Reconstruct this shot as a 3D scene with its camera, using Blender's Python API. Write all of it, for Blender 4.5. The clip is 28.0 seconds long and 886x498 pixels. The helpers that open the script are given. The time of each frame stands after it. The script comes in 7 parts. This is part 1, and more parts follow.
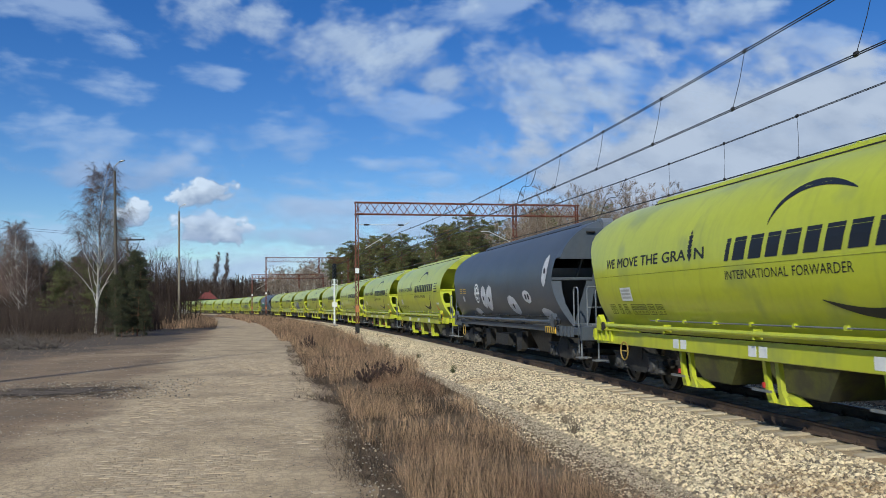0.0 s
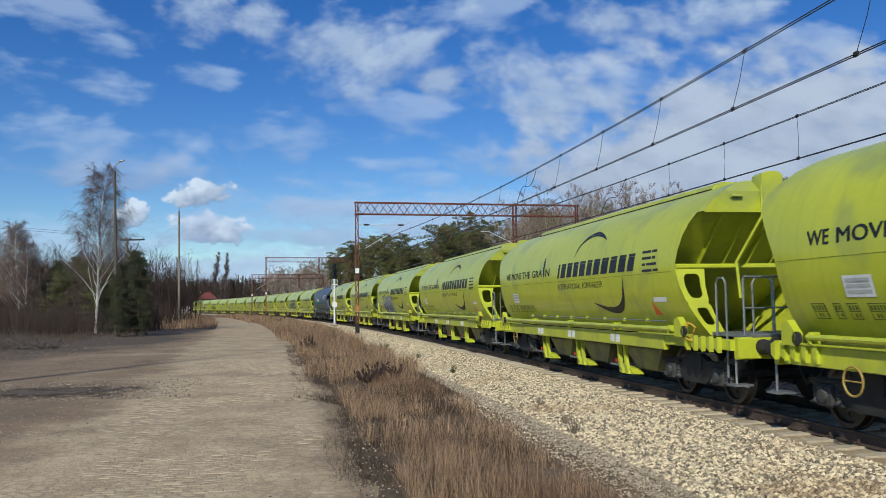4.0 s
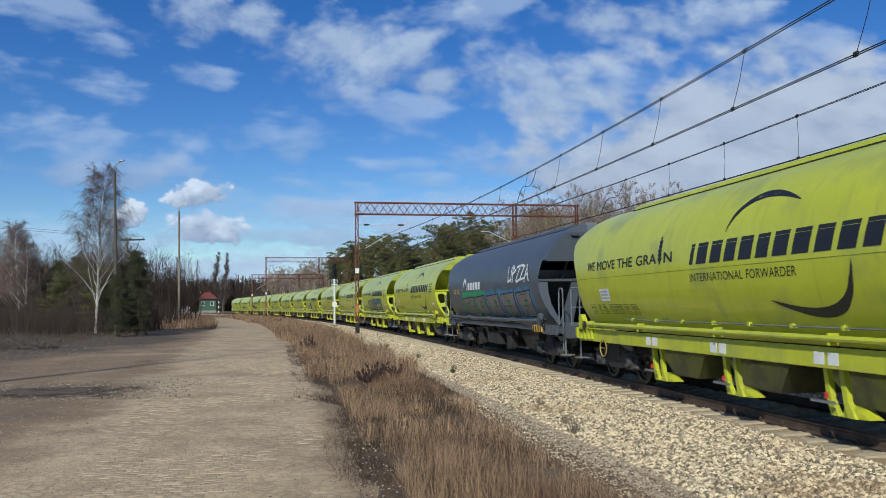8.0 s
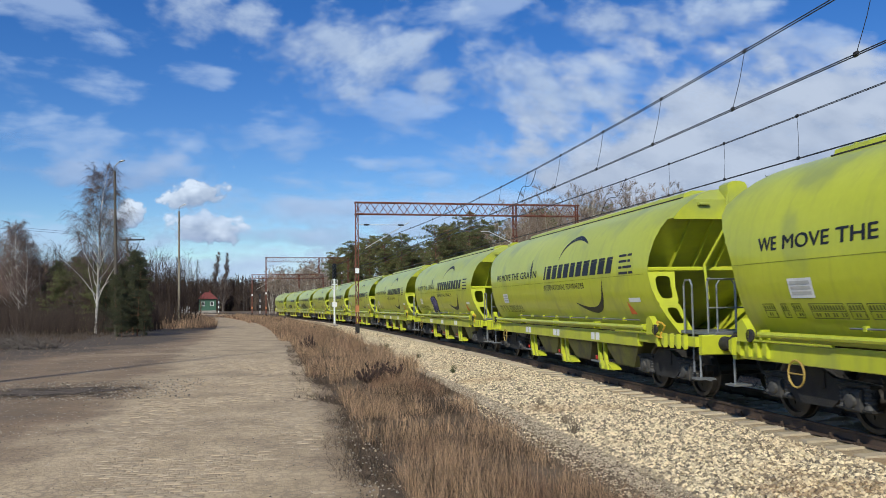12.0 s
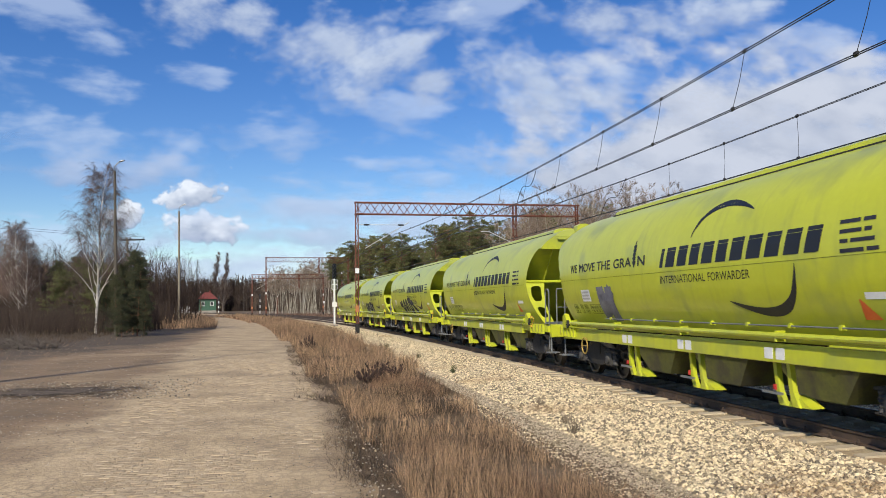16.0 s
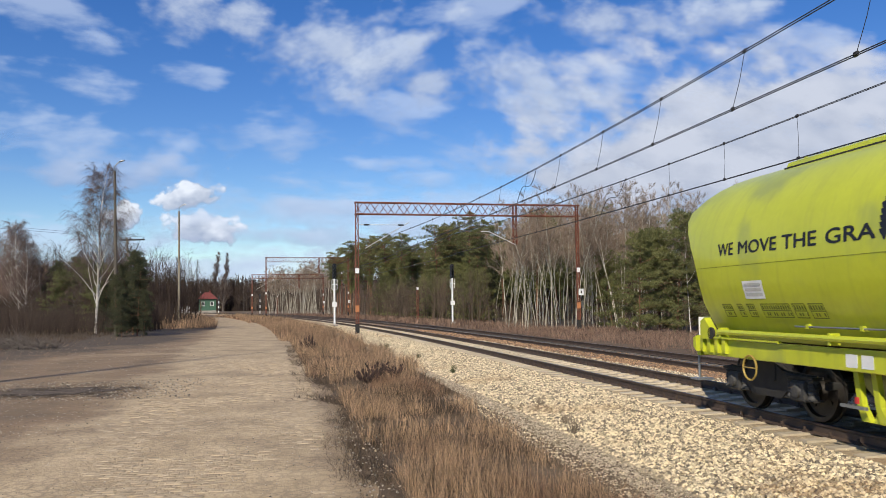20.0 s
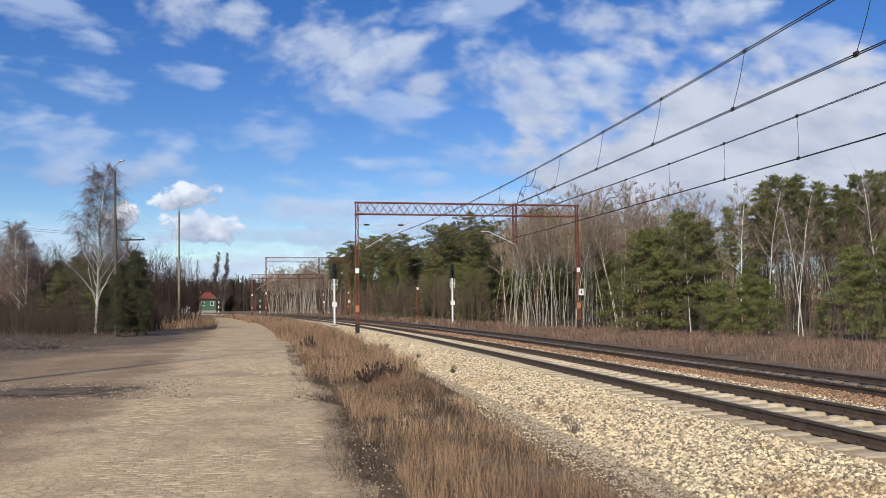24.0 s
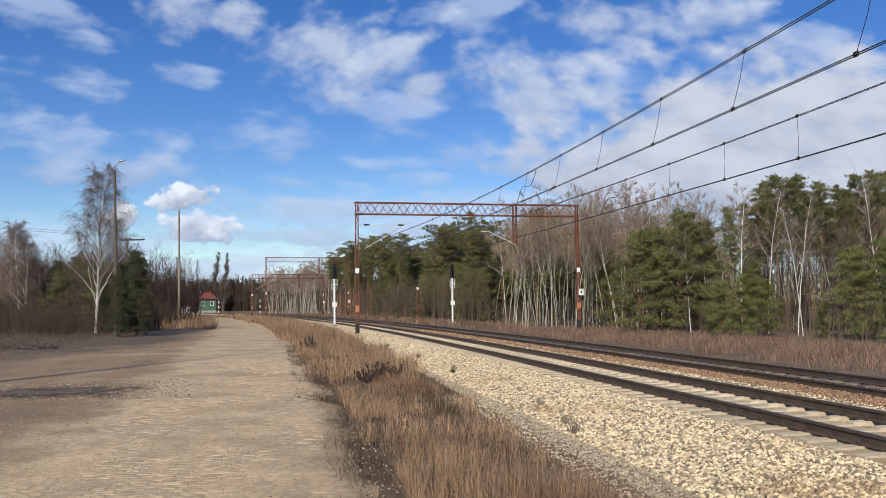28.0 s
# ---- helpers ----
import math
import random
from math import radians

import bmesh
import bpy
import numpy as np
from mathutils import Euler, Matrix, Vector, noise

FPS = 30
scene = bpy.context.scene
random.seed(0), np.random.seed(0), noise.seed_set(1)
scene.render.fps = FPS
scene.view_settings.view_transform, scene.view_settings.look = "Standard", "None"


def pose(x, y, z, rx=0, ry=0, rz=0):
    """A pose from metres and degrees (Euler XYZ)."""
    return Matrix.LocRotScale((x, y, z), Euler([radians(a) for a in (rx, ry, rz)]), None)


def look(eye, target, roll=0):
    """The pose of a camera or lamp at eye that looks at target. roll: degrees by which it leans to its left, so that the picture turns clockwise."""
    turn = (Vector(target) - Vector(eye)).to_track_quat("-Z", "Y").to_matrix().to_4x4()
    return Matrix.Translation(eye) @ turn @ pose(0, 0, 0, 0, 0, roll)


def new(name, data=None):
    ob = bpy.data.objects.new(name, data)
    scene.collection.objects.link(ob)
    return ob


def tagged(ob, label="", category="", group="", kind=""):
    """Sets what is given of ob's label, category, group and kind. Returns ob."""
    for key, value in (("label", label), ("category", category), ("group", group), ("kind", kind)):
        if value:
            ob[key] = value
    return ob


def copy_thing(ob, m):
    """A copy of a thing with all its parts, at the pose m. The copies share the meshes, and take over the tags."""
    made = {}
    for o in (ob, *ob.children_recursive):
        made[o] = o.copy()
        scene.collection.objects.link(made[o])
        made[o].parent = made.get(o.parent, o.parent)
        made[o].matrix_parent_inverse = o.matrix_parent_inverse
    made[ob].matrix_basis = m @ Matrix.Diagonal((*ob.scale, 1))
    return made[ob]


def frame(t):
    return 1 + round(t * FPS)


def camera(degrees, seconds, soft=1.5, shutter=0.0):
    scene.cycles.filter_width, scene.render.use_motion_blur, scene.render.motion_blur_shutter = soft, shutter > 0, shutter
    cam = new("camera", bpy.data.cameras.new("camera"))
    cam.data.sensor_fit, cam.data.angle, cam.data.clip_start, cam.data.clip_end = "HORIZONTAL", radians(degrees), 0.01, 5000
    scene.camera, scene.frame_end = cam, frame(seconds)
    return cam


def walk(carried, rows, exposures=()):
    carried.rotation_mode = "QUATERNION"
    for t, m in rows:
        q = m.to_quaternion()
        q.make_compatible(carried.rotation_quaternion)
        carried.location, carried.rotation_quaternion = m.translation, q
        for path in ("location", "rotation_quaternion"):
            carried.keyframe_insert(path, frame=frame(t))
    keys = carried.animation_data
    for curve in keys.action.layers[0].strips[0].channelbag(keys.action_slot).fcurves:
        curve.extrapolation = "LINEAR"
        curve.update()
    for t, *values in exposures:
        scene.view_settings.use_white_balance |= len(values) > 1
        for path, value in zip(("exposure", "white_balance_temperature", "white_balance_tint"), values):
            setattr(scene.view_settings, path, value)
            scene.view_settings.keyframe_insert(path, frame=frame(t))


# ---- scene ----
# ---- camera ----
PHI, CURVE, X0, Y0 = 1.7431, 0.001025, 7.447, 6.0   # heading, curvature and reference point of the near track
RAIL, EYE = 0.25, 2.062                              # height of the rail heads and of the camera over the road
TRACK_GAP, PITCH, SPEED, TAIL = 4.34, 15.8825, 17.717, 363.62
cam = camera(56.8, 28.0, soft=0.65, shutter=0.05)
CAM_POSE = look((0, 0, EYE), (0, math.cos(0.0672), EYE + math.sin(0.0672)), -0.78)
walk(cam, [(0.0, CAM_POSE), (28.0, CAM_POSE)],
     [(0, 0.24, 5450, 4), (6, 0.22, 5450, 4), (12, 0.33, 5550, 6), (14.5, 0.52, 6000, 9), (28, 0.52, 6000, 10)])

# ---- world and sun ----
SUN_AZ, SUN_EL = radians(198.9), radians(36)
world = bpy.data.worlds.new("sky")
scene.world = world
world.use_nodes = True
wn = world.node_tree.nodes
sky = wn.new("ShaderNodeTexSky")
sky.sky_type, sky.sun_disc = "NISHITA", False
sky.sun_elevation, sky.sun_rotation = SUN_EL, SUN_AZ
sky.air_density, sky.dust_density, sky.ozone_density = 1.0, 0.0, 2.0
wn["Background"].inputs["Strength"].default_value = 0.072
tone = wn.new("ShaderNodeHueSaturation")
tone.inputs["Hue"].default_value, tone.inputs["Saturation"].default_value = 0.516, 1.36
world.node_tree.links.new(sky.outputs[0], tone.inputs["Color"])
world.node_tree.links.new(tone.outputs[0], wn["Background"].inputs["Color"])
sun = new("sun", bpy.data.lights.new("sun", "SUN"))
sun.data.energy, sun.data.angle, sun.data.color = 3.7, radians(0.55), (1.0, 0.86, 0.65)
SUN_DIR = Vector((math.sin(SUN_AZ) * math.cos(SUN_EL), math.cos(SUN_AZ) * math.cos(SUN_EL), math.sin(SUN_EL)))
sun.matrix_world = look((0, 0, 60), Vector((0, 0, 60)) - SUN_DIR)


# ---- mesh helpers ----
class Build:
    """Collects vertices and faces of one mesh."""

    def __init__(self):
        self.v, self.f = [], []

    def add(self, verts, faces):
        n = len(self.v)
        self.v += [tuple(p) for p in verts]
        self.f += [tuple(i + n for i in f) for f in faces]
        return self

    def box(self, x0, y0, z0, x1, y1, z1, b=0.0):
        """A box; b chamfers its long edges a little."""
        if b <= 0:
            v = [(x, y, z) for x in (x0, x1) for y in (y0, y1) for z in (z0, z1)]
            return self.add(v, [(0, 1, 3, 2), (4, 6, 7, 5), (0, 4, 5, 1), (2, 3, 7, 6), (0, 2, 6, 4), (1, 5, 7, 3)])
        dims = (x1 - x0, y1 - y0, z1 - z0)
        ax = dims.index(max(dims))
        lo, hi = (x0, y0, z0), (x1, y1, z1)
        p, q = [a for a in range(3) if a != ax]
        ring = [(lo[p] + b, lo[q]), (hi[p] - b, lo[q]), (hi[p], lo[q] + b), (hi[p], hi[q] - b),
                (hi[p] - b, hi[q]), (lo[p] + b, hi[q]), (lo[p], hi[q] - b), (lo[p], lo[q] + b)]
        verts = []
        for e in (lo[ax], hi[ax]):
            for r in ring:
                c = [0, 0, 0]
                c[ax], c[p], c[q] = e, r[0], r[1]
                verts.append(c)
        return self.add(verts, [tuple(range(7, -1, -1)), tuple(range(8, 16))] + [(i, (i + 1) % 8, 8 + (i + 1) % 8, 8 + i) for i in range(8)])

    def tube(self, pts, radii, n=6, caps=True):
        """A tapered tube along points."""
        pts = [Vector(p) for p in pts]
        if not isinstance(radii, (list, tuple)):
            radii = [radii] * len(pts)
        verts = []
        side = None
        for i, p in enumerate(pts):
            d = (pts[min(i + 1, len(pts) - 1)] - pts[max(i - 1, 0)]).normalized()
            if side is None:
                side = d.orthogonal().normalized()
            else:
                side = (side - d * side.dot(d)).normalized()
            up = d.cross(side)
            verts += [p + (side * math.cos(a) + up * math.sin(a)) * radii[i] for a in (2 * math.pi * k / n for k in range(n))]
        faces = [(i * n + k, i * n + (k + 1) % n, (i + 1) * n + (k + 1) % n, (i + 1) * n + k) for i in range(len(pts) - 1) for k in range(n)]
        if caps:
            faces += [tuple(range(n - 1, -1, -1)), tuple(range((len(pts) - 1) * n, len(pts) * n))]
        return self.add(verts, faces)

    def disc(self, c, axis, profile, n=20):
        """A body of revolution round an axis (0, 1, 2): profile of (along, radius)."""
        verts, m = [], len(profile)
        p, q = [a for a in range(3) if a != axis]
        for a, r in profile:
            for k in range(n):
                w = [0, 0, 0]
                w[axis] = c[axis] + a
                w[p] = c[p] + r * math.cos(2 * math.pi * k / n)
                w[q] = c[q] + r * math.sin(2 * math.pi * k / n)
                verts.append(w)
        faces = [(i * n + k, i * n + (k + 1) % n, (i + 1) * n + (k + 1) % n, (i + 1) * n + k) for i in range(m - 1) for k in range(n)]
        return self.add(verts, faces + [tuple(range(n)), tuple(range((m - 1) * n, m * n))])

    def plate(self, poly, axis, a0, a1):
        """A flat outline pulled out along an axis from a0 to a1."""
        n = len(poly)
        p, q = [a for a in range(3) if a != axis]
        verts = []
        for a in (a0, a1):
            for u, w in poly:
                c = [0, 0, 0]
                c[axis], c[p], c[q] = a, u, w
                verts.append(c)
        return self.add(verts, [tuple(range(n)), tuple(range(2 * n - 1, n - 1, -1))] + [(i, (i + 1) % n, n + (i + 1) % n, n + i) for i in range(n)])

    def sheet(self, rows):
        """A surface through rows of points."""
        m = len(rows[0])
        return self.add([p for r in rows for p in r], [(i * m + k, i * m + k + 1, (i + 1) * m + k + 1, (i + 1) * m + k) for i in range(len(rows) - 1) for k in range(m - 1)])

    def mesh(self, name, material, smooth=False, weld=0.0):
        me = bpy.data.meshes.new(name)
        me.from_pydata(self.v, [], self.f)
        me.materials.append(material)
        bm = bmesh.new()
        bm.from_mesh(me)
        if weld:
            bmesh.ops.remove_doubles(bm, verts=bm.verts, dist=weld)
        bmesh.ops.recalc_face_normals(bm, faces=bm.faces)
        bm.to_mesh(me)
        bm.free()
        if smooth:
            me.shade_smooth()
            me.set_sharp_from_angle(angle=radians(40))
        return me


def raw_mesh(name, verts, faces, material):
    """A mesh of many triangles or quads from arrays."""
    me = bpy.data.meshes.new(name)
    verts, faces = np.asarray(verts, np.float32), np.asarray(faces, np.int32)
    k = faces.shape[1]
    me.vertices.add(len(verts))
    me.vertices.foreach_set("co", verts.ravel())
    me.loops.add(faces.size)
    me.loops.foreach_set("vertex_index", faces.ravel())
    me.polygons.add(len(faces))
    me.polygons.foreach_set("loop_start", np.arange(0, faces.size, k, dtype=np.int32))
    me.materials.append(material)
    me.update(calc_edges=True)
    me.validate()
    return me


def empty(name, at=(0, 0, 0)):
    ob = new(name)
    ob.location = at
    return ob


def part(name, mesh, parent, label="", at=None):
    """A mesh object under a thing or under a part."""
    ob = new(name, mesh)
    ob.parent = parent
    if at is not None:
        ob.location = at
    if label:
        ob["label"] = label
    return ob


def along(s, lateral=0.0):
    """A place s metres up the near track, lateral metres to its right."""
    th = PHI + CURVE * s
    x = X0 + (math.sin(th) - math.sin(PHI)) / CURVE
    y = Y0 - (math.cos(th) - math.cos(PHI)) / CURVE
    return x + lateral * math.sin(th), y - lateral * math.cos(th)


def heading(s):
    return math.degrees(PHI + CURVE * s)


# ---- materials ----
def surface(name, low, high, rough=0.8, metal=0.0, scale=4.0, fine=60.0, bump=0.3, spec=0.5, islands=0.0, objects=0.0, stretch=(1, 1, 1), stain=None, coat=0.0):
    """A rough surface: two tones, coarse blotches and fine grain with relief; stain adds a third, patchy tone."""
    m = bpy.data.materials.new(name)
    m.use_nodes = True
    nt = m.node_tree
    n, link = nt.nodes, nt.links.new
    bsdf = n["Principled BSDF"]
    tc = n.new("ShaderNodeTexCoord")
    mp = n.new("ShaderNodeMapping")
    mp.inputs["Scale"].default_value = stretch
    link(tc.outputs["Object"], mp.inputs["Vector"])
    a, b = n.new("ShaderNodeTexNoise"), n.new("ShaderNodeTexNoise")
    a.inputs["Scale"].default_value, b.inputs["Scale"].default_value = scale, fine
    a.inputs["Detail"].default_value, b.inputs["Detail"].default_value = 5, 3
    for t in (a, b):
        link(mp.outputs[0], t.inputs["Vector"])
    add = n.new("ShaderNodeMath")
    add.operation = "MULTIPLY_ADD"
    add.inputs[1].default_value = 0.45
    link(b.outputs["Fac"], add.inputs[0])
    link(a.outputs["Fac"], add.inputs[2])
    fac = add.outputs[0]
    for amount, kind, out in ((islands, "ShaderNodeNewGeometry", "Random Per Island"), (objects, "ShaderNodeObjectInfo", "Random")):
        if amount:
            g = n.new(kind)
            mx = n.new("ShaderNodeMath")
            mx.operation = "MULTIPLY_ADD"
            mx.inputs[1].default_value = amount
            link(g.outputs[out], mx.inputs[0])
            link(fac, mx.inputs[2])
            sub = n.new("ShaderNodeMath")
            sub.operation = "SUBTRACT"
            sub.inputs[1].default_value = amount / 2
            link(mx.outputs[0], sub.inputs[0])
            fac = sub.outputs[0]
    ramp = n.new("ShaderNodeMapRange")
    ramp.inputs["From Min"].default_value, ramp.inputs["From Max"].default_value = 0.42, 1.0
    link(fac, ramp.inputs["Value"])
    mix = n.new("ShaderNodeMix")
    mix.data_type = "RGBA"
    mix.inputs["A"].default_value, mix.inputs["B"].default_value = (*low, 1), (*high, 1)
    link(ramp.outputs[0], mix.inputs["Factor"])
    colour = mix.outputs["Result"]
    if stain:
        tone, size, limit, amount = stain
        s = n.new("ShaderNodeTexNoise")
        s.inputs["Scale"].default_value, s.inputs["Detail"].default_value = size, 6
        link(tc.outputs["Object"], s.inputs["Vector"])
        r = n.new("ShaderNodeMapRange")
        r.inputs["From Min"].default_value, r.inputs["From Max"].default_value = limit, limit + 0.16
        r.inputs["To Max"].default_value = amount
        link(s.outputs["Fac"], r.inputs["Value"])
        m2 = n.new("ShaderNodeMix")
        m2.data_type = "RGBA"
        m2.inputs["B"].default_value = (*tone, 1)
        link(r.outputs[0], m2.inputs["Factor"])
        link(colour, m2.inputs["A"])
        colour = m2.outputs["Result"]
    link(colour, bsdf.inputs["Base Color"])
    bsdf.inputs["Roughness"].default_value, bsdf.inputs["Metallic"].default_value = rough, metal
    bsdf.inputs["Specular IOR Level"].default_value = spec
    bsdf.inputs["Coat Weight"].default_value = coat
    if bump:
        bp = n.new("ShaderNodeBump")
        bp.inputs["Strength"].default_value, bp.inputs["Distance"].default_value = bump, 0.02
        link(b.outputs["Fac"], bp.inputs["Height"])
        link(bp.outputs[0], bsdf.inputs["Normal"])
    return m


LIME = surface("lime_paint", (0.425, 0.460, 0.020), (0.515, 0.552, 0.027), 0.33, scale=0.8, fine=9, bump=0.03, stain=((0.22, 0.25, 0.085), 0.9, 0.54, 0.55), coat=0.2)


def streaks(m, tone, size, limit, amount):
    """Dirt washed down a painted side in narrow upright runs."""
    n, link = m.node_tree.nodes, m.node_tree.links.new
    bsdf = n["Principled BSDF"]
    under = bsdf.inputs["Base Color"].links[0].from_socket
    tc, mp, t, r, mix = n.new("ShaderNodeTexCoord"), n.new("ShaderNodeMapping"), n.new("ShaderNodeTexNoise"), n.new("ShaderNodeMapRange"), n.new("ShaderNodeMix")
    mp.inputs["Scale"].default_value = (size, size * 0.4, size * 0.09)
    t.inputs["Scale"].default_value, t.inputs["Detail"].default_value = 1.0, 6
    link(tc.outputs["Object"], mp.inputs["Vector"])
    link(mp.outputs[0], t.inputs["Vector"])
    r.inputs["From Min"].default_value, r.inputs["From Max"].default_value, r.inputs["To Max"].default_value = limit, limit + 0.2, amount
    link(t.outputs["Fac"], r.inputs["Value"])
    mix.data_type = "RGBA"
    mix.inputs["B"].default_value = (*tone, 1)
    link(r.outputs[0], mix.inputs["Factor"])
    link(under, mix.inputs["A"])
    link(mix.outputs["Result"], bsdf.inputs["Base Color"])


streaks(LIME, (0.20, 0.21, 0.05), 5.0, 0.52, 0.25)
# Lime with the shade below the sill put into its colour, plus dirt.
SHADEDLIME = surface("grimy_lime_paint", (0.060, 0.060, 0.022), (0.15, 0.155, 0.030), 0.7, scale=1.5, fine=20, bump=0.1, stain=((0.05, 0.045, 0.035), 1.6, 0.48, 0.8))
DARK = surface("anthracite_paint", (0.056, 0.066, 0.082), (0.086, 0.100, 0.120), 0.42, scale=0.8, fine=9, bump=0.03, stain=((0.07, 0.07, 0.07), 0.8, 0.56, 0.5))
GRIME = surface("grimy_steel", (0.009, 0.009, 0.009), (0.03, 0.027, 0.024), 0.75, scale=6, fine=40, bump=0.3)
BOGIEGREY = surface("bogie_grey", (0.022, 0.021, 0.020), (0.075, 0.072, 0.068), 0.7, scale=6, fine=40, bump=0.2)
WHEELSTEEL = surface("wheel_steel", (0.02, 0.018, 0.016), (0.06, 0.052, 0.045), 0.5, 0.6, scale=5, fine=30, bump=0.1)
GALV = surface("galvanised_steel", (0.24, 0.25, 0.26), (0.36, 0.37, 0.38), 0.45, 0.7, scale=5, fine=60, bump=0.05)
PALESTEEL = surface("pale_grey_steel", (0.36, 0.36, 0.34), (0.55, 0.55, 0.52), 0.6, scale=5, fine=60, bump=0.05)
BLACK = surface("black_lettering", (0.008, 0.009, 0.012), (0.014, 0.015, 0.02), 0.5, scale=3, fine=30, bump=0.0)
WHITE = surface("white_paint", (0.62, 0.63, 0.62), (0.78, 0.78, 0.77), 0.55, scale=5, fine=60, bump=0.05)
FADED = surface("faded_orange_paint", (0.34, 0.12, 0.04), (0.50, 0.22, 0.09), 0.7, scale=5, fine=40, bump=0.1)
ORANGE = surface("orange_paint", (0.62, 0.11, 0.02), (0.75, 0.16, 0.03), 0.5, scale=5, fine=60, bump=0.05)
YELLOW = surface("yellow_paint", (0.55, 0.33, 0.02), (0.70, 0.45, 0.04), 0.5, scale=5, fine=60, bump=0.05)
RED = surface("red_paint", (0.40, 0.02, 0.015), (0.52, 0.04, 0.03), 0.5, scale=5, fine=60, bump=0.05)
SPRAY_GREY = surface("grey_spray", (0.10, 0.10, 0.13), (0.20, 0.20, 0.24), 0.6, scale=4, fine=20, bump=0.02)
SPRAY_BLUE = surface("blue_spray", (0.03, 0.10, 0.20), (0.07, 0.20, 0.32), 0.6, scale=3, fine=20, bump=0.02)
SPRAY_DARK = surface("dark_spray", (0.012, 0.012, 0.02), (0.03, 0.03, 0.045), 0.6, scale=3, fine=20, bump=0.02)
SPRAY_GREEN = surface("green_spray", (0.02, 0.20, 0.07), (0.05, 0.30, 0.12), 0.6, scale=3, fine=20, bump=0.02)
FAINT = surface("faint_marking", (0.10, 0.115, 0.02), (0.19, 0.21, 0.04), 0.6, scale=4, fine=20, bump=0.0)
OCHRE = surface("dull_ochre_paint", (0.26, 0.17, 0.035), (0.42, 0.30, 0.06), 0.6, scale=5, fine=60, bump=0.05)
SEAMLIME = surface("weld_line", (0.16, 0.18, 0.012), (0.26, 0.29, 0.02), 0.6, scale=4, fine=20, bump=0.0)
SPRAY_VIOLET = surface("violet_spray", (0.07, 0.06, 0.17), (0.13, 0.12, 0.27), 0.6, scale=3, fine=20, bump=0.02)

streaks(DARK, (0.085, 0.085, 0.085), 6.0, 0.50, 0.4)
RUSTRED = surface("rusty_red_paint", (0.075, 0.024, 0.013), (0.20, 0.066, 0.034), 0.8, scale=3, fine=40, bump=0.2)
RAILSTEEL = surface("rail_rust", (0.045, 0.030, 0.022), (0.10, 0.068, 0.048), 0.7, 0.2, scale=5, fine=60, bump=0.15)
RAILTOP = surface("rail_head", (0.10, 0.095, 0.09), (0.20, 0.19, 0.18), 0.38, 0.8, scale=3, fine=60, bump=0.05)
CONCRETE = surface("sleeper_concrete", (0.34, 0.28, 0.19), (0.56, 0.48, 0.35), 0.9, scale=3, fine=50, bump=0.3, objects=0.3)
OLDCONCRETE = surface("old_concrete", (0.22, 0.20, 0.17), (0.36, 0.33, 0.28), 0.9, scale=2, fine=40, bump=0.3)
DARKSLEEPER = surface("dark_sleeper", (0.05, 0.045, 0.04), (0.15, 0.14, 0.12), 0.9, scale=3, fine=50, bump=0.3, objects=0.3)
STONE = surface("ballast_stone", (0.15, 0.12, 0.085), (0.81, 0.675, 0.435), 0.9, scale=8, fine=70, bump=0.2, islands=0.72, stain=((0.32, 0.19, 0.08), 0.35, 0.55, 0.5))
BALLAST = surface("ballast_bed", (0.20, 0.155, 0.095), (0.56, 0.46, 0.29), 0.95, scale=22, fine=60, bump=1.0, stain=((0.30, 0.16, 0.06), 0.3, 0.53, 0.55))
BALLASTDARK = surface("dark_ballast", (0.07, 0.055, 0.04), (0.30, 0.22, 0.14), 0.95, scale=22, fine=60, bump=1.0, stain=((0.36, 0.20, 0.08), 0.3, 0.47, 0.7))
GROUND = surface("bare_ground", (0.055, 0.036, 0.020), (0.165, 0.112, 0.062), 0.95, scale=0.9, fine=22, bump=0.8, stain=((0.19, 0.145, 0.095), 0.13, 0.56, 0.5))
RUBBLE = surface("rubble", (0.07, 0.058, 0.044), (0.46, 0.40, 0.31), 0.95, scale=8, fine=60, bump=0.2, islands=0.8)
SETT = surface("sett_stone", (0.23, 0.176, 0.110), (0.50, 0.390, 0.250), 0.9, scale=6, fine=40, bump=0.5, objects=0.35, islands=0.35)
ASH = surface("ash_patch", (0.030, 0.022, 0.014), (0.125, 0.090, 0.058), 0.95, scale=3, fine=30, bump=0.8)
GRASS = surface("dead_grass", (0.036, 0.024, 0.014), (0.53, 0.352, 0.208), 0.9, scale=0.45, fine=9, bump=0.0, islands=0.8, stain=((0.17, 0.080, 0.045), 0.32, 0.52, 0.6))
WEED = surface("dark_weed", (0.028, 0.020, 0.013), (0.135, 0.095, 0.060), 0.9, scale=0.5, fine=9, bump=0.0, islands=0.5)
BARK = surface("grey_bark", (0.07, 0.058, 0.048), (0.18, 0.15, 0.125), 0.95, scale=3, fine=25, bump=0.5, stretch=(3, 3, 0.6))
BIRCHBARK = surface("birch_bark", (0.30, 0.28, 0.25), (0.72, 0.69, 0.64), 0.85, scale=4, fine=14, bump=0.3, stretch=(0.6, 0.6, 2.5), stain=((0.06, 0.05, 0.045), 2.4, 0.55, 0.9))
ASPENBARK = surface("aspen_bark", (0.24, 0.22, 0.17), (0.50, 0.465, 0.38), 0.9, scale=2, fine=14, bump=0.3, objects=0.4)
PINEBARK = surface("pine_bark", (0.10, 0.055, 0.034), (0.25, 0.135, 0.075), 0.95, scale=3, fine=20, bump=0.5, stretch=(2, 2, 0.6), stain=((0.09, 0.07, 0.055), 0.35, 0.5, 0.8))
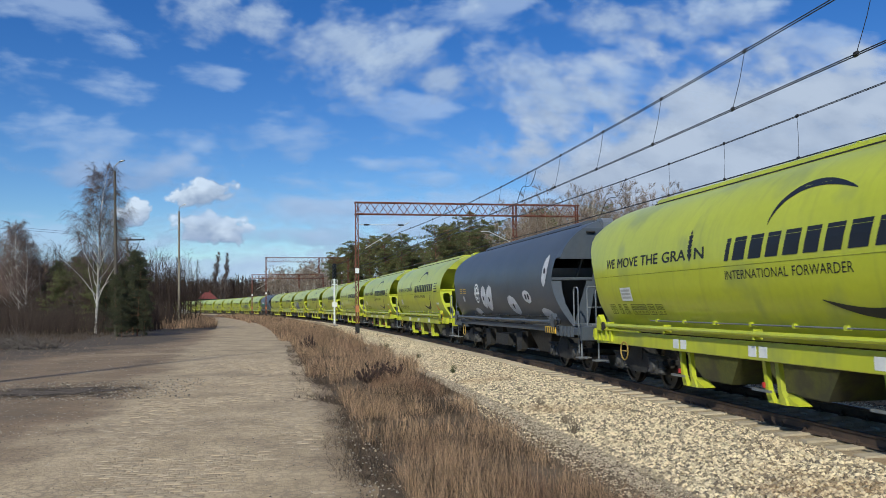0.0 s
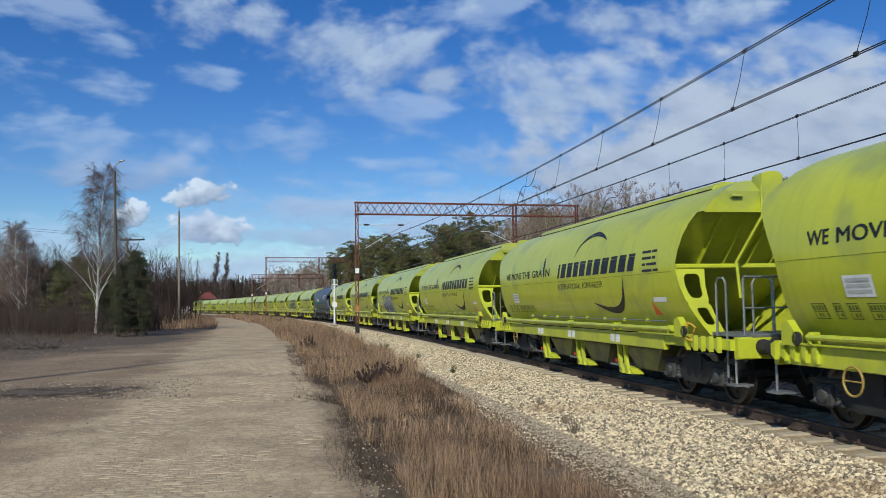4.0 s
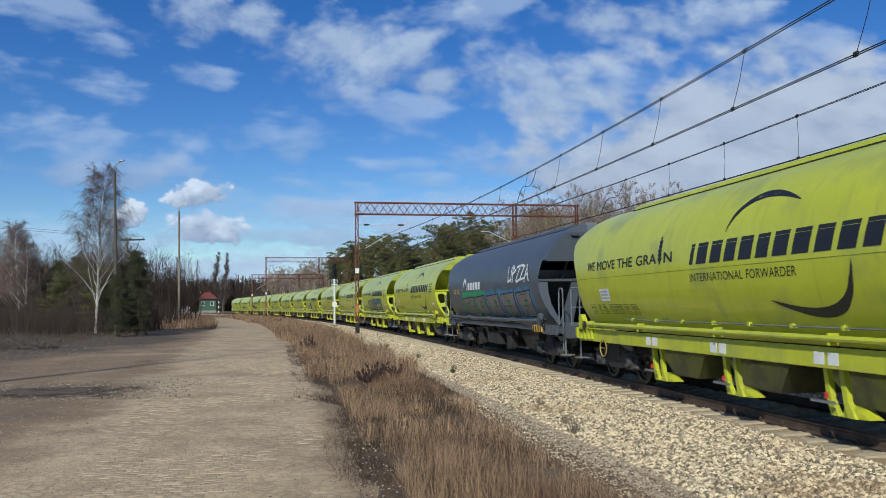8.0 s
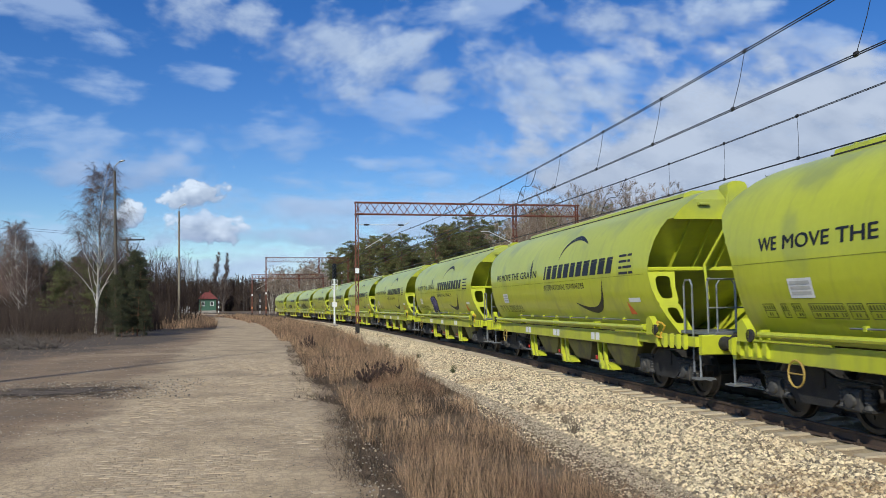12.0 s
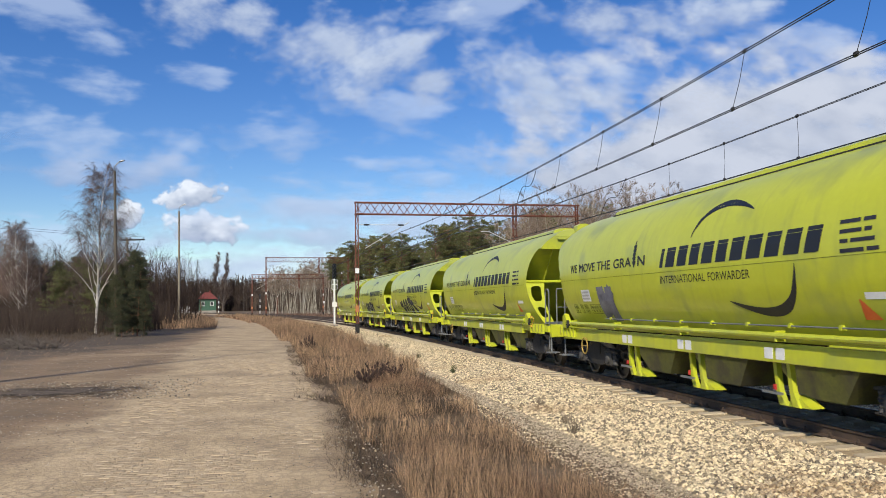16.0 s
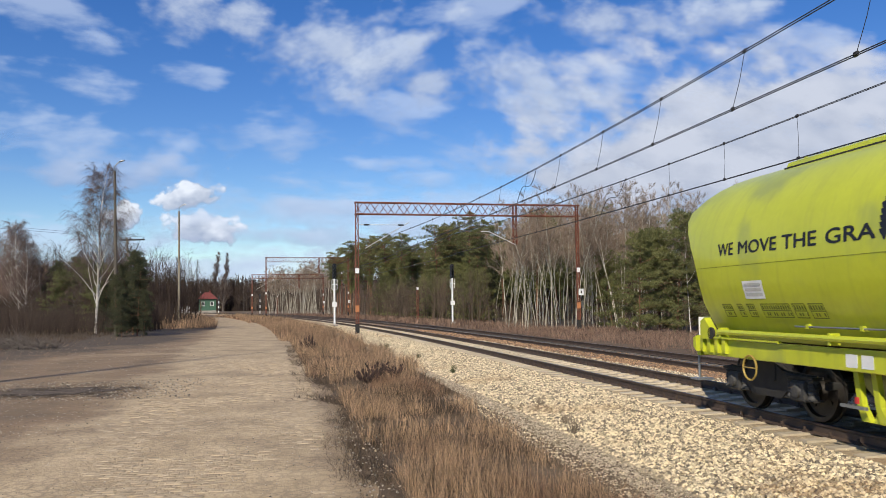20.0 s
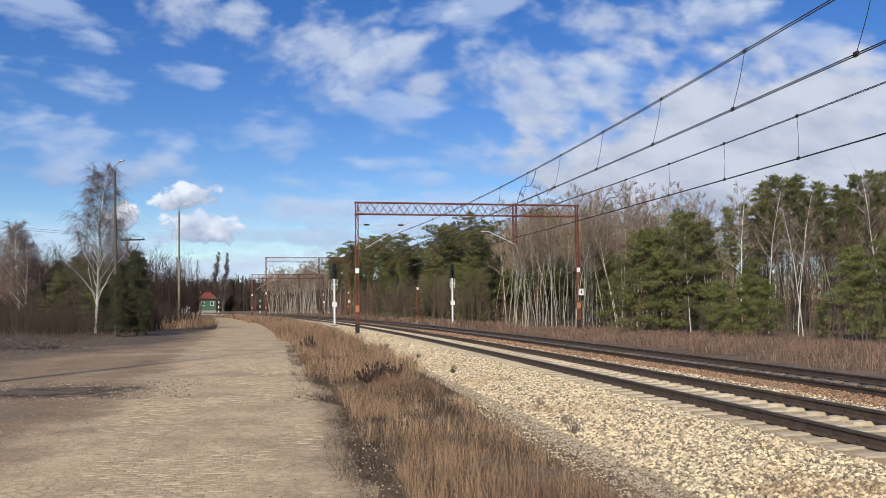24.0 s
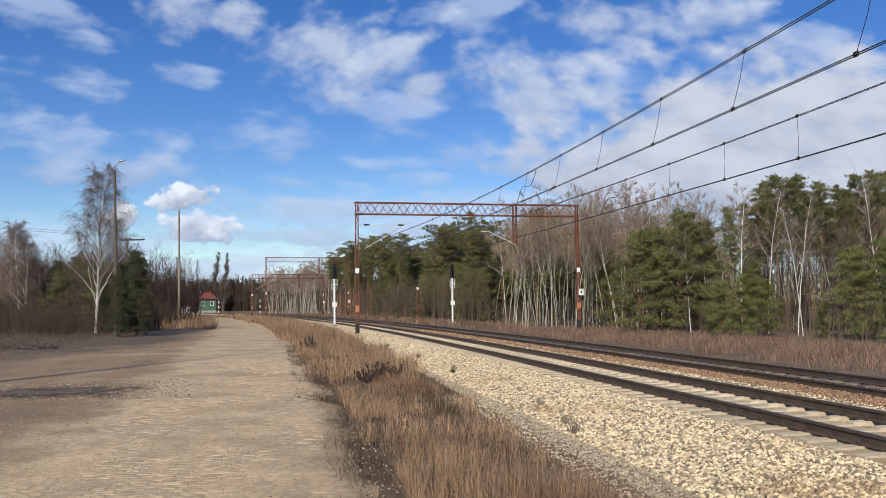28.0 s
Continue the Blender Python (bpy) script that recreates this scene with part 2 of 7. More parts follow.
BIRCHTWIG = surface("birch_twigs", (0.085, 0.058, 0.047), (0.20, 0.140, 0.115), 0.9, scale=1, fine=9, bump=0.0, objects=0.3)
TWIG = surface("twigs", (0.036, 0.024, 0.018), (0.095, 0.064, 0.049), 0.9, scale=1, fine=9, bump=0.0, objects=0.35)
PALETWIG = surface("pale_twigs", (0.15, 0.110, 0.08), (0.32, 0.245, 0.18), 0.9, scale=1, fine=9, bump=0.0, objects=0.35)
NEEDLE = surface("pine_needles", (0.036, 0.041, 0.012), (0.180, 0.180, 0.055), 0.7, scale=0.7, fine=7, bump=0.0, islands=0.35, objects=0.25)
TRACKWOOD = surface("track_woods", (0.036, 0.026, 0.019), (0.125, 0.092, 0.066), 0.95, scale=0.3, fine=3, bump=0.0, islands=0.6)
FARWOOD = surface("far_woods", (0.018, 0.012, 0.009), (0.060, 0.040, 0.029), 0.95, scale=0.3, fine=3, bump=0.0, islands=0.5)
WOODPOLE = surface("weathered_pole", (0.15, 0.125, 0.09), (0.30, 0.26, 0.19), 0.9, scale=2, fine=30, bump=0.3, stretch=(3, 3, 0.4))
COPPER = surface("wire", (0.035, 0.035, 0.038), (0.06, 0.06, 0.065), 0.6, 0.4, scale=5, fine=30, bump=0.0)
ROOFRED = surface("red_roof", (0.10, 0.022, 0.018), (0.17, 0.04, 0.03), 0.7, scale=3, fine=20, bump=0.2)
WALLGREEN = surface("green_wall", (0.035, 0.09, 0.055), (0.06, 0.13, 0.085), 0.8, scale=2, fine=20, bump=0.1)
GLASSDARK = surface("window_glass", (0.03, 0.035, 0.04), (0.05, 0.055, 0.06), 0.08, scale=2, fine=9, bump=0.0)


# ---- ground, road, yard ----
rng = np.random.default_rng(5)


def graded(lo, hi, near, far_step):
    """Coordinates that are dense near zero and wide far out."""
    out, x = [0.0], 0.0
    while x < hi:
        x += near + far_step * abs(x)
        out.append(x)
    x = 0.0
    while x > lo:
        x -= near + far_step * abs(x)
        out.insert(0, x)
    return out


def ground_sheet():
    xs, ys = graded(-2400, 2400, 0.7, 0.08), graded(-1500, 3000, 0.7, 0.08)
    b = Build()
    rows = []
    for y in ys:
        row = []
        for x in xs:
            bump = 0.05 * noise.noise((x * 0.25, y * 0.25, 0)) if abs(x) < 80 and abs(y) < 120 else 0.0
            row.append((x, y, -0.075 + bump * 0.8))
        rows.append(row)
    b.sheet(rows)
    ob = new("ground", b.mesh("ground", GROUND, True))
    tagged(ob, "bare brown earth with thin dry litter", "ground", kind="structure")


ground_sheet()


def strip(rows_s, left, right, z, wobble, n, seed, sides):
    """A long strip of ground in track coordinates; sides tells which edges fray and sink (left, right)."""
    b = Build()
    rows = []
    for s in rows_s:
        l, r = left(s), right(s)
        if sides[0]:
            l += wobble * noise.noise((s * 0.4, seed, 0.3)) + 0.3 * wobble * noise.noise((s * 1.3, seed, 3.3))
        if sides[1]:
            r += wobble * noise.noise((s * 0.4, seed + 9, 0.3)) + 0.3 * wobble * noise.noise((s * 1.3, seed + 9, 3.3))
        row = []
        for k in range(n + 1):
            u = k / n
            x, y = along(s, l + (r - l) * u)
            edge = min(1.0, 8 * u if sides[0] else 1.0, 8 * (1 - u) if sides[1] else 1.0)
            dip = 0.012 * noise.noise((x * 0.25, y * 0.25, 1.0)) + 0.004 * noise.noise((x * 1.9, y * 1.9, 2.0))
            row.append((x, y, z + dip * edge - 0.10 * (1 - edge) ** 1.5))
        rows.append(row)
    return b.sheet(rows)


def worn_material():
    """Pale dusty paving that frays out into brown dirt towards its edges."""
    m = surface("dusty_road", (0.31, 0.230, 0.132), (0.56, 0.430, 0.262), 0.95, scale=1.1, fine=26, bump=1.0, stain=((0.25, 0.185, 0.115), 0.45, 0.50, 0.65))
    n, link = m.node_tree.nodes, m.node_tree.links.new
    bsdf = n["Principled BSDF"]
    paving = bsdf.inputs["Base Color"].links[0].from_socket
    tc = n.new("ShaderNodeTexCoord")
    big, small, setts = n.new("ShaderNodeTexNoise"), n.new("ShaderNodeTexNoise"), n.new("ShaderNodeTexVoronoi")
    big.inputs["Scale"].default_value, big.inputs["Detail"].default_value = 0.9, 7
    small.inputs["Scale"].default_value, small.inputs["Detail"].default_value = 7.0, 5
    setts.inputs["Scale"].default_value, setts.feature = 5.5, "DISTANCE_TO_EDGE"
    for t in (big, small, setts):
        link(tc.outputs["Object"], t.inputs["Vector"])
    at = n.new("ShaderNodeAttribute")
    at.attribute_name = "worn"
    s1 = n.new("ShaderNodeMath")
    s1.operation = "MULTIPLY_ADD"
    s1.inputs[1].default_value = 0.9
    link(big.outputs["Fac"], s1.inputs[0])
    link(at.outputs["Fac"], s1.inputs[2])
    s2 = n.new("ShaderNodeMath")
    s2.operation = "MULTIPLY_ADD"
    s2.inputs[1].default_value = 0.4
    link(small.outputs["Fac"], s2.inputs[0])
    link(s1.outputs[0], s2.inputs[2])
    r = n.new("ShaderNodeMapRange")
    r.inputs["From Min"].default_value, r.inputs["From Max"].default_value = 0.92, 1.55
    link(s2.outputs[0], r.inputs["Value"])
    soil = n.new("ShaderNodeMix")
    soil.data_type = "RGBA"
    soil.inputs["A"].default_value, soil.inputs["B"].default_value = (0.110, 0.070, 0.036, 1), (0.33, 0.228, 0.128, 1)
    link(small.outputs["Fac"], soil.inputs["Factor"])
    mix = n.new("ShaderNodeMix")
    mix.data_type = "RGBA"
    link(r.outputs[0], mix.inputs["Factor"])
    link(paving, mix.inputs["A"])
    link(soil.outputs["Result"], mix.inputs["B"])
    # darkest tone: leaf litter, with the shade of the woods put into the colour
    litter_shade, hr = n.new("ShaderNodeMix"), n.new("ShaderNodeMapRange")
    litter_shade.data_type = "RGBA"
    litter_shade.inputs["B"].default_value = (0.038, 0.027, 0.018, 1)
    hr.inputs["From Min"].default_value, hr.inputs["From Max"].default_value, hr.inputs["To Max"].default_value = 1.7, 2.3, 0.85
    link(s2.outputs[0], hr.inputs["Value"])
    link(hr.outputs[0], litter_shade.inputs["Factor"])
    link(mix.outputs["Result"], litter_shade.inputs["A"])
    # joints between half-buried stones
    jr = n.new("ShaderNodeMapRange")
    jr.inputs["From Min"].default_value, jr.inputs["From Max"].default_value = 0.0, 0.15
    jr.inputs["To Min"].default_value, jr.inputs["To Max"].default_value = 0.85, 0.0
    link(setts.outputs["Distance"], jr.inputs["Value"])
    jm = n.new("ShaderNodeMath")
    jm.operation = "MULTIPLY"
    link(jr.outputs[0], jm.inputs[0])
    link(big.outputs["Fac"], jm.inputs[1])
    joint = n.new("ShaderNodeMix")
    joint.data_type = "RGBA"
    joint.inputs["B"].default_value = (0.15, 0.115, 0.08, 1)
    link(jm.outputs[0], joint.inputs["Factor"])
    link(litter_shade.outputs["Result"], joint.inputs["A"])
    link(joint.outputs["Result"], bsdf.inputs["Base Color"])
    return m


def lay(name, ss, left, right, n, material, sides, label):
    b = strip(ss, left, right, 0.0, 0.45, n, 3.0, sides)
    me = b.mesh(name, material, True)
    at = me.attributes.new("worn", "FLOAT", "POINT")
    at.data.foreach_set("value", [wear_shade(s, left(s) + (right(s) - left(s)) * k / n) for s in ss for k in range(n + 1)])
    tagged(new(name, me), label, "road" if name == "road" else "ground", kind="structure")


WORN = worn_material()


def wear_shade(s, l):
    """How far the paving has given way to dirt: little on the road, more out on the yard and in the verge; far out it
    also carries tree shade.
    """
    out = -11.3 - 0.012 * s - l
    yard = 0.0 if out < 0 else min(0.95, 0.50 * out) + min(1, out) * (0.42 * noise.noise((s * 0.13, l * 0.16, 7.7)) + 0.45 * noise.noise((s * 0.34, l * 0.55, 1.7))) + 0.03 * max(0.0, out - 6)
    # far yard raised into the darkest tone, for litter and tree shade
    yard += 1.0 * min(1.0, max(0.0, (s - 34) / 22)) * min(1.0, max(0.0, (out - 1.0) / 4)) + 0.05 * max(0.0, out - 3)
    return yard + 0.6 * max(0.0, (l + 8.7 + 0.008 * s) / 1.1)


def seam(s):
    return -12.4 - 0.012 * s


lay("road", [-14 + 0.3 * i for i in range(250)] + [61 + 3 * i for i in range(36)], seam, lambda s: -7.3 - 0.008 * s, 36, WORN, (0, 1), "dusty old stone-paved road, worn and pale")
lay("yard", [-14 + 0.6 * i for i in range(150)], lambda s: -27.0, seam, 40, WORN, (1, 0), "trodden brown dirt yard beside the road")


def blob(cx, cy, rx, ry, z, seed, n=40, rings=6, turn=0.0):
    b = Build()
    rows = []
    for i in range(rings + 1):
        row = []
        for k in range(n + 1):
            a = 2 * math.pi * (k % n) / n
            w = 1 + 0.35 * noise.noise((math.cos(a) * 1.4, math.sin(a) * 1.4, seed)) + 0.18 * noise.noise((math.cos(a) * 4, math.sin(a) * 4, seed))
            u = i / rings
            x, y = rx * u * w * math.cos(a), ry * u * w * math.sin(a)
            row.append((cx + x * math.cos(turn) - y * math.sin(turn), cy + x * math.sin(turn) + y * math.cos(turn),
                        z + 0.03 * (1 - u) + 0.02 * noise.noise((x * 2, y * 2, seed)) * (1 - u) - (0.10 if u == 1 else 0)))
        rows.append(row)
    return b.sheet(rows)


def fray(m, size, low, high):
    """Lets a patch of ground fray out at its rim."""
    n, link = m.node_tree.nodes, m.node_tree.links.new
    tc, t, at = n.new("ShaderNodeTexCoord"), n.new("ShaderNodeTexNoise"), n.new("ShaderNodeAttribute")
    t.inputs["Scale"].default_value, t.inputs["Detail"].default_value = size, 8
    link(tc.outputs["Object"], t.inputs["Vector"])
    at.attribute_name = "rim"
    a = n.new("ShaderNodeMath")
    a.operation = "SUBTRACT"
    link(t.outputs["Fac"], a.inputs[0])
    link(at.outputs["Fac"], a.inputs[1])
    r = n.new("ShaderNodeMapRange")
    r.inputs["From Min"].default_value, r.inputs["From Max"].default_value = low, high
    link(a.outputs[0], r.inputs["Value"])
    link(r.outputs[0], n["Principled BSDF"].inputs["Alpha"])
    return m


ash_mesh = blob(-9.9, 20.5, 5.0, 2.6, 0.004, 1.0, 48, 10, 0.15).mesh("ash_patch", fray(ASH, 1.9, -0.10, 0.34), True)
ash_rim = ash_mesh.attributes.new("rim", "FLOAT", "POINT")
ash_rim.data.foreach_set("value", [i / 10 for i in range(11) for k in range(49)])
tagged(new("ash_patch", ash_mesh), "blackened ash patch on the dirt", "ash patch", kind="structure")


def paving():
    """Half-buried stone setts: the nearest ones one by one, the rest joined."""
    rs = random.Random(17)
    kinds = []
    for k in range(4):
        b = Build()
        w, d, h = 0.070 + 0.010 * k, 0.052 + 0.005 * (k % 2), 0.012
        outer = [(-w, -d * 0.9), (-w * 0.9, -d), (w * 0.85, -d), (w, -d * 0.8), (w * 0.96, d * 0.9), (w * 0.8, d), (-w * 0.9, d * 0.96), (-w, d * 0.85)]
        n = len(outer)
        b.add([(x, y, -0.03) for x, y in outer] + [(x, y, h * 0.4) for x, y in outer] + [(x * 0.82, y * 0.78, h) for x, y in outer],
              [(i, (i + 1) % n, n + (i + 1) % n, n + i) for i in range(n)] + [(n + i, n + (i + 1) % n, 2 * n + (i + 1) % n, 2 * n + i) for i in range(n)] + [tuple(range(2 * n, 3 * n))])
        kinds.append(b.mesh("sett", SETT, True))
    near, rest = [], Build()
    host = bpy.data.objects["road"]
    s = 1.6
    row = 0
    while s < 34:
        l = -11.7 + 0.09 * (row % 2)
        while l < -8.0:
            keep = noise.noise((s * 0.35, l * 0.55, 2.2)) + 0.25 * noise.noise((s * 1.7, l * 1.9, 4.4))
            if keep > -0.16 + 0.5 * rs.random() ** 2:
                x, y = along(s + rs.uniform(-0.02, 0.02), l + rs.uniform(-0.02, 0.02))
                near.append((s, x, y, rs.randrange(4), rs.uniform(-9, 9), rs.uniform(-0.017, -0.006), rs.uniform(-2.2, 2.2)))
            l += 0.178
        s += 0.130
        row += 1
    for k, (s, x, y, kind, turn, dz, tip) in enumerate(near):
        z = 0.004 + dz
        if k < 300:
            ob = part("sett", kinds[kind], host)
            ob.location, ob.rotation_euler = (x, y, z), (radians(tip), radians(-tip), radians(heading(s) - 90 + turn))
        else:
            m = pose(x, y, z, tip, -tip, heading(s) - 90 + turn)
            me = kinds[kind]
            rest.add([m @ v.co for v in me.vertices], [tuple(f.vertices) for f in me.polygons])
    me = bpy.data.meshes.new("sett_paving")
    me.from_pydata(rest.v, [], rest.f)
    me.materials.append(SETT)
    ob = part("sett_paving", me, host, "half-buried stone setts")
    ob["kind"] = "stuff"


paving()

# ---- railway ----
S_NEAR = [-30 + 1.5 * i for i in range(90)] + [105 + 5 * i for i in range(64)]


def bed(profile, name, material, label):
    b = Build()
    b.sheet([[(*along(s, l), z + (0.012 * noise.noise((s * 1.3, l * 2, 1)) if 0 < k < len(profile) - 1 else 0)) for k, (l, z) in enumerate(profile)] for s in S_NEAR])
    tagged(new(name, b.mesh(name, material, True)), label, "ballast", kind="structure")


bed([(-4.5, -0.12), (-4.1, -0.055), (-3.3, -0.02), (-2.4, 0.025), (-1.75, 0.03), (-1.35, 0.025), (-0.7, 0.03), (0, 0.03), (0.7, 0.03), (1.4, 0.025), (1.9, 0.03), (2.16, 0.02)],
    "ballast_near", BALLAST, "pale crushed-stone ballast under the near track")
bed([(2.164, 0.02), (2.6, 0.0), (TRACK_GAP - 1.4, 0.01), (TRACK_GAP, -0.01), (TRACK_GAP + 1.4, 0.0), (TRACK_GAP + 1.9, -0.02), (TRACK_GAP + 3.2, -0.12)],
    "ballast_far", BALLASTDARK, "dark grimy ballast with rusty stains under the far track")

RAILPROFILE = [(-0.075, 0), (0.075, 0), (0.07, 0.012), (0.012, 0.03), (0.010, 0.125), (0.034, 0.137), (0.036, 0.165), (0.030, 0.172),
               (-0.030, 0.172), (-0.036, 0.165), (-0.034, 0.137), (-0.010, 0.125), (-0.012, 0.03), (-0.07, 0.012)]


def rail_mesh(lateral, top):
    b, h = Build(), Build()
    ss = [-30 + 2.0 * i for i in range(70)] + [110 + 6 * i for i in range(52)]
    rows = [[(*along(s, lateral + u), top - 0.172 + z) for u, z in RAILPROFILE + RAILPROFILE[:1]] for s in ss]
    b.sheet(rows)
    h.sheet([[(*along(s, lateral + u), top + 0.004) for u in (-0.026, 0.026)] for s in ss])
    return b.mesh("rail", RAILSTEEL, False), h.mesh("running_surface", RAILTOP, False)


def sleeper_mesh(material, w=0.13):
    b = Build()
    for x0, x1, h in ((-1.28, -0.35, 0.0), (-0.35, 0.35, -0.03), (0.35, 1.28, 0.0)):
        b.add([(x, y * (1 if z < 0 else 0.78), z * 1.0 + (h if z >= 0 else 0)) for x in (x0, x1) for y in (-w, w) for z in (-0.16, 0.0)],
              [(0, 1, 3, 2), (4, 6, 7, 5), (0, 4, 5, 1), (2, 3, 7, 6), (1, 5, 7, 3)])
    return b.mesh("sleeper", material, False)


def clip_mesh():
    b = Build()
    b.box(-0.11, -0.07, 0.0, 0.11, 0.07, 0.018, 0.004)
    for sx in (-1, 1):
        b.box(sx * 0.075 - 0.02, -0.04, 0.018, sx * 0.075 + 0.02, 0.04, 0.04, 0.004)
        b.disc((sx * 0.085, 0, 0.03), 2, [(0, 0.018), (0.05, 0.018), (0.055, 0.011)], 7)
        b.disc((sx * 0.085, 0, 0.03), 2, [(0.0, 0.03), (0.018, 0.03)], 6)
    return b.mesh("rail_clip", RAILSTEEL, False)


def railway_track(name, centre, top, sleeper, count, label, clips):
    root = empty(name)
    for side, dz in ((-0.7535, -0.02), (0.7535, 0.02)):
        a, h = rail_mesh(centre + side, top + dz)
        r = part("rail", a, root, "rust-brown steel rail")
        part("running_surface", h, r, "worn bright rail head")
    me, cl = sleeper, clip_mesh()
    for i in range(count):
        s = -4.0 + 0.6 * i
        x, y = along(s, centre)
        ob = part("sleeper", me, root)
        ob.location = (x, y, top - 0.172 + 0.006 * noise.noise((i * 3.1, 0, 0)))
        ob.rotation_euler = (0, radians(-1.2), radians(heading(s) - 90 + 0.8 * noise.noise((i * 1.7, 5, 0))))
        if i < clips:
            for side in (-0.7535, 0.7535):
                c = part("rail_clip", cl, ob)
                c.location = (side, 0, 0.0)
    tagged(root, label, "railway track", kind="structure")
    return root


railway_track("track_near", 0.0, RAIL, sleeper_mesh(CONCRETE), 240, "rusty rails on pale concrete sleepers", 45)
railway_track("track_far", TRACK_GAP, RAIL - 0.07, sleeper_mesh(DARKSLEEPER), 240, "rusty rails on dark grimy sleepers", 0)


def stones(name, regions, material, label, seed):
    """Loose crushed stones: jittered lumps of eight facets."""
    g = np.random.default_rng(seed)
    base = np.array([(1, 0, 0), (-1, 0, 0), (0, 1, 0), (0, -1, 0), (0, 0, 1), (0, 0, -1)], float)
    tri = np.array([(0, 2, 4), (2, 1, 4), (1, 3, 4), (3, 0, 4), (2, 0, 5), (1, 2, 5), (3, 1, 5), (0, 3, 5)])
    vs, fs, k = [], [], 0
    for s0, s1, l0, l1, per, size, zf in regions:
        n = int((s1 - s0) * (l1 - l0) * per)
        s, l = g.uniform(s0, s1, n), g.uniform(l0, l1, n)
        th = PHI + CURVE * s
        x = X0 + (np.sin(th) - math.sin(PHI)) / CURVE + l * np.sin(th)
        y = Y0 - (np.cos(th) - math.cos(PHI)) / CURVE - l * np.cos(th)
        r = size * g.uniform(0.55, 1.35, n)
        p = base[None] * (r[:, None, None] * g.uniform(0.6, 1.15, (n, 6, 1))) * np.array([1.15, 0.9, 0.75]) + g.uniform(-0.25, 0.25, (n, 6, 3)) * r[:, None, None]
        a, c = g.uniform(0, 6.28, n)[:, None], g.uniform(-0.6, 0.6, n)[:, None]
        px, py = p[:, :, 0] * np.cos(a) + p[:, :, 1] * np.sin(a), p[:, :, 1] * np.cos(a) - p[:, :, 0] * np.sin(a)
        py, pz = py * np.cos(c) + p[:, :, 2] * np.sin(c), p[:, :, 2] * np.cos(c) - py * np.sin(c)
        z = np.array([zf(q) for q in l]) + r * 0.25
        vs.append((np.stack([px, py, pz], 2) + np.stack([x, y, z], 1)[:, None, :]).reshape(-1, 3))
        fs.append((tri[None] + 6 * (k + np.arange(n))[:, None, None]).reshape(-1, 3))
        k += n
    ob = new(name, raw_mesh(name, np.concatenate(vs), np.concatenate(fs), material))
    tagged(ob, label, "gravel", kind="stuff")


def bed_height(l):
    return float(np.interp(l, [-4.5, -4.1, -3.3, -2.4, -1.75, -1.3, 1.4, 1.9, 2.6], [-0.1, -0.055, -0.02, 0.02, 0.03, 0.02, 0.025, 0.02, 0.0]))


stones("ballast_stones", [(-30, -1, -4.1, -1.38, 90, 0.05, bed_height), (-1, 10, -4.1, -1.38, 640, 0.036, bed_height), (10, 22, -4.1, -1.38, 520, 0.037, bed_height), (22, 48, -4.1, -1.38, 300, 0.036, bed_height),
                          (48, 80, -4.0, -1.38, 60, 0.06, bed_height),
                          (2, 16, -0.68, 0.68, 130, 0.024, lambda l: 0.01), (2, 20, 0.85, 2.6, 160, 0.030, bed_height), (16, 40, 1.35, 2.4, 60, 0.04, bed_height), (-1, 30, -1.38, -0.85, 60, 0.022, lambda l: 0.012)],
       STONE, "loose cream and grey crushed ballast stones", 3)
stones("fallen_stones", [(-1, 14, -4.9, -4.0, 150, 0.022, lambda l: -0.075), (-1, 25, -8.4, -7.2, 10, 0.02, lambda l: -0.06), (2, 30, -22, -8, 2.5, 0.012, lambda l: -0.01)],
       STONE, "scattered pale stones and gravel in the verge", 4)


RUSTSTONE = surface("rusty_stone", (0.10, 0.065, 0.04), (0.46, 0.28, 0.15), 0.95, scale=8, fine=60, bump=0.2, islands=0.7)
stones("rusty_stones", [(0, 24, 2.5, 3.7, 260, 0.028, lambda l: 0.0), (24, 60, 2.3, 3.7, 90, 0.042, lambda l: 0.0), (0, 30, 3.75, 5.0, 130, 0.024, lambda l: -0.01), (0, 30, 5.2, 6.4, 90, 0.03, lambda l: -0.02)],
       RUSTSTONE, "rust-stained ballast stones round the far track", 12)
GREYGRAVEL = surface("grey_gravel", (0.19, 0.155, 0.105), (0.54, 0.45, 0.33), 0.95, scale=8, fine=60, bump=0.2, islands=0.7)
stones("grey_gravel", [(-1, 10, -4.6, -3.9, 1000, 0.017, lambda l: -0.064), (-1, 10, -5.0, -4.6, 300, 0.015, lambda l: -0.066), (10, 24, -4.55, -3.9, 650, 0.020, lambda l: -0.062), (24, 45, -4.5, -3.9, 240, 0.03, lambda l: -0.062)],
       GREYGRAVEL, "fine grey gravel along the ballast foot", 13)
stones("road_grit", [(2, 16, -11.6, -7.9, 26, 0.010, lambda l: 0.0), (16, 34, -11.8, -8.2, 9, 0.014, lambda l: 0.0), (2, 20, -24, -11.6, 22, 0.013, lambda l: 0.0), (20, 46, -26, -11.8, 8, 0.018, lambda l: 0.0)],
       RUBBLE, "small grit and clods strewn over road and yard", 14)
stones("rubble", [(15.2, 20.4, -16.2, -10.8, 48, 0.022, lambda l: 0.012), (10, 17, -16, -12.5, 10, 0.018, lambda l: 0.0), (-1, 12, -8.2, -7.0, 60, 0.016, lambda l: -0.03)],
       RUBBLE, "dull broken rubble strewn over the dirt", 6)


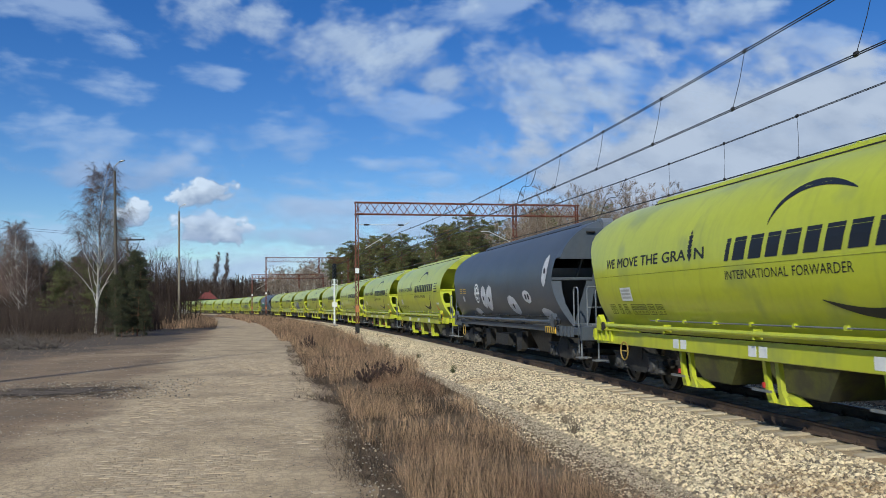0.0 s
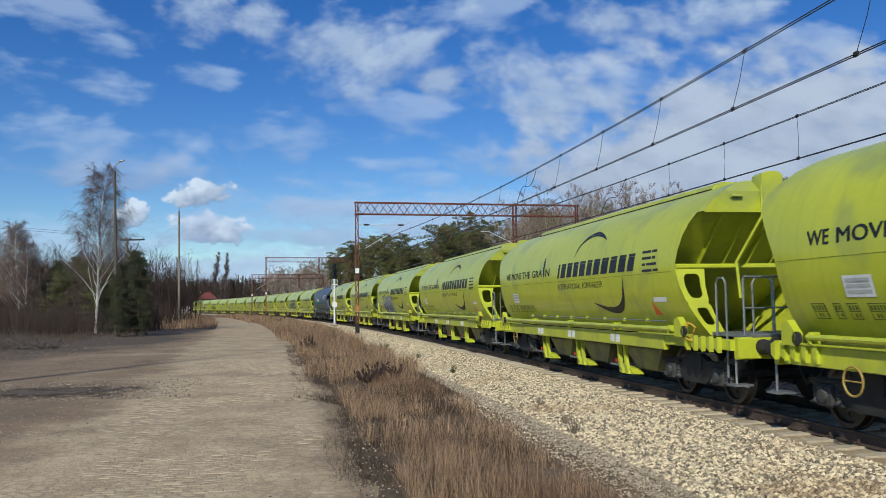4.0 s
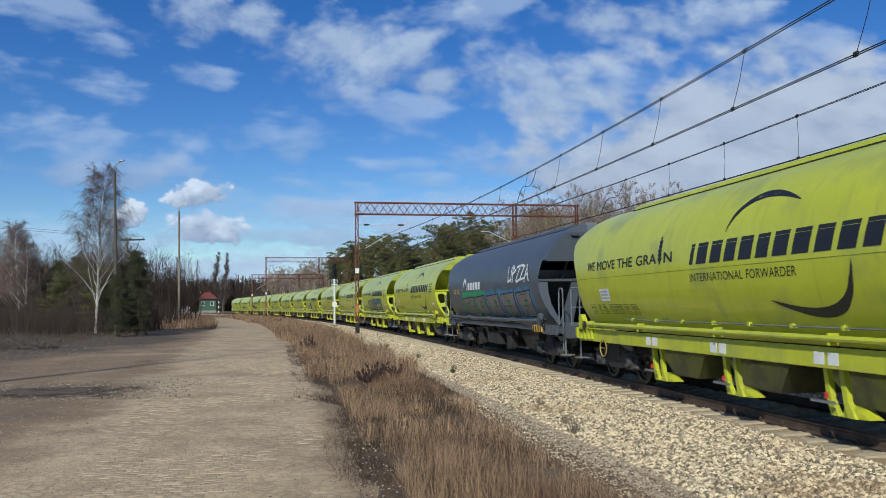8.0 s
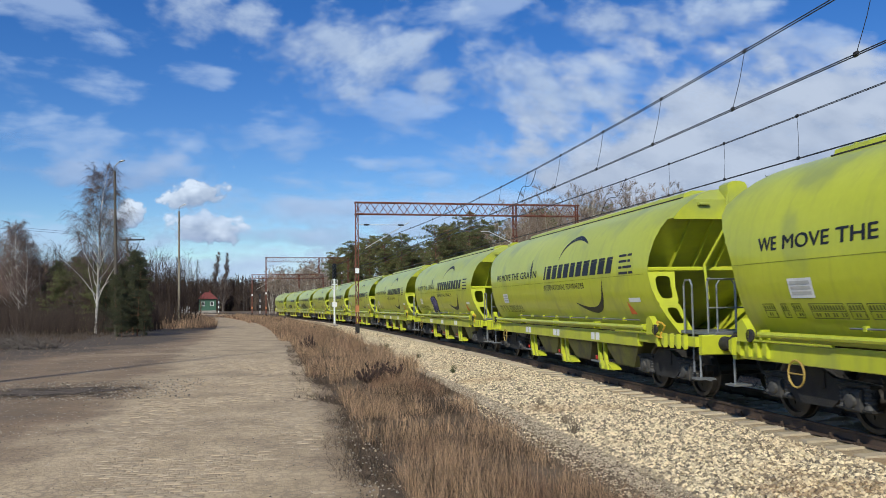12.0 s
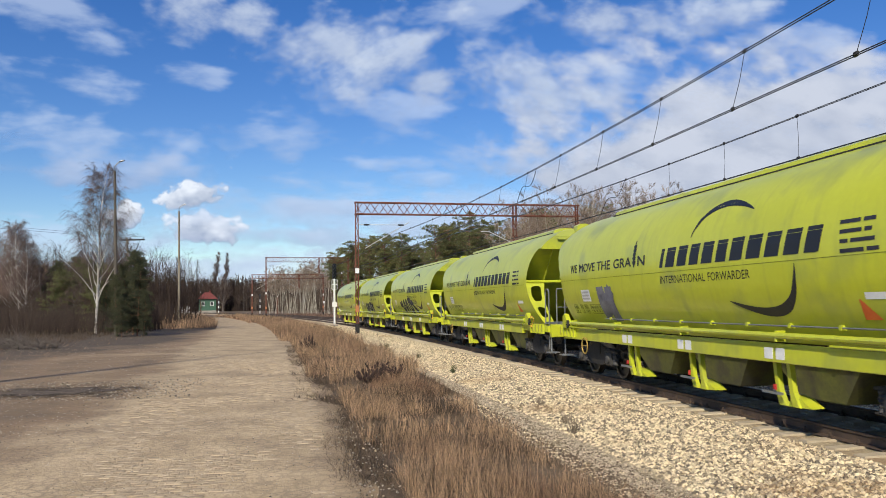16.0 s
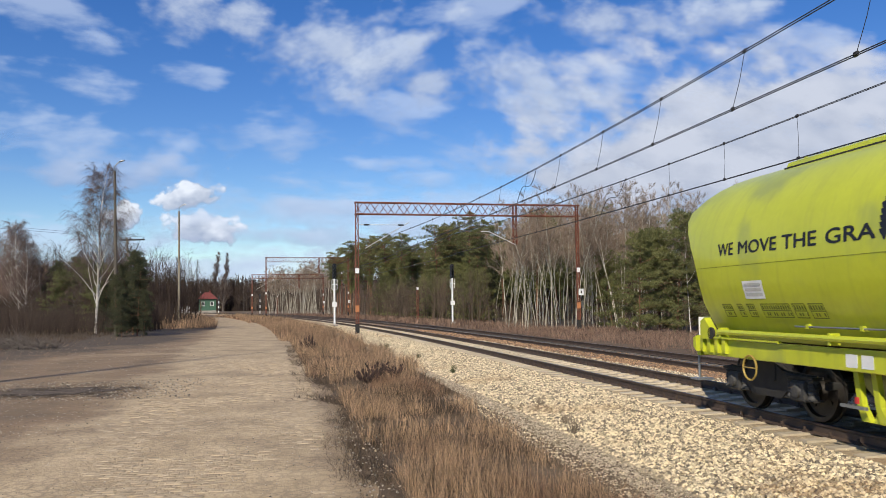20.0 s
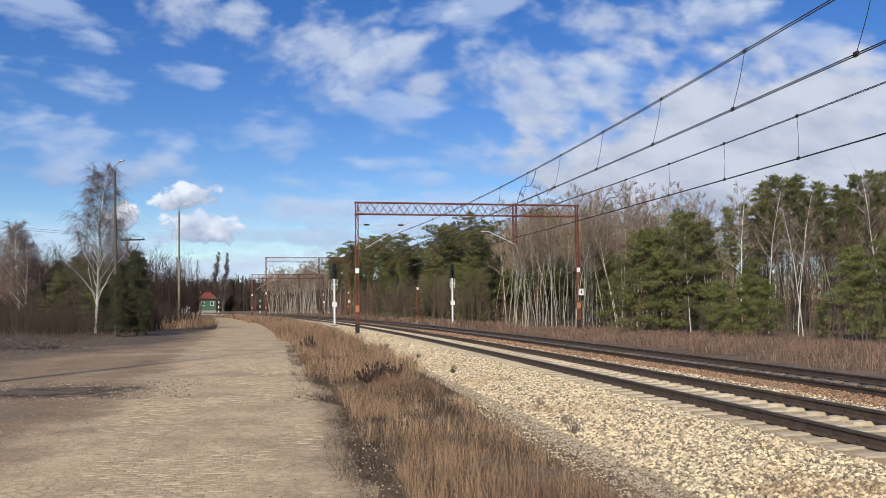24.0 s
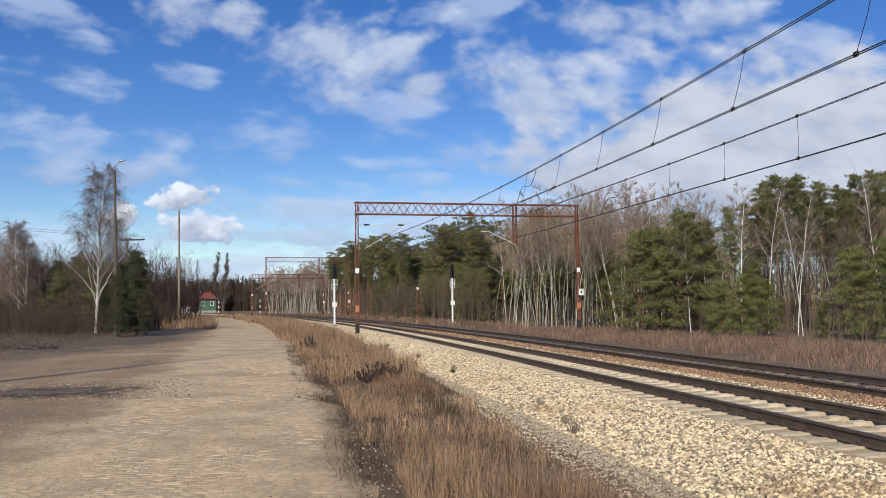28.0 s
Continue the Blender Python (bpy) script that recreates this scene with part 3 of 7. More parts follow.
# ---- train ----
HALF = [(1.06, 1.16), (1.16, 1.32), (1.29, 1.53), (1.41, 1.78), (1.49, 2.08), (1.515, 2.46), (1.495, 2.75), (1.435, 3.02), (1.33, 3.25), (1.20, 3.43), (1.00, 3.64), (0.78, 3.80), (0.52, 3.93), (0.26, 4.02), (0.0, 4.05)]
MID = 7.09     # the wagon's middle, from the back edge of its tank


def side_y(z):
    return float(np.interp(z, [p[1] for p in HALF], [p[0] for p in HALF]))


def end_front(z):
    if z < 2.46:
        return 13.10 + 0.36 * (2.46 - z)
    if z <= 3.43:
        return 13.10 + 0.34 * (z - 2.46) / 0.97
    return 13.60 - max(0.0, z - 3.80) * 1.2


def end_back(z):
    if z < 2.2:
        return 0.52
    if z <= 3.38:
        return 0.52 - 0.76 * ((z - 2.2) / 1.18) ** 1.4
    return -0.24 + (z - 3.38) * 0.76


def end_slope(z, visor):
    """The sloping end wall of the hopper, drawn back under the hood."""
    return 13.52 - 1.08 * (visor - max(z, 2.46)) - 1.7 * max(0.0, 2.46 - z)


def tank_meshes(paint, visor):
    """The barrel with its ends, and the upright plate over the front slope."""
    b = Build()
    ring = [(-y, z) for y, z in HALF] + [(y, z) for y, z in HALF[-2::-1]]
    rows = []
    for u in (0.0, 0.03, 0.15, 0.3, 0.45, 0.6, 0.75, 0.9, 0.97, 1.0):
        rows.append([(end_back(z) + (end_front(z) - end_back(z)) * u - MID, y * (0.985 if u in (0.0, 1.0) else 1), z) for y, z in ring])
    b.sheet(rows)
    m = len(HALF)
    b.sheet([[(end_back(z) - MID, -y * 0.985 + 2 * y * 0.985 * k / 4, z) for k in range(5)] for y, z in HALF])
    levels = [p for p in HALF if p[1] <= visor]
    b.sheet([[(end_slope(z, visor) - MID, -y * 0.985 + 2 * y * 0.985 * k / 4, z) for k in range(5)] for y, z in levels])
    # visor plate over the slope
    top = [p for p in HALF if p[1] >= visor]
    w = side_y(visor) - 0.02
    b.sheet([[(end_slope(visor, visor) - 0.02 - MID, -w + 2 * w * k / 4, visor) for k in range(5)], [(13.68 - MID, -w + 2 * w * k / 4, visor - 0.02) for k in range(5)]])
    b.sheet([[(13.68 - max(0.0, z - 3.80) * 1.2 - MID, -y * 0.985 + 2 * y * 0.985 * k / 4, z) for k in range(5)] for y, z in [(w, visor - 0.02)] + top])
    for sy in (-1, 1):
        b.sheet([[(end_front(z) - MID, sy * y * 0.985, z), (13.68 - max(0.0, z - 3.80) * 1.2 - MID, sy * y * 0.985, z)] for y, z in [(w, visor)] + top])
    return b.mesh("tank", paint, True)


def letters(text, x0, x1, z0, height, name, material, offset=0.006, heavy=0.0):
    """Lettering with the built-in font, laid on the bulged side."""
    cu = bpy.data.curves.new(name, "FONT")
    cu.body, cu.size, cu.resolution_u = text, 1.0, 3
    ob = bpy.data.objects.new(name, cu)
    me = bpy.data.meshes.new_from_object(ob)
    co = np.empty(len(me.vertices) * 3, np.float32)
    me.vertices.foreach_get("co", co)
    co = co.reshape(-1, 3)
    lo, hi = co.min(0), co.max(0)
    out = np.empty_like(co)
    out[:, 0] = x0 + (co[:, 0] - lo[0]) / (hi[0] - lo[0]) * (x1 - x0) - MID
    out[:, 2] = z0 + (co[:, 1] - lo[1]) / (hi[1] - lo[1]) * height
    out[:, 1] = [-side_y(z) - offset for z in out[:, 2]]
    me.vertices.foreach_set("co", out.ravel())
    if heavy:
        twin = out + np.array([heavy, -0.0012, heavy * 0.35], np.float32)
        faces = [tuple(f.vertices) for f in me.polygons]
        me = bpy.data.meshes.new(name)
        me.from_pydata(np.concatenate([out, twin]).tolist(), [], faces + [tuple(i + len(out) for i in f) for f in faces])
    me.materials.clear()
    me.materials.append(material)
    me.update()
    bpy.data.objects.remove(ob)
    bpy.data.curves.remove(cu)
    return me


def flat_shape(polys, name, material, offset=0.006, steps=1):
    """Shapes of paint on the bulged side; each poly is a quad (x, z) x 4, cut up crosswise."""
    b = Build()
    for q in polys:
        rows = []
        n = max(1, int(max(abs(q[0][1] - q[3][1]), abs(q[1][1] - q[2][1])) / 0.12))
        for i in range(n + 1):
            u = i / n
            row = []
            for (xa, za), (xb, zb) in ((q[0], q[3]), (q[1], q[2])):
                x, z = xa + (xb - xa) * u, za + (zb - za) * u
                row.append((x - MID, -side_y(z) - offset, z))
            rows.append(row)
        b.sheet(rows)
    return b.mesh(name, material, False, 0.0004)


def crescent(p0, p1, p2, width, n=22):
    """A tapered arc from p0 by way of p1 to p2, thickest in the middle."""
    polys, pts = [], []
    for i in range(n + 1):
        u = i / n
        c = [(1 - u) ** 2 * p0[k] + 2 * u * (1 - u) * p1[k] + u * u * p2[k] for k in (0, 1)]
        d = [2 * (1 - u) * (p1[k] - p0[k]) + 2 * u * (p2[k] - p1[k]) for k in (0, 1)]
        l = math.hypot(*d)
        w = width * math.sin(math.pi * u) ** 0.8 / 2 + 0.006
        pts.append(((c[0] - d[1] / l * w, c[1] + d[0] / l * w), (c[0] + d[1] / l * w, c[1] - d[0] / l * w)))
    for a, b in zip(pts, pts[1:]):
        polys.append((a[0], a[1], b[1], b[0]))
    return polys


def bogie_part(root, x, mirror):
    """A two-axle bogie in dark grime: side frames, axle boxes, spring nests, wheelsets."""
    bo = Build()
    for sy in (-1, 1):
        y0, y1 = sy * 0.98, sy * 1.10
        bo.plate([(-1.25, 0.52), (-1.15, 0.70), (-0.45, 0.72), (-0.30, 0.80), (0.30, 0.80), (0.45, 0.72), (1.15, 0.70), (1.25, 0.52), (1.05, 0.46), (0.60, 0.46), (0.40, 0.30), (-0.40, 0.30), (-0.60, 0.46), (-1.05, 0.46)], 1, min(y0, y1), max(y0, y1))
        for sx in (-0.9, 0.9):
            bo.box(sx - 0.36, min(sy * 0.96, sy * 1.14), 0.64, sx + 0.36, max(sy * 0.96, sy * 1.14), 0.69, 0.01)
            bo.box(sx - 0.36, min(sy * 0.96, sy * 1.14), 0.33, sx + 0.36, max(sy * 0.96, sy * 1.14), 0.36, 0.01)
    bo.box(-0.28, -1.12, 0.55, 0.28, 1.0, 0.84, 0.03)
    bo.box(-1.35, -0.95, 0.50, -1.25, 0.95, 0.62, 0.02)
    bo.box(1.25, -0.95, 0.50, 1.35, 0.95, 0.62, 0.02)
    bogie = part("bogie", bo.mesh("bogie", GRIME, False), root, "grimy black two-axle bogie", (x, 0, 0))
    box = Build()
    box.box(-0.16, -0.10, -0.15, 0.16, 0.10, 0.15, 0.03)
    box.disc((0, -0.10, 0), 1, [(-0.05, 0.07), (-0.04, 0.095), (0.0, 0.10)], 14)
    box_me = box.mesh("axle_box", BOGIEGREY, False)
    sp = Build()
    sp.disc((0, 0, 0), 2, [(0.0, 0.085), (0.02, 0.085)] + [(0.03 + 0.028 * k, 0.066 if k % 2 else 0.08) for k in range(8)] + [(0.26, 0.085), (0.28, 0.085)], 12)
    sp_me = sp.mesh("spring", BOGIEGREY, False)
    brake = Build().box(-0.06, -0.06, -0.2, 0.06, 0.06, 0.2, 0.015).mesh("brake_shoe", GRIME, False)
    wh = Build()
    for sy in (-1, 1):
        wh.disc((0, sy * 0.745, 0), 1, [(-0.067 * sy, 0.49), (-0.035 * sy, 0.485), (-0.03 * sy, 0.462), (0.067 * sy, 0.455), (0.067 * sy, 0.39), (0.02 * sy, 0.37), (0.02 * sy, 0.16), (0.09 * sy, 0.14), (0.09 * sy, 0.09)], 28)
    wh.disc((0, 0, 0), 1, [(-1.0, 0.065), (1.0, 0.065)], 12)
    for k in range(4):
        a = k * math.pi / 2
        wh.disc((0.27 * math.cos(a), -0.775, 0.27 * math.sin(a)), 1, [(-0.006, 0.035), (0.02, 0.035)], 8)
    wh_me = wh.mesh("wheelset", WHEELSTEEL, True)
    for sx in (-0.9, 0.9):
        part("wheelset", wh_me, bogie, "steel wheelset with worn bright treads", (sx, 0, 0.46))
        for sy in (-1, 1):
            part("axle_box", box_me, bogie, at=(sx, sy * 1.06, 0.46))
            for d in (-0.25, 0.25):
                part("spring", sp_me, bogie, at=(sx + d, sy * 1.06, 0.36))
            part("brake_shoe", brake, bogie, at=(sx * 0.42, sy * 0.75, 0.44))
    return bogie


def wagon(name, paint, dark):
    """A covered grain hopper wagon; +x is the way it runs, its near side is at -y."""
    root = empty(name)
    V = 3.0 if dark else 3.43
    P = lambda label_name, b, mat, lab="", smooth=False, parent=None, at=None: part(label_name, b.mesh(label_name, mat, smooth), parent or root, lab, at)
    part("tank", tank_meshes(paint, V), root, "bulged dark grey steel tank" if dark else "bulged lime-green steel tank")
    # roof hatch ridge and walkway edge
    b = Build()
    b.plate([(-0.40, 3.97), (-0.36, 4.07), (-0.2, 4.13), (0.2, 4.13), (0.36, 4.07), (0.40, 3.97)], 0, 1.6 - MID, 12.6 - MID)
    hatch = P("roof_hatch", b, paint, "long raised loading hatch")
    for k in range(4):
        P("hatch_latch", Build().box(2.0 + 3.1 * k - MID, -0.34, 4.0, 2.06 + 3.1 * k - MID, 0.34, 4.10, 0.01), GRIME if dark else paint, parent=hatch)
    P("hatch_seal", Build().box(1.6 - MID, -0.44, 3.955, 12.6 - MID, -0.40, 3.985), GRIME, "dark rubber hatch seal", parent=hatch)
    P("roof_lug", Build().plate([(-0.04, 3.60), (0.36, 3.60), (0.38, 4.08), (0.33, 4.14), (0.22, 4.17), (0.06, 4.16), (-0.04, 4.10)], 0, 13.42 - MID, 13.75 - MID), paint) if not dark else P("roof_lug", Build().plate([(13.2 - MID, 3.85), (13.66 - MID, 3.72), (13.66 - MID, 3.98), (13.5 - MID, 4.10), (13.2 - MID, 4.10)], 1, -0.16, 0.16), GALV)
    # crossbeam and ribs of the front end
    P("cross_beam", Build().box(13.04 - MID, -1.49, 2.41, 13.16 - MID, 1.49, 2.50, 0.02), paint)
    for y in (-0.75, -0.25, 0.25, 0.75):
        P("end_rib", Build().plate([(end_slope(2.46, V) - MID, 2.46), (end_slope(V - 0.01, V) - MID, V - 0.01), (13.62 - MID, V - 0.01), (end_slope(2.46, V) + 0.15 - MID, 2.46)], 1, y - 0.012, y + 0.012), paint)
    P("end_lever", Build().tube([(13.74 - MID, -0.05, 3.9), (13.74 - MID, -0.05, 3.35), (13.30 - MID, -0.35, 2.52), (13.32 - MID, -0.30, 1.85)], 0.032, 6), paint)
    for y in (-0.55, 0.35):
        P("end_lug", Build().box(13.67 - MID, y - 0.11, 3.68, 13.76 - MID, y + 0.11, 3.73, 0.01), GRIME if dark else paint)
    # side brackets with two openings
    for sy in (-1, 1):
        # forward-facing plate that closes the side sheet below the cross beam
        edge = lambda z: (end_front(z) + 0.01 - MID, sy * (side_y(z) - 0.01), z)
        wide = lambda z: (0.60 - 0.22 * (2.46 - z)) * (0.5 if dark else 1)

        def on_plate(c, z):
            x, y, _ = edge(z)
            return x, y - sy * c * wide(z), z

        b = Build()
        for z1, z0, hole in ((2.46, 1.77, (0.53, 2.09, 0.30, 0.225)), (1.77, 1.16, (0.52, 1.53, 0.27, 0.155))):
            n = 40
            outer, inner = [], []
            for k in range(n):
                a = 2 * math.pi * (k + 0.5) / n
                ca, sa = math.cos(a), math.sin(a)
                m = max(abs(ca), abs(sa))
                outer.append((0.5 + 0.5 * ca / m, (z0 + z1) / 2 + (z1 - z0) / 2 * sa / m))
                rr = (abs(ca) ** 4 + abs(sa) ** 4) ** -0.25
                hs = 0.0 if dark else 1.0
                inner.append((hole[0] + hole[2] * ca * rr * hs, hole[1] + hole[3] * sa * rr * hs))
            ro, ri = [on_plate(*q) for q in outer], [on_plate(*q) for q in inner]
            back = lambda ring: [(x - 0.035, y, z) for x, y, z in ring]
            vs = ro + ri + back(ro) + back(ri)
            fs = []
            for k in range(n):
                e = (k + 1) % n
                fs += [(k, e, n + e, n + k), (2 * n + e, 2 * n + k, 3 * n + k, 3 * n + e), (n + k, n + e, 3 * n + e, 3 * n + k), (e, k, 2 * n + k, 2 * n + e)]
            b.add(vs, fs)
        part("end_bracket", b.mesh("end_bracket", paint, False, 0.001), root, "curved dark end plate" if dark else "end plate with two openings")
        if dark:
            P("end_strut", Build().plate([(sy * 0.30, 2.40), (sy * 0.55, 2.40), (sy * 0.95, 1.16), (sy * 0.55, 1.16)], 0, 13.3 - MID, 13.36 - MID), paint)
        # side sill, tube and short rails
        b = Build()
        b.box(0.5 - MID, *sorted((sy * 1.30, sy * 1.42))[:1], 1.02 if dark else 0.88, 12.4 - MID, sorted((sy * 1.30, sy * 1.42))[1], 1.16, 0.012)
        b.box(0.2 - MID, min(sy * 1.22, sy * 1.40), 0.98, 0.5 - MID, max(sy * 1.22, sy * 1.40), 1.16, 0.012)
        b.box(12.4 - MID, min(sy * 1.22, sy * 1.40), 0.98, 14.80 - MID, max(sy * 1.22, sy * 1.40), 1.16, 0.012)
        sill = P("side_sill", b, paint)
        for k in range(5 if sy < 0 else 0):
            x = 13.35 + 0.27 * k - MID
            P("gusset", Build().plate([(x, 1.16), (x, 1.0), (x + 0.10, 0.93), (x + 0.10, 1.2)], 1, *sorted((sy * 1.40, sy * 1.48))), paint, parent=sill)
            x = 0.25 + 0.25 * k - MID
            P("gusset", Build().plate([(x, 1.16), (x, 1.0), (x + 0.10, 0.93), (x + 0.10, 1.2)], 1, *sorted((sy * 1.40, sy * 1.48))), paint, parent=sill)
        P("side_tube", Build().tube([(1.2 - MID, sy * 1.50, 1.29), (12.95 - MID, sy * 1.50, 1.29)], 0.045, 8), paint)
        for x in (1.25, 4.1, 7.2, 10.2, 12.8):
            P("tube_bracket", Build().box(x - 0.03 - MID, *sorted((sy * 1.36, sy * 1.52))[:1], 1.20, x + 0.03 - MID, sorted((sy * 1.36, sy * 1.52))[1], 1.36, 0.01), paint)
        for xa, xb in ((0.8, 2.9), (11.4, 13.6)):
            P("short_rail", Build().box(xa - MID, *sorted((sy * 1.44, sy * 1.50))[:1], 1.17, xb - MID, sorted((sy * 1.44, sy * 1.50))[1], 1.205, 0.008), paint)
        P("control_rod", Build().tube([(3.0 - MID, sy * 1.27, 1.42), (12.2 - MID, sy * 1.27, 1.42)], 0.014, 5), GRIME if dark else GALV)
        for k in range(8 if sy < 0 else 0):
            x = 3.3 + 1.15 * k - MID
            P("rod_guide", Build().box(x - 0.03, *sorted((sy * 1.18, sy * 1.29))[:1], 1.39, x + 0.03, sorted((sy * 1.18, sy * 1.29))[1], 1.46), GRIME if dark else paint)
        for x in (0.75, 13.2):
            P("winch_box", Build().plate([(x - 0.16 - MID, 1.16), (x + 0.16 - MID, 1.16), (x + 0.2 - MID, 1.32), (x - MID, 1.52), (x - 0.14 - MID, 1.46)], 1, *sorted((sy * 1.40, sy * 1.52))), paint)
            P("winch_wheel", Build().disc((x + 0.2 - MID, sy * 1.50, 1.26), 1, [(-0.02, 0.10), (0.02, 0.10)], 12), GRIME)
        # discharge levers and chutes
        if not dark:
            for xc in (4.2, 7.0, 9.7):
                for d in (0.0, 0.34):
                    P("chute_leg", Build().plate([(xc + d + 0.0 - MID, 0.90), (xc + d + 0.09 - MID, 0.90), (xc + d + 0.16 - MID, 0.45), (xc + d + 0.30 - MID, 0.24), (xc + d + 0.14 - MID, 0.24), (xc + d + 0.07 - MID, 0.42)], 1, *sorted((sy * 1.18, sy * 1.26))), paint)
                P("chute_flap", Build().plate([(xc + 0.30 - MID, 0.23), (xc + 0.86 - MID, 0.25), (xc + 0.62 - MID, 0.36), (xc + 0.40 - MID, 0.40)], 1, *sorted((sy * 1.00, sy * 1.22))), paint)
                P("chute_lever", Build().box(xc - 0.15 - MID, *sorted((sy * 1.32, sy * 1.36))[:1], 0.40, xc + 0.35 - MID, sorted((sy * 1.32, sy * 1.36))[1], 0.44), GALV)
                P("lever_grip", Build().box(xc + 0.14 - MID, *sorted((sy * 1.33, sy * 1.36))[:1], 0.47, xc + 0.21 - MID, sorted((sy * 1.33, sy * 1.36))[1], 0.55, 0.01), RED, "red lever grip")
        else:
            P("equipment_box", Build().box(6.2 - MID, *sorted((sy * 0.9, sy * 1.25))[:1], 0.40, 7.8 - MID, sorted((sy * 0.9, sy * 1.25))[1], 0.80, 0.03), GRIME)
            for xc in (4.6, 8.6):
                P("chute_leg", Build().plate([(xc - MID, 0.90), (xc + 0.7 - MID, 0.90), (xc + 0.6 - MID, 0.35), (xc + 0.1 - MID, 0.25)], 1, *sorted((sy * 1.0, sy * 1.2))), GRIME)
    # hoppers under the floor; on lime wagons their shade is in the paint colour
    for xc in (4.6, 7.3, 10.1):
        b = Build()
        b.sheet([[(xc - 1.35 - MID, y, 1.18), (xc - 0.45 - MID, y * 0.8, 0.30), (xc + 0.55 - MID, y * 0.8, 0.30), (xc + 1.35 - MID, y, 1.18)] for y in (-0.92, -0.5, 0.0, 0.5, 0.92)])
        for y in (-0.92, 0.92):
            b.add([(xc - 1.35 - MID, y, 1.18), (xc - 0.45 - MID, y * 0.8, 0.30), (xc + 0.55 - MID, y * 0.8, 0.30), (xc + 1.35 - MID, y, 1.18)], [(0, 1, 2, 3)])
        P("hopper", b, GRIME if dark else SHADEDLIME)
    P("underframe", Build().box(0.16 - MID, -0.42, 0.86, 14.82 - MID, 0.42, 1.15, 0.02), GRIME)
    P("floor_plate", Build().box(0.5 - MID, -1.0, 1.10, 14.1 - MID, 1.0, 1.145), GRIME)
    # buffer beams, buffers, couplers
    for x, d in ((14.84, 1), (0.14, -1)):
        beam = P("buffer_beam", Build().box(x - 0.06 - MID, -1.32, 0.84, x + 0.06 - MID, 1.32, 1.20, 0.02), paint)
        for y in (-0.875, 0.875):
            P("buffer", Build().disc((x - MID, y, 1.04), 0, [(0.05 * d, 0.13), (0.30 * d, 0.11), (0.30 * d, 0.085), (0.55 * d, 0.085), (0.555 * d, 0.225), (0.60 * d, 0.225)], 18), GRIME, "black steel buffer", True)
            P("step", Build().tube([(x - 0.1 - MID, y * 1.45, 0.9), (x - 0.1 - MID, y * 1.45, 0.42), (x + 0.25 * d - MID, y * 1.45, 0.42)], 0.022, 6).box(x - 0.14 - MID, y * 1.45 - 0.16, 0.41, x + 0.14 - MID, y * 1.45 + 0.16, 0.44), GALV)
        P("coupler_hook", Build().tube([(x - MID, 0, 1.02), (x + 0.45 * d - MID, 0, 1.0), (x + 0.6 * d - MID, 0, 0.85), (x + 0.5 * d - MID, 0, 0.6)], 0.05, 6), GRIME)
        P("brake_hose", Build().tube([(x - MID, -0.35, 0.95), (x + 0.3 * d - MID, -0.38, 0.7), (x + 0.45 * d - MID, -0.36, 0.45), (x + 0.7 * d - MID, -0.3, 0.6)], 0.022, 6), GRIME)
    # platform and railings at the front
    P("platform", Build().box(13.6 - MID, -1.05, 1.19, 14.9 - MID, 1.15, 1.25, 0.01), GALV, "grey steel end platform")
    rail = Build()
    for y in (-1.1, -0.55, 0.3, 1.1):
        rail.tube([(14.75 - MID, y, 1.22), (14.75 - MID, y, 2.15), (14.70 - MID, y + 0.08, 2.22)], 0.02, 6)
    rail.tube([(14.75 - MID, -1.1, 2.2), (14.75 - MID, 1.1, 2.2)], 0.02, 6)
    rail.tube([(14.75 - MID, -1.1, 1.68), (14.75 - MID, 1.1, 1.68)], 0.016, 6)
    P("railing", rail, GALV, "pale tubular end railing")
    P("grab_hoop", Build().tube([(14.05 - MID, -1.2, 1.2), (14.05 - MID, -1.2, 2.1), (14.12 - MID, -1.2, 2.2), (14.3 - MID, -1.2, 2.2), (14.37 - MID, -1.2, 2.1), (14.37 - MID, -1.2, 0.5)], 0.02, 6), GALV, "pale steel grab hoop")
    P("grab_hoop", Build().tube([(14.45 - MID, -0.75, 1.25), (14.45 - MID, -0.75, 2.1), (14.45 - MID, -0.68, 2.2), (14.45 - MID, -0.45, 2.2), (14.45 - MID, -0.38, 2.1), (14.45 - MID, -0.38, 1.25)], 0.018, 6), GALV, "pale steel grab hoop")
    P("hose_bundle", Build().tube([(13.55 - MID + 0.17 * math.cos(a) + 0.1 * math.sin(3 * a), -1.48, 1.26 + 0.16 * math.sin(a)) for a in [0.5 * k for k in range(13)]], 0.018, 5), YELLOW if not dark else GRIME)
    P("hand_wheel", Build().tube([(2.05 - MID + 0.19 * math.cos(a), -1.46, 0.76 + 0.19 * math.sin(a)) for a in [2 * math.pi * k / 20 for k in range(21)]], 0.016, 6, False)
      .tube([(1.86 - MID, -1.46, 0.76), (2.24 - MID, -1.46, 0.76)], 0.012, 5), OCHRE, "dull yellow brake handwheel")
    P("air_tank", Build().disc((3.3 - MID, 0.6, 0.62), 0, [(0.0, 0.14), (0.06, 0.19), (0.94, 0.19), (1.0, 0.14)], 16), GRIME)
    for xb in (1.9, 13.0):
        bogie_part(root, xb - MID, 1)
    return root


lime = wagon("grain_wagon", LIME, False)
for word, u0, u1 in (("WE", 0.0, 0.105), ("MOVE", 0.142, 0.378), ("THE", 0.41, 0.59), ("GRA", 0.635, 0.85), ("N", 0.925, 1.0)):
    part("slogan_word", letters(word, 1.28 + 4.45 * u0, 1.28 + 4.45 * u1, 2.535, 0.20, "slogan_word", BLACK, 0.006, 0.022), lime, "black slogan lettering")


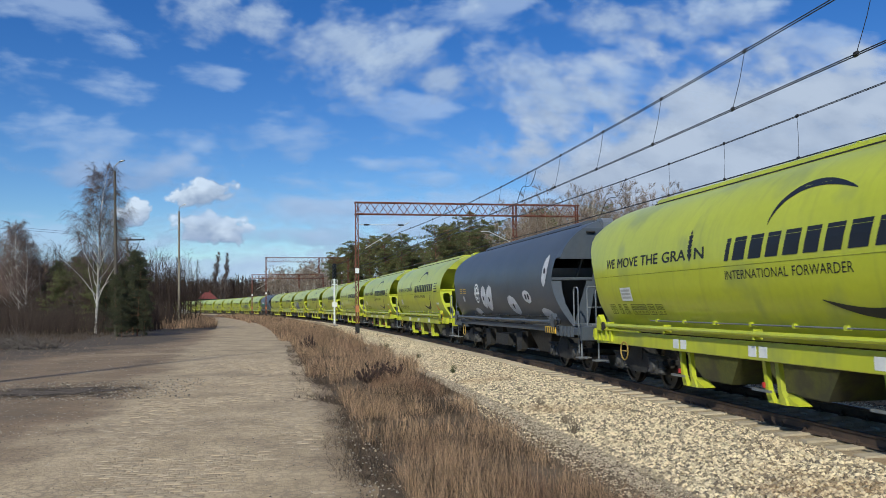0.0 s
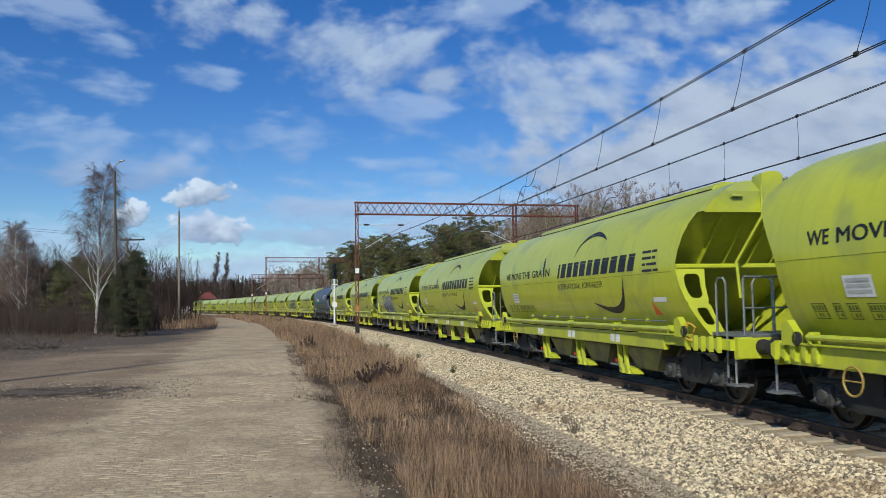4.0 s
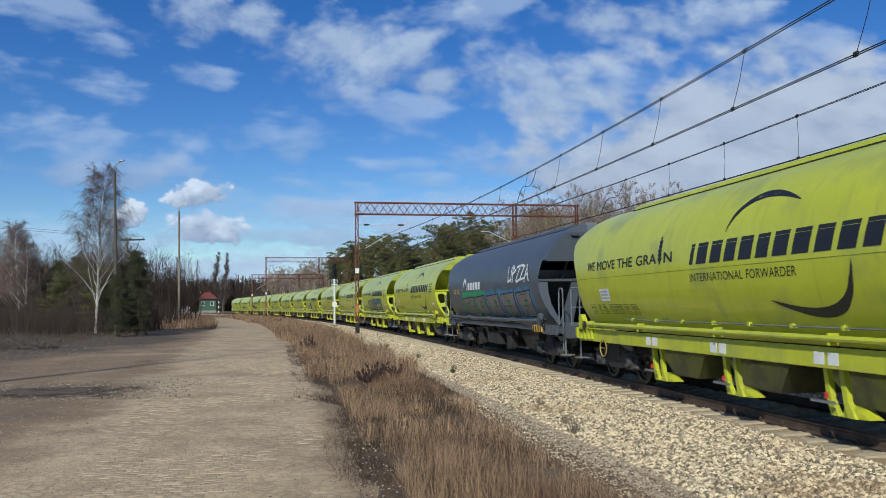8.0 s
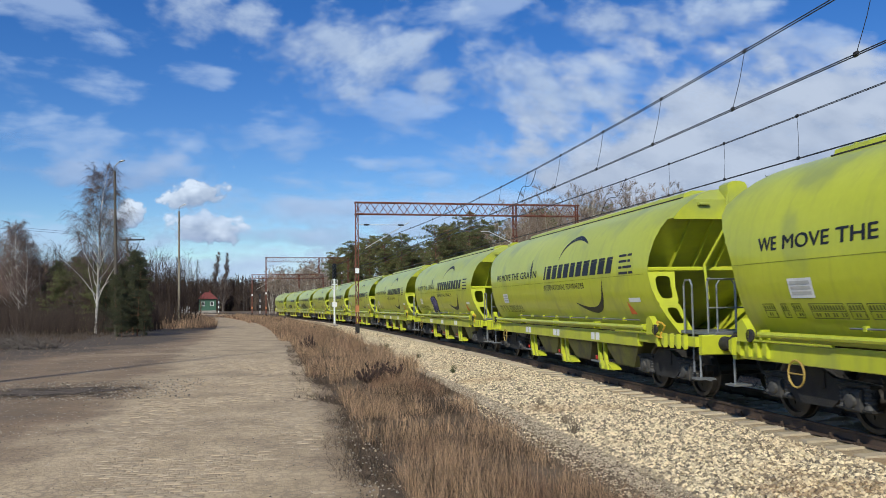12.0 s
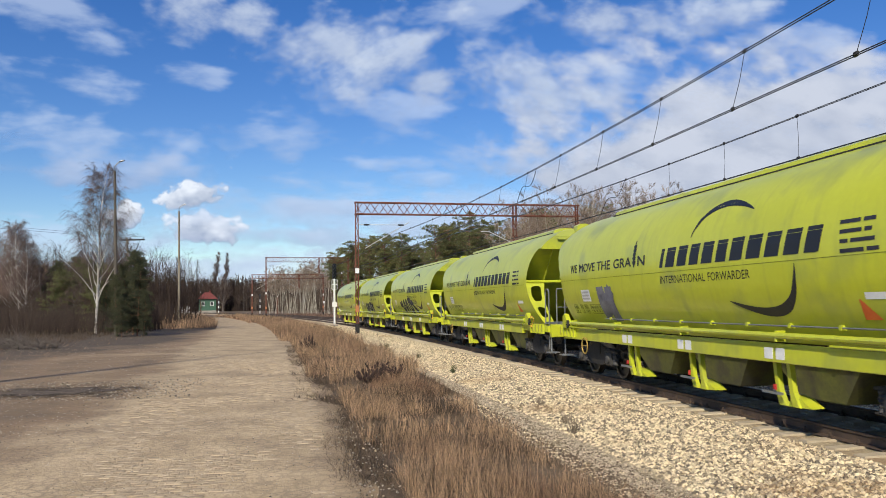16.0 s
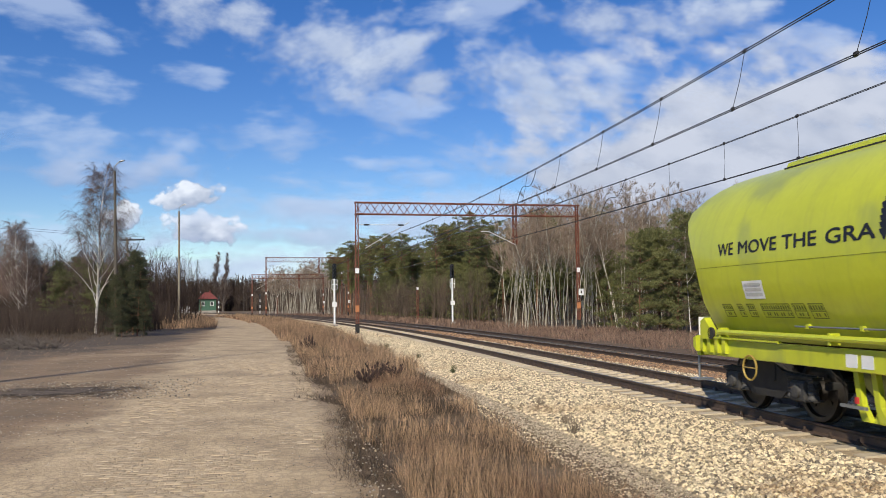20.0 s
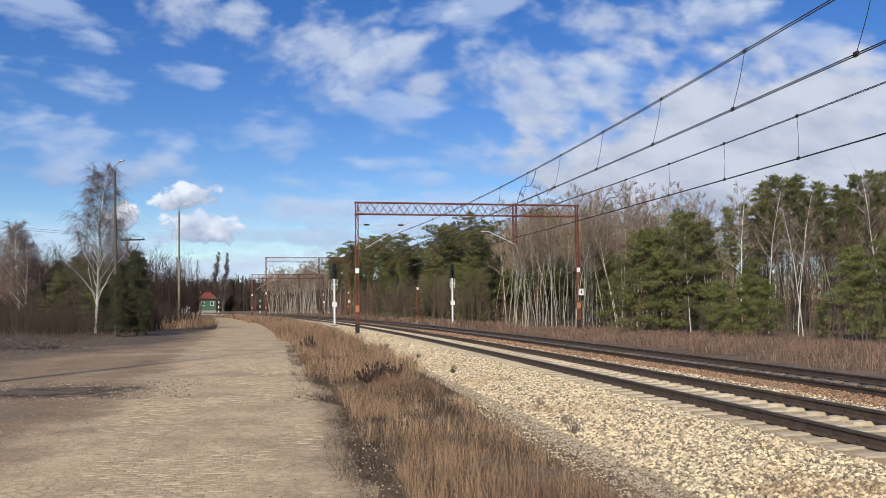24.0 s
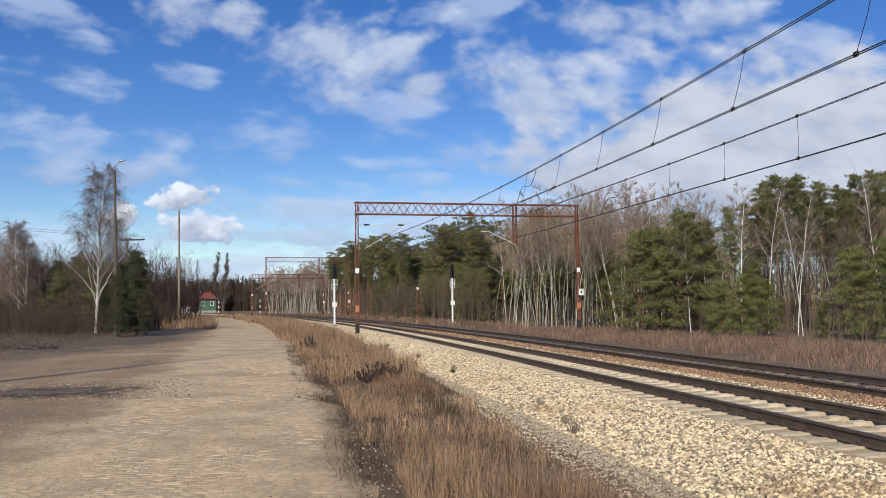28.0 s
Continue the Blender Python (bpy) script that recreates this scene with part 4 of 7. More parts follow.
def wheat_ear(xc, z0, z1, width):
    """An ear of grain: two rows of pointed grains that overlap upwards on one stem."""
    right = []
    n = 5
    for k in range(n):
        a, b2 = z0 + (z1 - z0) * (0.10 + 0.72 * k / n), z0 + (z1 - z0) * (0.10 + 0.72 * (k + 1) / n)
        w = width * (1.0 - 0.10 * k / n)
        right += [(xc + 0.48 * w, a + 0.004), (xc + 0.80 * w, a + 0.35 * (b2 - a)), (xc + w, b2 - 0.006), (xc + 0.50 * w, b2 - 0.002)]
    right += [(xc + 0.012, z0 + (z1 - z0) * 0.84), (xc + 0.035, z0 + (z1 - z0) * 0.90), (xc + 0.002, z1)]
    rows = [(xc - 0.012, xc + 0.012, z0)] + [(2 * xc - x, x, z) for x, z in sorted(right, key=lambda q: q[1])]
    return [((a[0], a[2]), (a[1], a[2]), (b[1], b[2]), (b[0], b[2])) for a, b in zip(rows, rows[1:]) if b[2] - a[2] > 1e-4]


part("grain_ear", flat_shape(wheat_ear(5.225, 2.51, 3.08, 0.088), "grain_ear", BLACK, 0.007), lime, "black ear of grain emblem")
for word, x0, x1 in (("INTERNATIONAL", 6.42, 8.16), ("FORWARDER", 8.26, 9.56)):
    part("subtitle_word", letters(word, x0, x1, 2.145, 0.145, "subtitle_word", BLACK), lime, "thin black lettering")
x = 6.42
for w in (0.18, 0.40, 0.40, 0.38, 0.42, 0.38, 0.42, 0.44, 0.42, 0.42, 0.38):     # the owner's wordmark as plain heavy blocks
    part("wordmark_block", flat_shape([((x, 2.45), (x + w - 0.05, 2.45), (x + w + 0.05, 2.81), (x + 0.10, 2.81))], "wordmark_block", BLACK, 0.006), lime, "plain black block of a wordmark")
    x += w + 0.068
part("logo_arc", flat_shape(crescent((7.62, 2.93), (7.92, 3.78), (9.50, 3.24), 0.11), "logo_arc", BLACK), lime, "black crescent emblem")
part("logo_arc", flat_shape(crescent((8.80, 1.80), (10.70, 1.28), (10.72, 2.32), 0.14), "logo_arc", BLACK), lime, "black crescent emblem")
bars = []
for k, (wa, wb) in enumerate(((0.46, 0.22), (0.16, 0.45), (0.42, 0.14), (0.40, 0.22))):
    z = 2.40 + 0.125 * k
    bars.append(((11.72, z), (11.72 + wa, z), (11.72 + wa, z + 0.05), (11.72, z + 0.05)))
    bars.append(((11.77 + wa, z), (11.77 + wa + wb, z), (11.77 + wa + wb, z + 0.05), (11.77 + wa, z + 0.05)))
part("address_bar", flat_shape(bars, "address_bar", SPRAY_DARK), lime)["kind"] = "stuff"
plate_me = flat_shape([((1.97, 1.83), (2.53, 1.83), (2.53, 2.11), (1.97, 2.11))], "data_plate", WHITE, 0.01)
dp = part("data_plate", plate_me, lime, "white data plate with grey lines")
part("data_line", flat_shape([((2.02, 1.875 + 0.075 * k), (2.48, 1.875 + 0.075 * k), (2.48, 1.92 + 0.075 * k), (2.02, 1.92 + 0.075 * k)) for k in range(3)], "data_line", PALESTEEL, 0.014), dp)["kind"] = "stuff"
grid = []
for x, w in ((1.15, 0.30), (1.62, 0.16), (1.90, 0.22), (2.3, 0.75), (3.12, 0.30), (3.5, 0.34)):
    for z in (1.54, 1.74):
        grid.append(((x, z), (x + w, z), (x + w, z + 0.014), (x, z + 0.014)))
    for xx in (x, x + w - 0.014):
        grid.append(((xx, 1.54), (xx + 0.014, 1.54), (xx + 0.014, 1.75), (xx, 1.75)))
    grid.append(((x, 1.64), (x + w, 1.64), (x + w, 1.652), (x, 1.652)))
    for j in range(int(w / 0.06)):
        grid.append(((x + 0.03 + 0.06 * j, 1.665), (x + 0.062 + 0.06 * j, 1.665), (x + 0.062 + 0.06 * j, 1.725), (x + 0.03 + 0.06 * j, 1.725)))
        if j % 3:
            grid.append(((x + 0.03 + 0.06 * j, 1.57), (x + 0.06 + 0.06 * j, 1.57), (x + 0.06 + 0.06 * j, 1.62), (x + 0.03 + 0.06 * j, 1.62)))
part("inspection_panel", flat_shape(grid, "inspection_panel", FAINT), lime, "fine black inspection markings")["kind"] = "stuff"
for x in (4.3, 6.9, 9.75):
    for d in (0, 0.3):
        part("sill_label", Build().box(x + d - MID, -1.425, 0.93, x + d + 0.22 - MID, -1.42, 1.10).mesh("sill_label", WHITE), lime, "small white label")
part("warning_triangle", flat_shape([((11.88, 1.54), (12.20, 1.54), (11.95, 1.80), (11.92, 1.80))], "warning_triangle", ORANGE), lime, "orange warning triangle")
part("white_label", flat_shape([((12.05, 1.80), (12.62, 1.80), (12.62, 1.89), (12.05, 1.89))], "white_label", WHITE), lime, "white label strip")
part("weld_seam", flat_shape([((0.5, 2.36), (13.0, 2.36), (13.0, 2.368), (0.5, 2.368))], "weld_seam", SEAMLIME, 0.004), lime)
tagged(lime, "lime-green covered grain hopper wagon with black lettering", "freight wagon", "wagons of the train")
grey = wagon("grain_wagon", DARK, True)
part("step_stripes", Build().box(12.6 - MID, -1.52, 0.98, 13.4 - MID, -1.46, 1.16, 0.01).mesh("step_stripes", YELLOW), grey, "yellow and black striped step")
for k in range(5):
    x = 12.65 + 0.16 * k - MID
    part("stripe", Build().plate([(x, 0.985), (x + 0.07, 0.985), (x + 0.13, 1.155), (x + 0.06, 1.155)], 1, -1.525, -1.515).mesh("stripe", BLACK), grey)
for x in (1.55, 2.15):
    part("data_table", flat_shape([((x, 2.22 + 0.075 * k), (x + 0.42, 2.22 + 0.075 * k), (x + 0.42, 2.255 + 0.075 * k), (x, 2.255 + 0.075 * k)) for k in range(3)], "data_table", YELLOW), grey, "fine yellow data lines")["kind"] = "stuff"
tagged(grey, "dark grey covered grain hopper wagon with graffiti", "freight wagon", "wagons of the train")

WAGONS = []
for i in range(26):
    proto = grey if i in (12, 21) else lime
    if i == 0:
        WAGONS.append(lime)
    elif i == 12:
        WAGONS.append(grey)
    else:
        WAGONS.append(copy_thing(proto, Matrix.Identity(4)))
# tail marker on the last wagon
part("tail_board", Build().box(0.02 - MID, -1.25, 1.12, 0.05 - MID, -1.02, 1.52, 0.005).mesh("tail_board", WHITE), WAGONS[0], "white tail marker board")


def bar(p, q, w):
    """A straight stroke with cut ends as a quad."""
    dx, dz = q[0] - p[0], q[1] - p[1]
    l = math.hypot(dx, dz)
    nx, nz = -dz / l * w / 2, dx / l * w / 2
    ex, ez = dx / l * w * 0.3, dz / l * w * 0.3
    return ((p[0] - nx - ex, p[1] - nz - ez), (p[0] + nx - ex, p[1] + nz - ez), (q[0] + nx + ex, q[1] + nz + ez), (q[0] - nx + ex, q[1] - nz + ez))


FORMS = [[(0.1, 0.9, 0.9, 0.9), (0.9, 0.9, 0.15, 0.12), (0.15, 0.12, 1.0, 0.1)], [(0.2, 0.05, 0.25, 0.95), (0.25, 0.92, 0.9, 0.75), (0.9, 0.75, 0.3, 0.45)],
         [(0.05, 0.05, 0.45, 0.95), (0.45, 0.95, 0.95, 0.05), (0.2, 0.4, 0.8, 0.4)], [(0.15, 0.1, 0.2, 0.95), (0.2, 0.9, 0.55, 0.35), (0.55, 0.35, 0.9, 0.95), (0.9, 0.95, 0.92, 0.08)],
         [(0.15, 0.95, 0.2, 0.1), (0.2, 0.1, 0.9, 0.15), (0.9, 0.15, 0.95, 0.95)], [(0.9, 0.9, 0.15, 0.85), (0.15, 0.85, 0.85, 0.45), (0.85, 0.45, 0.1, 0.1)]]


def spray(wagon_ob, name, x0, x1, z0, z1, count, fill, edge, label, seed, slope=0.0, fat=0.36):
    """A sprayed piece: angular fat letter forms, each with its outline."""
    g = random.Random(seed)
    w = (x1 - x0) / count
    for k in range(count):
        x, h = x0 + w * k, (z1 - z0) * g.uniform(0.9, 1.1)
        za = z0 + slope * k + g.uniform(-0.04, 0.04)
        inner, outer = [], []
        for ua, va, ub, vb in FORMS[g.randrange(6)]:
            j = lambda: g.uniform(-0.07, 0.07)
            p, q = (x + (ua + j()) * w, za + (va + j()) * h), (x + (ub + j()) * w, za + (vb + j()) * h)
            t = w * fat * g.uniform(0.85, 1.2)
            inner.append(bar(p, q, t))
            outer.append(bar(p, q, t + 0.11))
        e = part("graffiti_letter", flat_shape(outer, "graffiti_letter", edge, 0.012), wagon_ob, label)
        part("graffiti_fill", flat_shape(inner, "graffiti_fill", fill, 0.017), e)


def halo(wagon_ob, x0, x1, z0, z1, material, label, seed):
    """A sprayed ground with a wavering edge behind the letters."""
    rs = random.Random(seed)
    polys, n = [], int((x1 - x0) / 0.16)
    lo = [z0 + 0.10 * noise.noise((k * 0.35, seed, 0)) for k in range(n + 1)]
    hi = [z1 + 0.16 * noise.noise((k * 0.35, seed, 5)) - (0.35 if k in (0, n) else 0) for k in range(n + 1)]
    for k in range(n):
        a, b = x0 + (x1 - x0) * k / n, x0 + (x1 - x0) * (k + 1) / n
        polys.append(((a, lo[k]), (b, lo[k + 1]), (b, hi[k + 1]), (a, hi[k])))
    part("graffiti_ground", flat_shape(polys, "graffiti_ground", material, 0.008), wagon_ob, label)


def fade_material(name, stops, low, high):
    """Sprayed paint that runs from tone to tone up the side, with cloudy edges between them."""
    m = surface(name, stops[0], stops[0], 0.55, scale=3, fine=20, bump=0.02)
    n, link = m.node_tree.nodes, m.node_tree.links.new
    tc, sep, noi, add, rng2, ramp = (n.new("ShaderNode" + k) for k in ("TexCoord", "SeparateXYZ", "TexNoise", "Math", "MapRange", "ValToRGB"))
    link(tc.outputs["Object"], sep.inputs[0])
    link(tc.outputs["Object"], noi.inputs["Vector"])
    noi.inputs["Scale"].default_value, noi.inputs["Detail"].default_value = 2.2, 4
    add.operation = "MULTIPLY_ADD"
    add.inputs[1].default_value = 0.35
    link(noi.outputs["Fac"], add.inputs[0])
    link(sep.outputs["Z"], add.inputs[2])
    rng2.inputs["From Min"].default_value, rng2.inputs["From Max"].default_value = low + 0.17, high + 0.17
    link(add.outputs[0], rng2.inputs["Value"])
    for k, c in enumerate(stops):
        if k < 2:
            e = ramp.color_ramp.elements[k]
            e.position = k / (len(stops) - 1)
        else:
            e = ramp.color_ramp.elements.new(k / (len(stops) - 1))
        e.color = (*c, 1)
    link(rng2.outputs[0], ramp.inputs["Fac"])
    link(ramp.outputs["Color"], n["Principled BSDF"].inputs["Base Color"])
    return m


SILVERTEAL = fade_material("silver_and_teal_spray", [(0.07, 0.08, 0.14), (0.16, 0.16, 0.17), (0.22, 0.22, 0.23), (0.17, 0.19, 0.20), (0.03, 0.17, 0.22)], 1.27, 2.15)
BLUEHAZE = fade_material("pale_blue_spray", [(0.20, 0.21, 0.26), (0.12, 0.13, 0.24), (0.22, 0.25, 0.34), (0.28, 0.31, 0.38)], 1.3, 2.3)
CHARCOAL = surface("charcoal_spray", (0.028, 0.027, 0.034), (0.055, 0.052, 0.062), 0.7, scale=3, fine=20, bump=0.02)


def strokes(wagon_ob, name, bars4, material, edge, label, rim=0.09, lift=0.012):
    """One sprayed letter out of fat straight strokes (x, z, x, z, width), over its dark outline."""
    e = part(name, flat_shape([bar((a, b), (c, d), w + rim) for a, b, c, d, w in bars4], name, edge, lift), wagon_ob, label)
    part("graffiti_fill", flat_shape([bar((a, b), (c, d), w) for a, b, c, d, w in bars4], "graffiti_fill", material, lift + 0.005), e)


def bubble(wagon_ob, pts, r, material, label, lift=0.010):
    """A fat rounded stroke of spray through points, as one ribbon."""
    for _ in range(3):
        pts = [pts[0]] + [(a[0] * (1 - u) + b[0] * u, a[1] * (1 - u) + b[1] * u) for a, b in zip(pts, pts[1:]) for u in (0.25, 0.75)] + [pts[-1]]
    line = []
    n = len(pts)
    for i, (x, z) in enumerate(pts):
        dx, dz = pts[min(i + 1, n - 1)][0] - pts[max(i - 1, 0)][0], pts[min(i + 1, n - 1)][1] - pts[max(i - 1, 0)][1]
        l = math.hypot(dx, dz)
        line.append((x, z, dx / l, dz / l))
    caps = lambda q, s: [(q[0] + s * q[2] * r * math.sin(a), q[1] + s * q[3] * r * math.sin(a), q[2], q[3], math.cos(a)) for a in (0.35, 0.7, 1.05, 1.3, 1.45)]
    rows = caps(line[0], -1)[::-1] + [(*q, 1.0) for q in line] + caps(line[-1], 1)
    edge = [((x - dz * r * w, z + dx * r * w), (x + dz * r * w, z - dx * r * w)) for x, z, dx, dz, w in rows]
    polys = [(a[0], a[1], b[1], b[0]) for a, b in zip(edge, edge[1:])]
    part("graffiti_stroke", flat_shape(polys, "graffiti_stroke", material, lift + 0.004), wagon_ob, label)


def paint_blob(cx, cz, rx, rz, lean=0.0):
    """A round patch of paint as a stack of quads."""
    n = 9
    out = []
    for k in range(n):
        a0, a1 = -1 + 2 * k / n, -1 + 2 * (k + 1) / n
        w0, w1 = rx * math.sqrt(1 - a0 * a0), rx * math.sqrt(1 - a1 * a1)
        x0, x1 = cx + lean * a0 * rz, cx + lean * a1 * rz
        out.append(((x0 - w0, cz + a0 * rz), (x0 + w0, cz + a0 * rz), (x1 + w1, cz + a1 * rz), (x1 - w1, cz + a1 * rz)))
    return out


for k, pts in enumerate(([(3.62, 1.44), (4.0, 1.42), (4.35, 1.40)], [(4.35, 1.44), (4.15, 1.66), (3.95, 1.82), (4.25, 1.88)], [(4.55, 1.40), (4.68, 1.86), (4.95, 1.84), (4.85, 1.62)],
                         [(5.15, 1.38), (5.25, 1.86), (5.6, 1.84), (5.5, 1.64), (5.75, 1.40)], [(6.0, 1.38), (6.05, 1.88)], [(6.05, 1.90), (6.7, 1.90)], [(6.05, 1.64), (6.5, 1.64)], [(6.0, 1.40), (6.75, 1.38)],
                         [(6.95, 1.90), (7.2, 1.62), (7.25, 1.38)], [(7.5, 1.90), (7.25, 1.62)])):
    bubble(WAGONS[1], pts, 0.135, CHARCOAL, "charcoal sprayed bubble letter", 0.010 + 0.0012 * k)
for k in range(22):
    a, c = 3.75 + 0.165 * k, 1.42 + 0.44 * ((k * 0.618) % 1.0)
    dot = part("graffiti_dot", flat_shape(paint_blob(a, c, 0.05, 0.05), "graffiti_dot", WHITE, 0.026), WAGONS[1], "white sprayed ring")
    part("dot_middle", flat_shape(paint_blob(a, c, 0.026, 0.026), "dot_middle", CHARCOAL, 0.029), dot)
for k, pts in enumerate(([(3.95, 1.86), (4.2, 1.70), (4.5, 2.02), (4.62, 1.50)], [(4.62, 1.5), (5.1, 1.48)], [(5.0, 1.52), (5.1, 2.0), (5.35, 1.98), (5.5, 1.6), (5.8, 1.5)],
                         [(5.85, 1.55), (5.9, 2.02), (6.2, 2.0), (6.4, 1.6), (6.45, 1.45)], [(6.7, 2.05), (7.3, 2.04)], [(6.85, 2.0), (7.0, 1.45), (7.5, 1.42)], [(7.25, 2.0), (7.6, 1.5)],
                         [(7.6, 1.92), (7.95, 1.90), (8.2, 1.62)], [(8.2, 1.64), (8.6, 1.52), (8.9, 1.36)])):
    bubble(WAGONS[2], pts, 0.135, CHARCOAL, "charcoal sprayed bubble letter", 0.010 + 0.0012 * k)
part("graffiti_tag", letters("DRZOST88", 7.75, 9.3, 1.86, 0.22, "graffiti_tag", SPRAY_DARK, 0.024), WAGONS[2], "thin dark sprayed tag")
spray(WAGONS[4], "graffiti", 3.1, 3.8, 1.5, 2.15, 1, SPRAY_GREY, SPRAY_GREY, "small grey sprayed tag", 4)
spray(WAGONS[7], "graffiti", 4.8, 6.2, 1.4, 2.1, 3, SPRAY_VIOLET, SPRAY_DARK, "violet sprayed tag", 5)
for bars4 in ([(4.30, 1.34, 4.42, 2.06, 0.34)], [(4.92, 1.34, 5.10, 2.08, 0.30), (5.55, 1.34, 5.75, 2.10, 0.30), (4.95, 1.70, 5.65, 1.72, 0.22)],
              [(6.15, 1.34, 6.30, 2.08, 0.30), (6.35, 2.05, 6.80, 1.36, 0.30), (6.85, 1.36, 7.05, 2.12, 0.30)],
              [(7.45, 1.34, 7.55, 2.10, 0.36), (7.5, 2.06, 8.75, 2.06, 0.20), (7.5, 1.72, 8.3, 1.72, 0.20), (7.45, 1.36, 8.6, 1.36, 0.20)],
              [(8.95, 1.32, 9.10, 2.10, 0.40), (9.1, 2.08, 10.5, 2.12, 0.22), (10.45, 2.08, 10.0, 1.34, 0.38), (9.0, 1.34, 10.0, 1.34, 0.22)]):
    strokes(WAGONS[10], "graffiti_letter", bars4, SILVERTEAL, SPRAY_DARK, "large silver and teal sprayed letter")
spray(WAGONS[15], "graffiti", 3.2, 6.4, 1.36, 2.2, 3, BLUEHAZE, SPRAY_VIOLET, "pale blue and violet sprayed graffiti", 7, 0.0, 0.5)
BROWNSPRAY = surface("brown_spray", (0.12, 0.105, 0.092), (0.20, 0.178, 0.158), 0.6, scale=3, fine=20, bump=0.02)
halo(WAGONS[12], 3.0, 6.9, 1.26, 2.28, SPRAY_GREEN, "green sprayed graffiti ground", 1)
halo(WAGONS[12], 6.7, 12.6, 1.25, 2.26, SPRAY_BLUE, "blue sprayed graffiti ground", 2)
for k, (xa, xb, lean, hole) in enumerate(((3.3, 5.0, 0.25, 0.62), (5.15, 6.85, -0.15, 0.60), (7.0, 8.8, -0.25, 0.66), (8.95, 10.6, 0.10, 0.55), (10.75, 12.4, -0.10, 0.6))):
    z0, z1 = 1.30 + 0.02 * k, 2.10 + 0.03 * k
    piece = part("graffiti_letter", flat_shape([((xa + 0.20, z0), (xb - 0.02, z0), (xb + lean * 0.4, z1), (xa - lean * 0.3, z1 - 0.06))], "graffiti_letter", SPRAY_DARK, 0.012), WAGONS[12], "large brown sprayed graffiti letter")
    part("graffiti_fill", flat_shape([((xa + 0.26, z0 + 0.05), (xb - 0.08, z0 + 0.05), (xb + lean * 0.4 - 0.07, z1 - 0.05), (xa - lean * 0.3 + 0.06, z1 - 0.11))], "graffiti_fill", BROWNSPRAY, 0.016), piece)
    xm = xa + (xb - xa) * hole
    part("graffiti_gap", flat_shape([((xm - 0.17, 1.72), (xm + 0.11, 1.70), (xm + 0.14, 1.90), (xm - 0.12, 1.92))], "graffiti_gap", SPRAY_DARK, 0.020), piece)
    part("graffiti_gap", flat_shape([((xm - 0.13, 1.75), (xm + 0.07, 1.73), (xm + 0.10, 1.87), (xm - 0.09, 1.89))], "graffiti_gap", SPRAY_GREEN, 0.023), piece)
    part("graffiti_gap", flat_shape([((xm - 0.42, z0), (xm - 0.02, z0), (xm - 0.20, z0 + 0.20), (xm - 0.30, z0 + 0.24))], "graffiti_gap", SPRAY_GREEN if k % 2 else SPRAY_BLUE, 0.020), piece)
spray(WAGONS[12], "graffiti", 10.0, 12.3, 2.45, 3.0, 5, WHITE, DARK, "white sprayed tag", 10, 0.0, 0.14)
part("wordmark", flat_shape([((4.2 + 0.42 * k, 2.34), (4.5 + 0.42 * k, 2.34), (4.5 + 0.42 * k, 2.62), (4.2 + 0.42 * k, 2.62)) for k in range(5)], "wordmark", WHITE), WAGONS[12], "white wordmark strokes")
part("logo_arc", flat_shape(crescent((3.3, 2.3), (3.65, 3.2), (4.05, 2.3), 0.14), "logo_arc", WHITE), WAGONS[12], "white arched emblem")


WHITESPRAY = surface("white_spray", (0.42, 0.43, 0.45), (0.60, 0.60, 0.62), 0.6, scale=4, fine=20, bump=0.0)
for x, z, rx, rz, lean, eyes in ((5.45, 2.05, 0.36, 0.42, 0.0, ((5.4, 2.0),)), (6.2, 2.0, 0.42, 0.46, 0.4, ((6.2, 1.95),)), (9.1, 1.75, 0.5, 0.32, -0.7, ((9.1, 1.72),)), (10.75, 2.0, 0.38, 0.2, -0.6, ((10.65, 2.0), (10.9, 2.0))),
                                 (12.6, 2.7, 0.22, 0.45, 0.3, ((12.6, 2.7),)), (2.2, 2.0, 0.14, 0.12, 0.0, ()), (4.1, 1.5, 0.45, 0.16, -1.2, ()), (12.3, 1.45, 0.5, 0.22, -1.0, ())):
    tag = part("graffiti_bean", flat_shape(paint_blob(x, z, rx, rz, lean), "graffiti_bean", WHITESPRAY, 0.012), WAGONS[21], "white sprayed bean shape")
    for ex, ez in eyes:
        part("bean_dot", flat_shape(paint_blob(ex, ez, 0.085, 0.095), "bean_dot", SPRAY_DARK, 0.018), tag)
ring = []
for k in range(20):
    for r0, r1 in ((0.30, 0.36), (0.16, 0.24)):
        a, c = 2 * math.pi * k / 20, 2 * math.pi * (k + 1) / 20
        ring.append(((4.45 + r0 * math.cos(a), 2.2 + r0 * math.sin(a)), (4.45 + r1 * math.cos(a), 2.2 + r1 * math.sin(a)), (4.45 + r1 * math.cos(c), 2.2 + r1 * math.sin(c)), (4.45 + r0 * math.cos(c), 2.2 + r0 * math.sin(c))))
ring.append(((4.05, 2.16), (4.85, 2.16), (4.85, 2.24), (4.05, 2.24)))
part("emblem", flat_shape(ring, "emblem", WHITE), WAGONS[21], "white ring emblem")


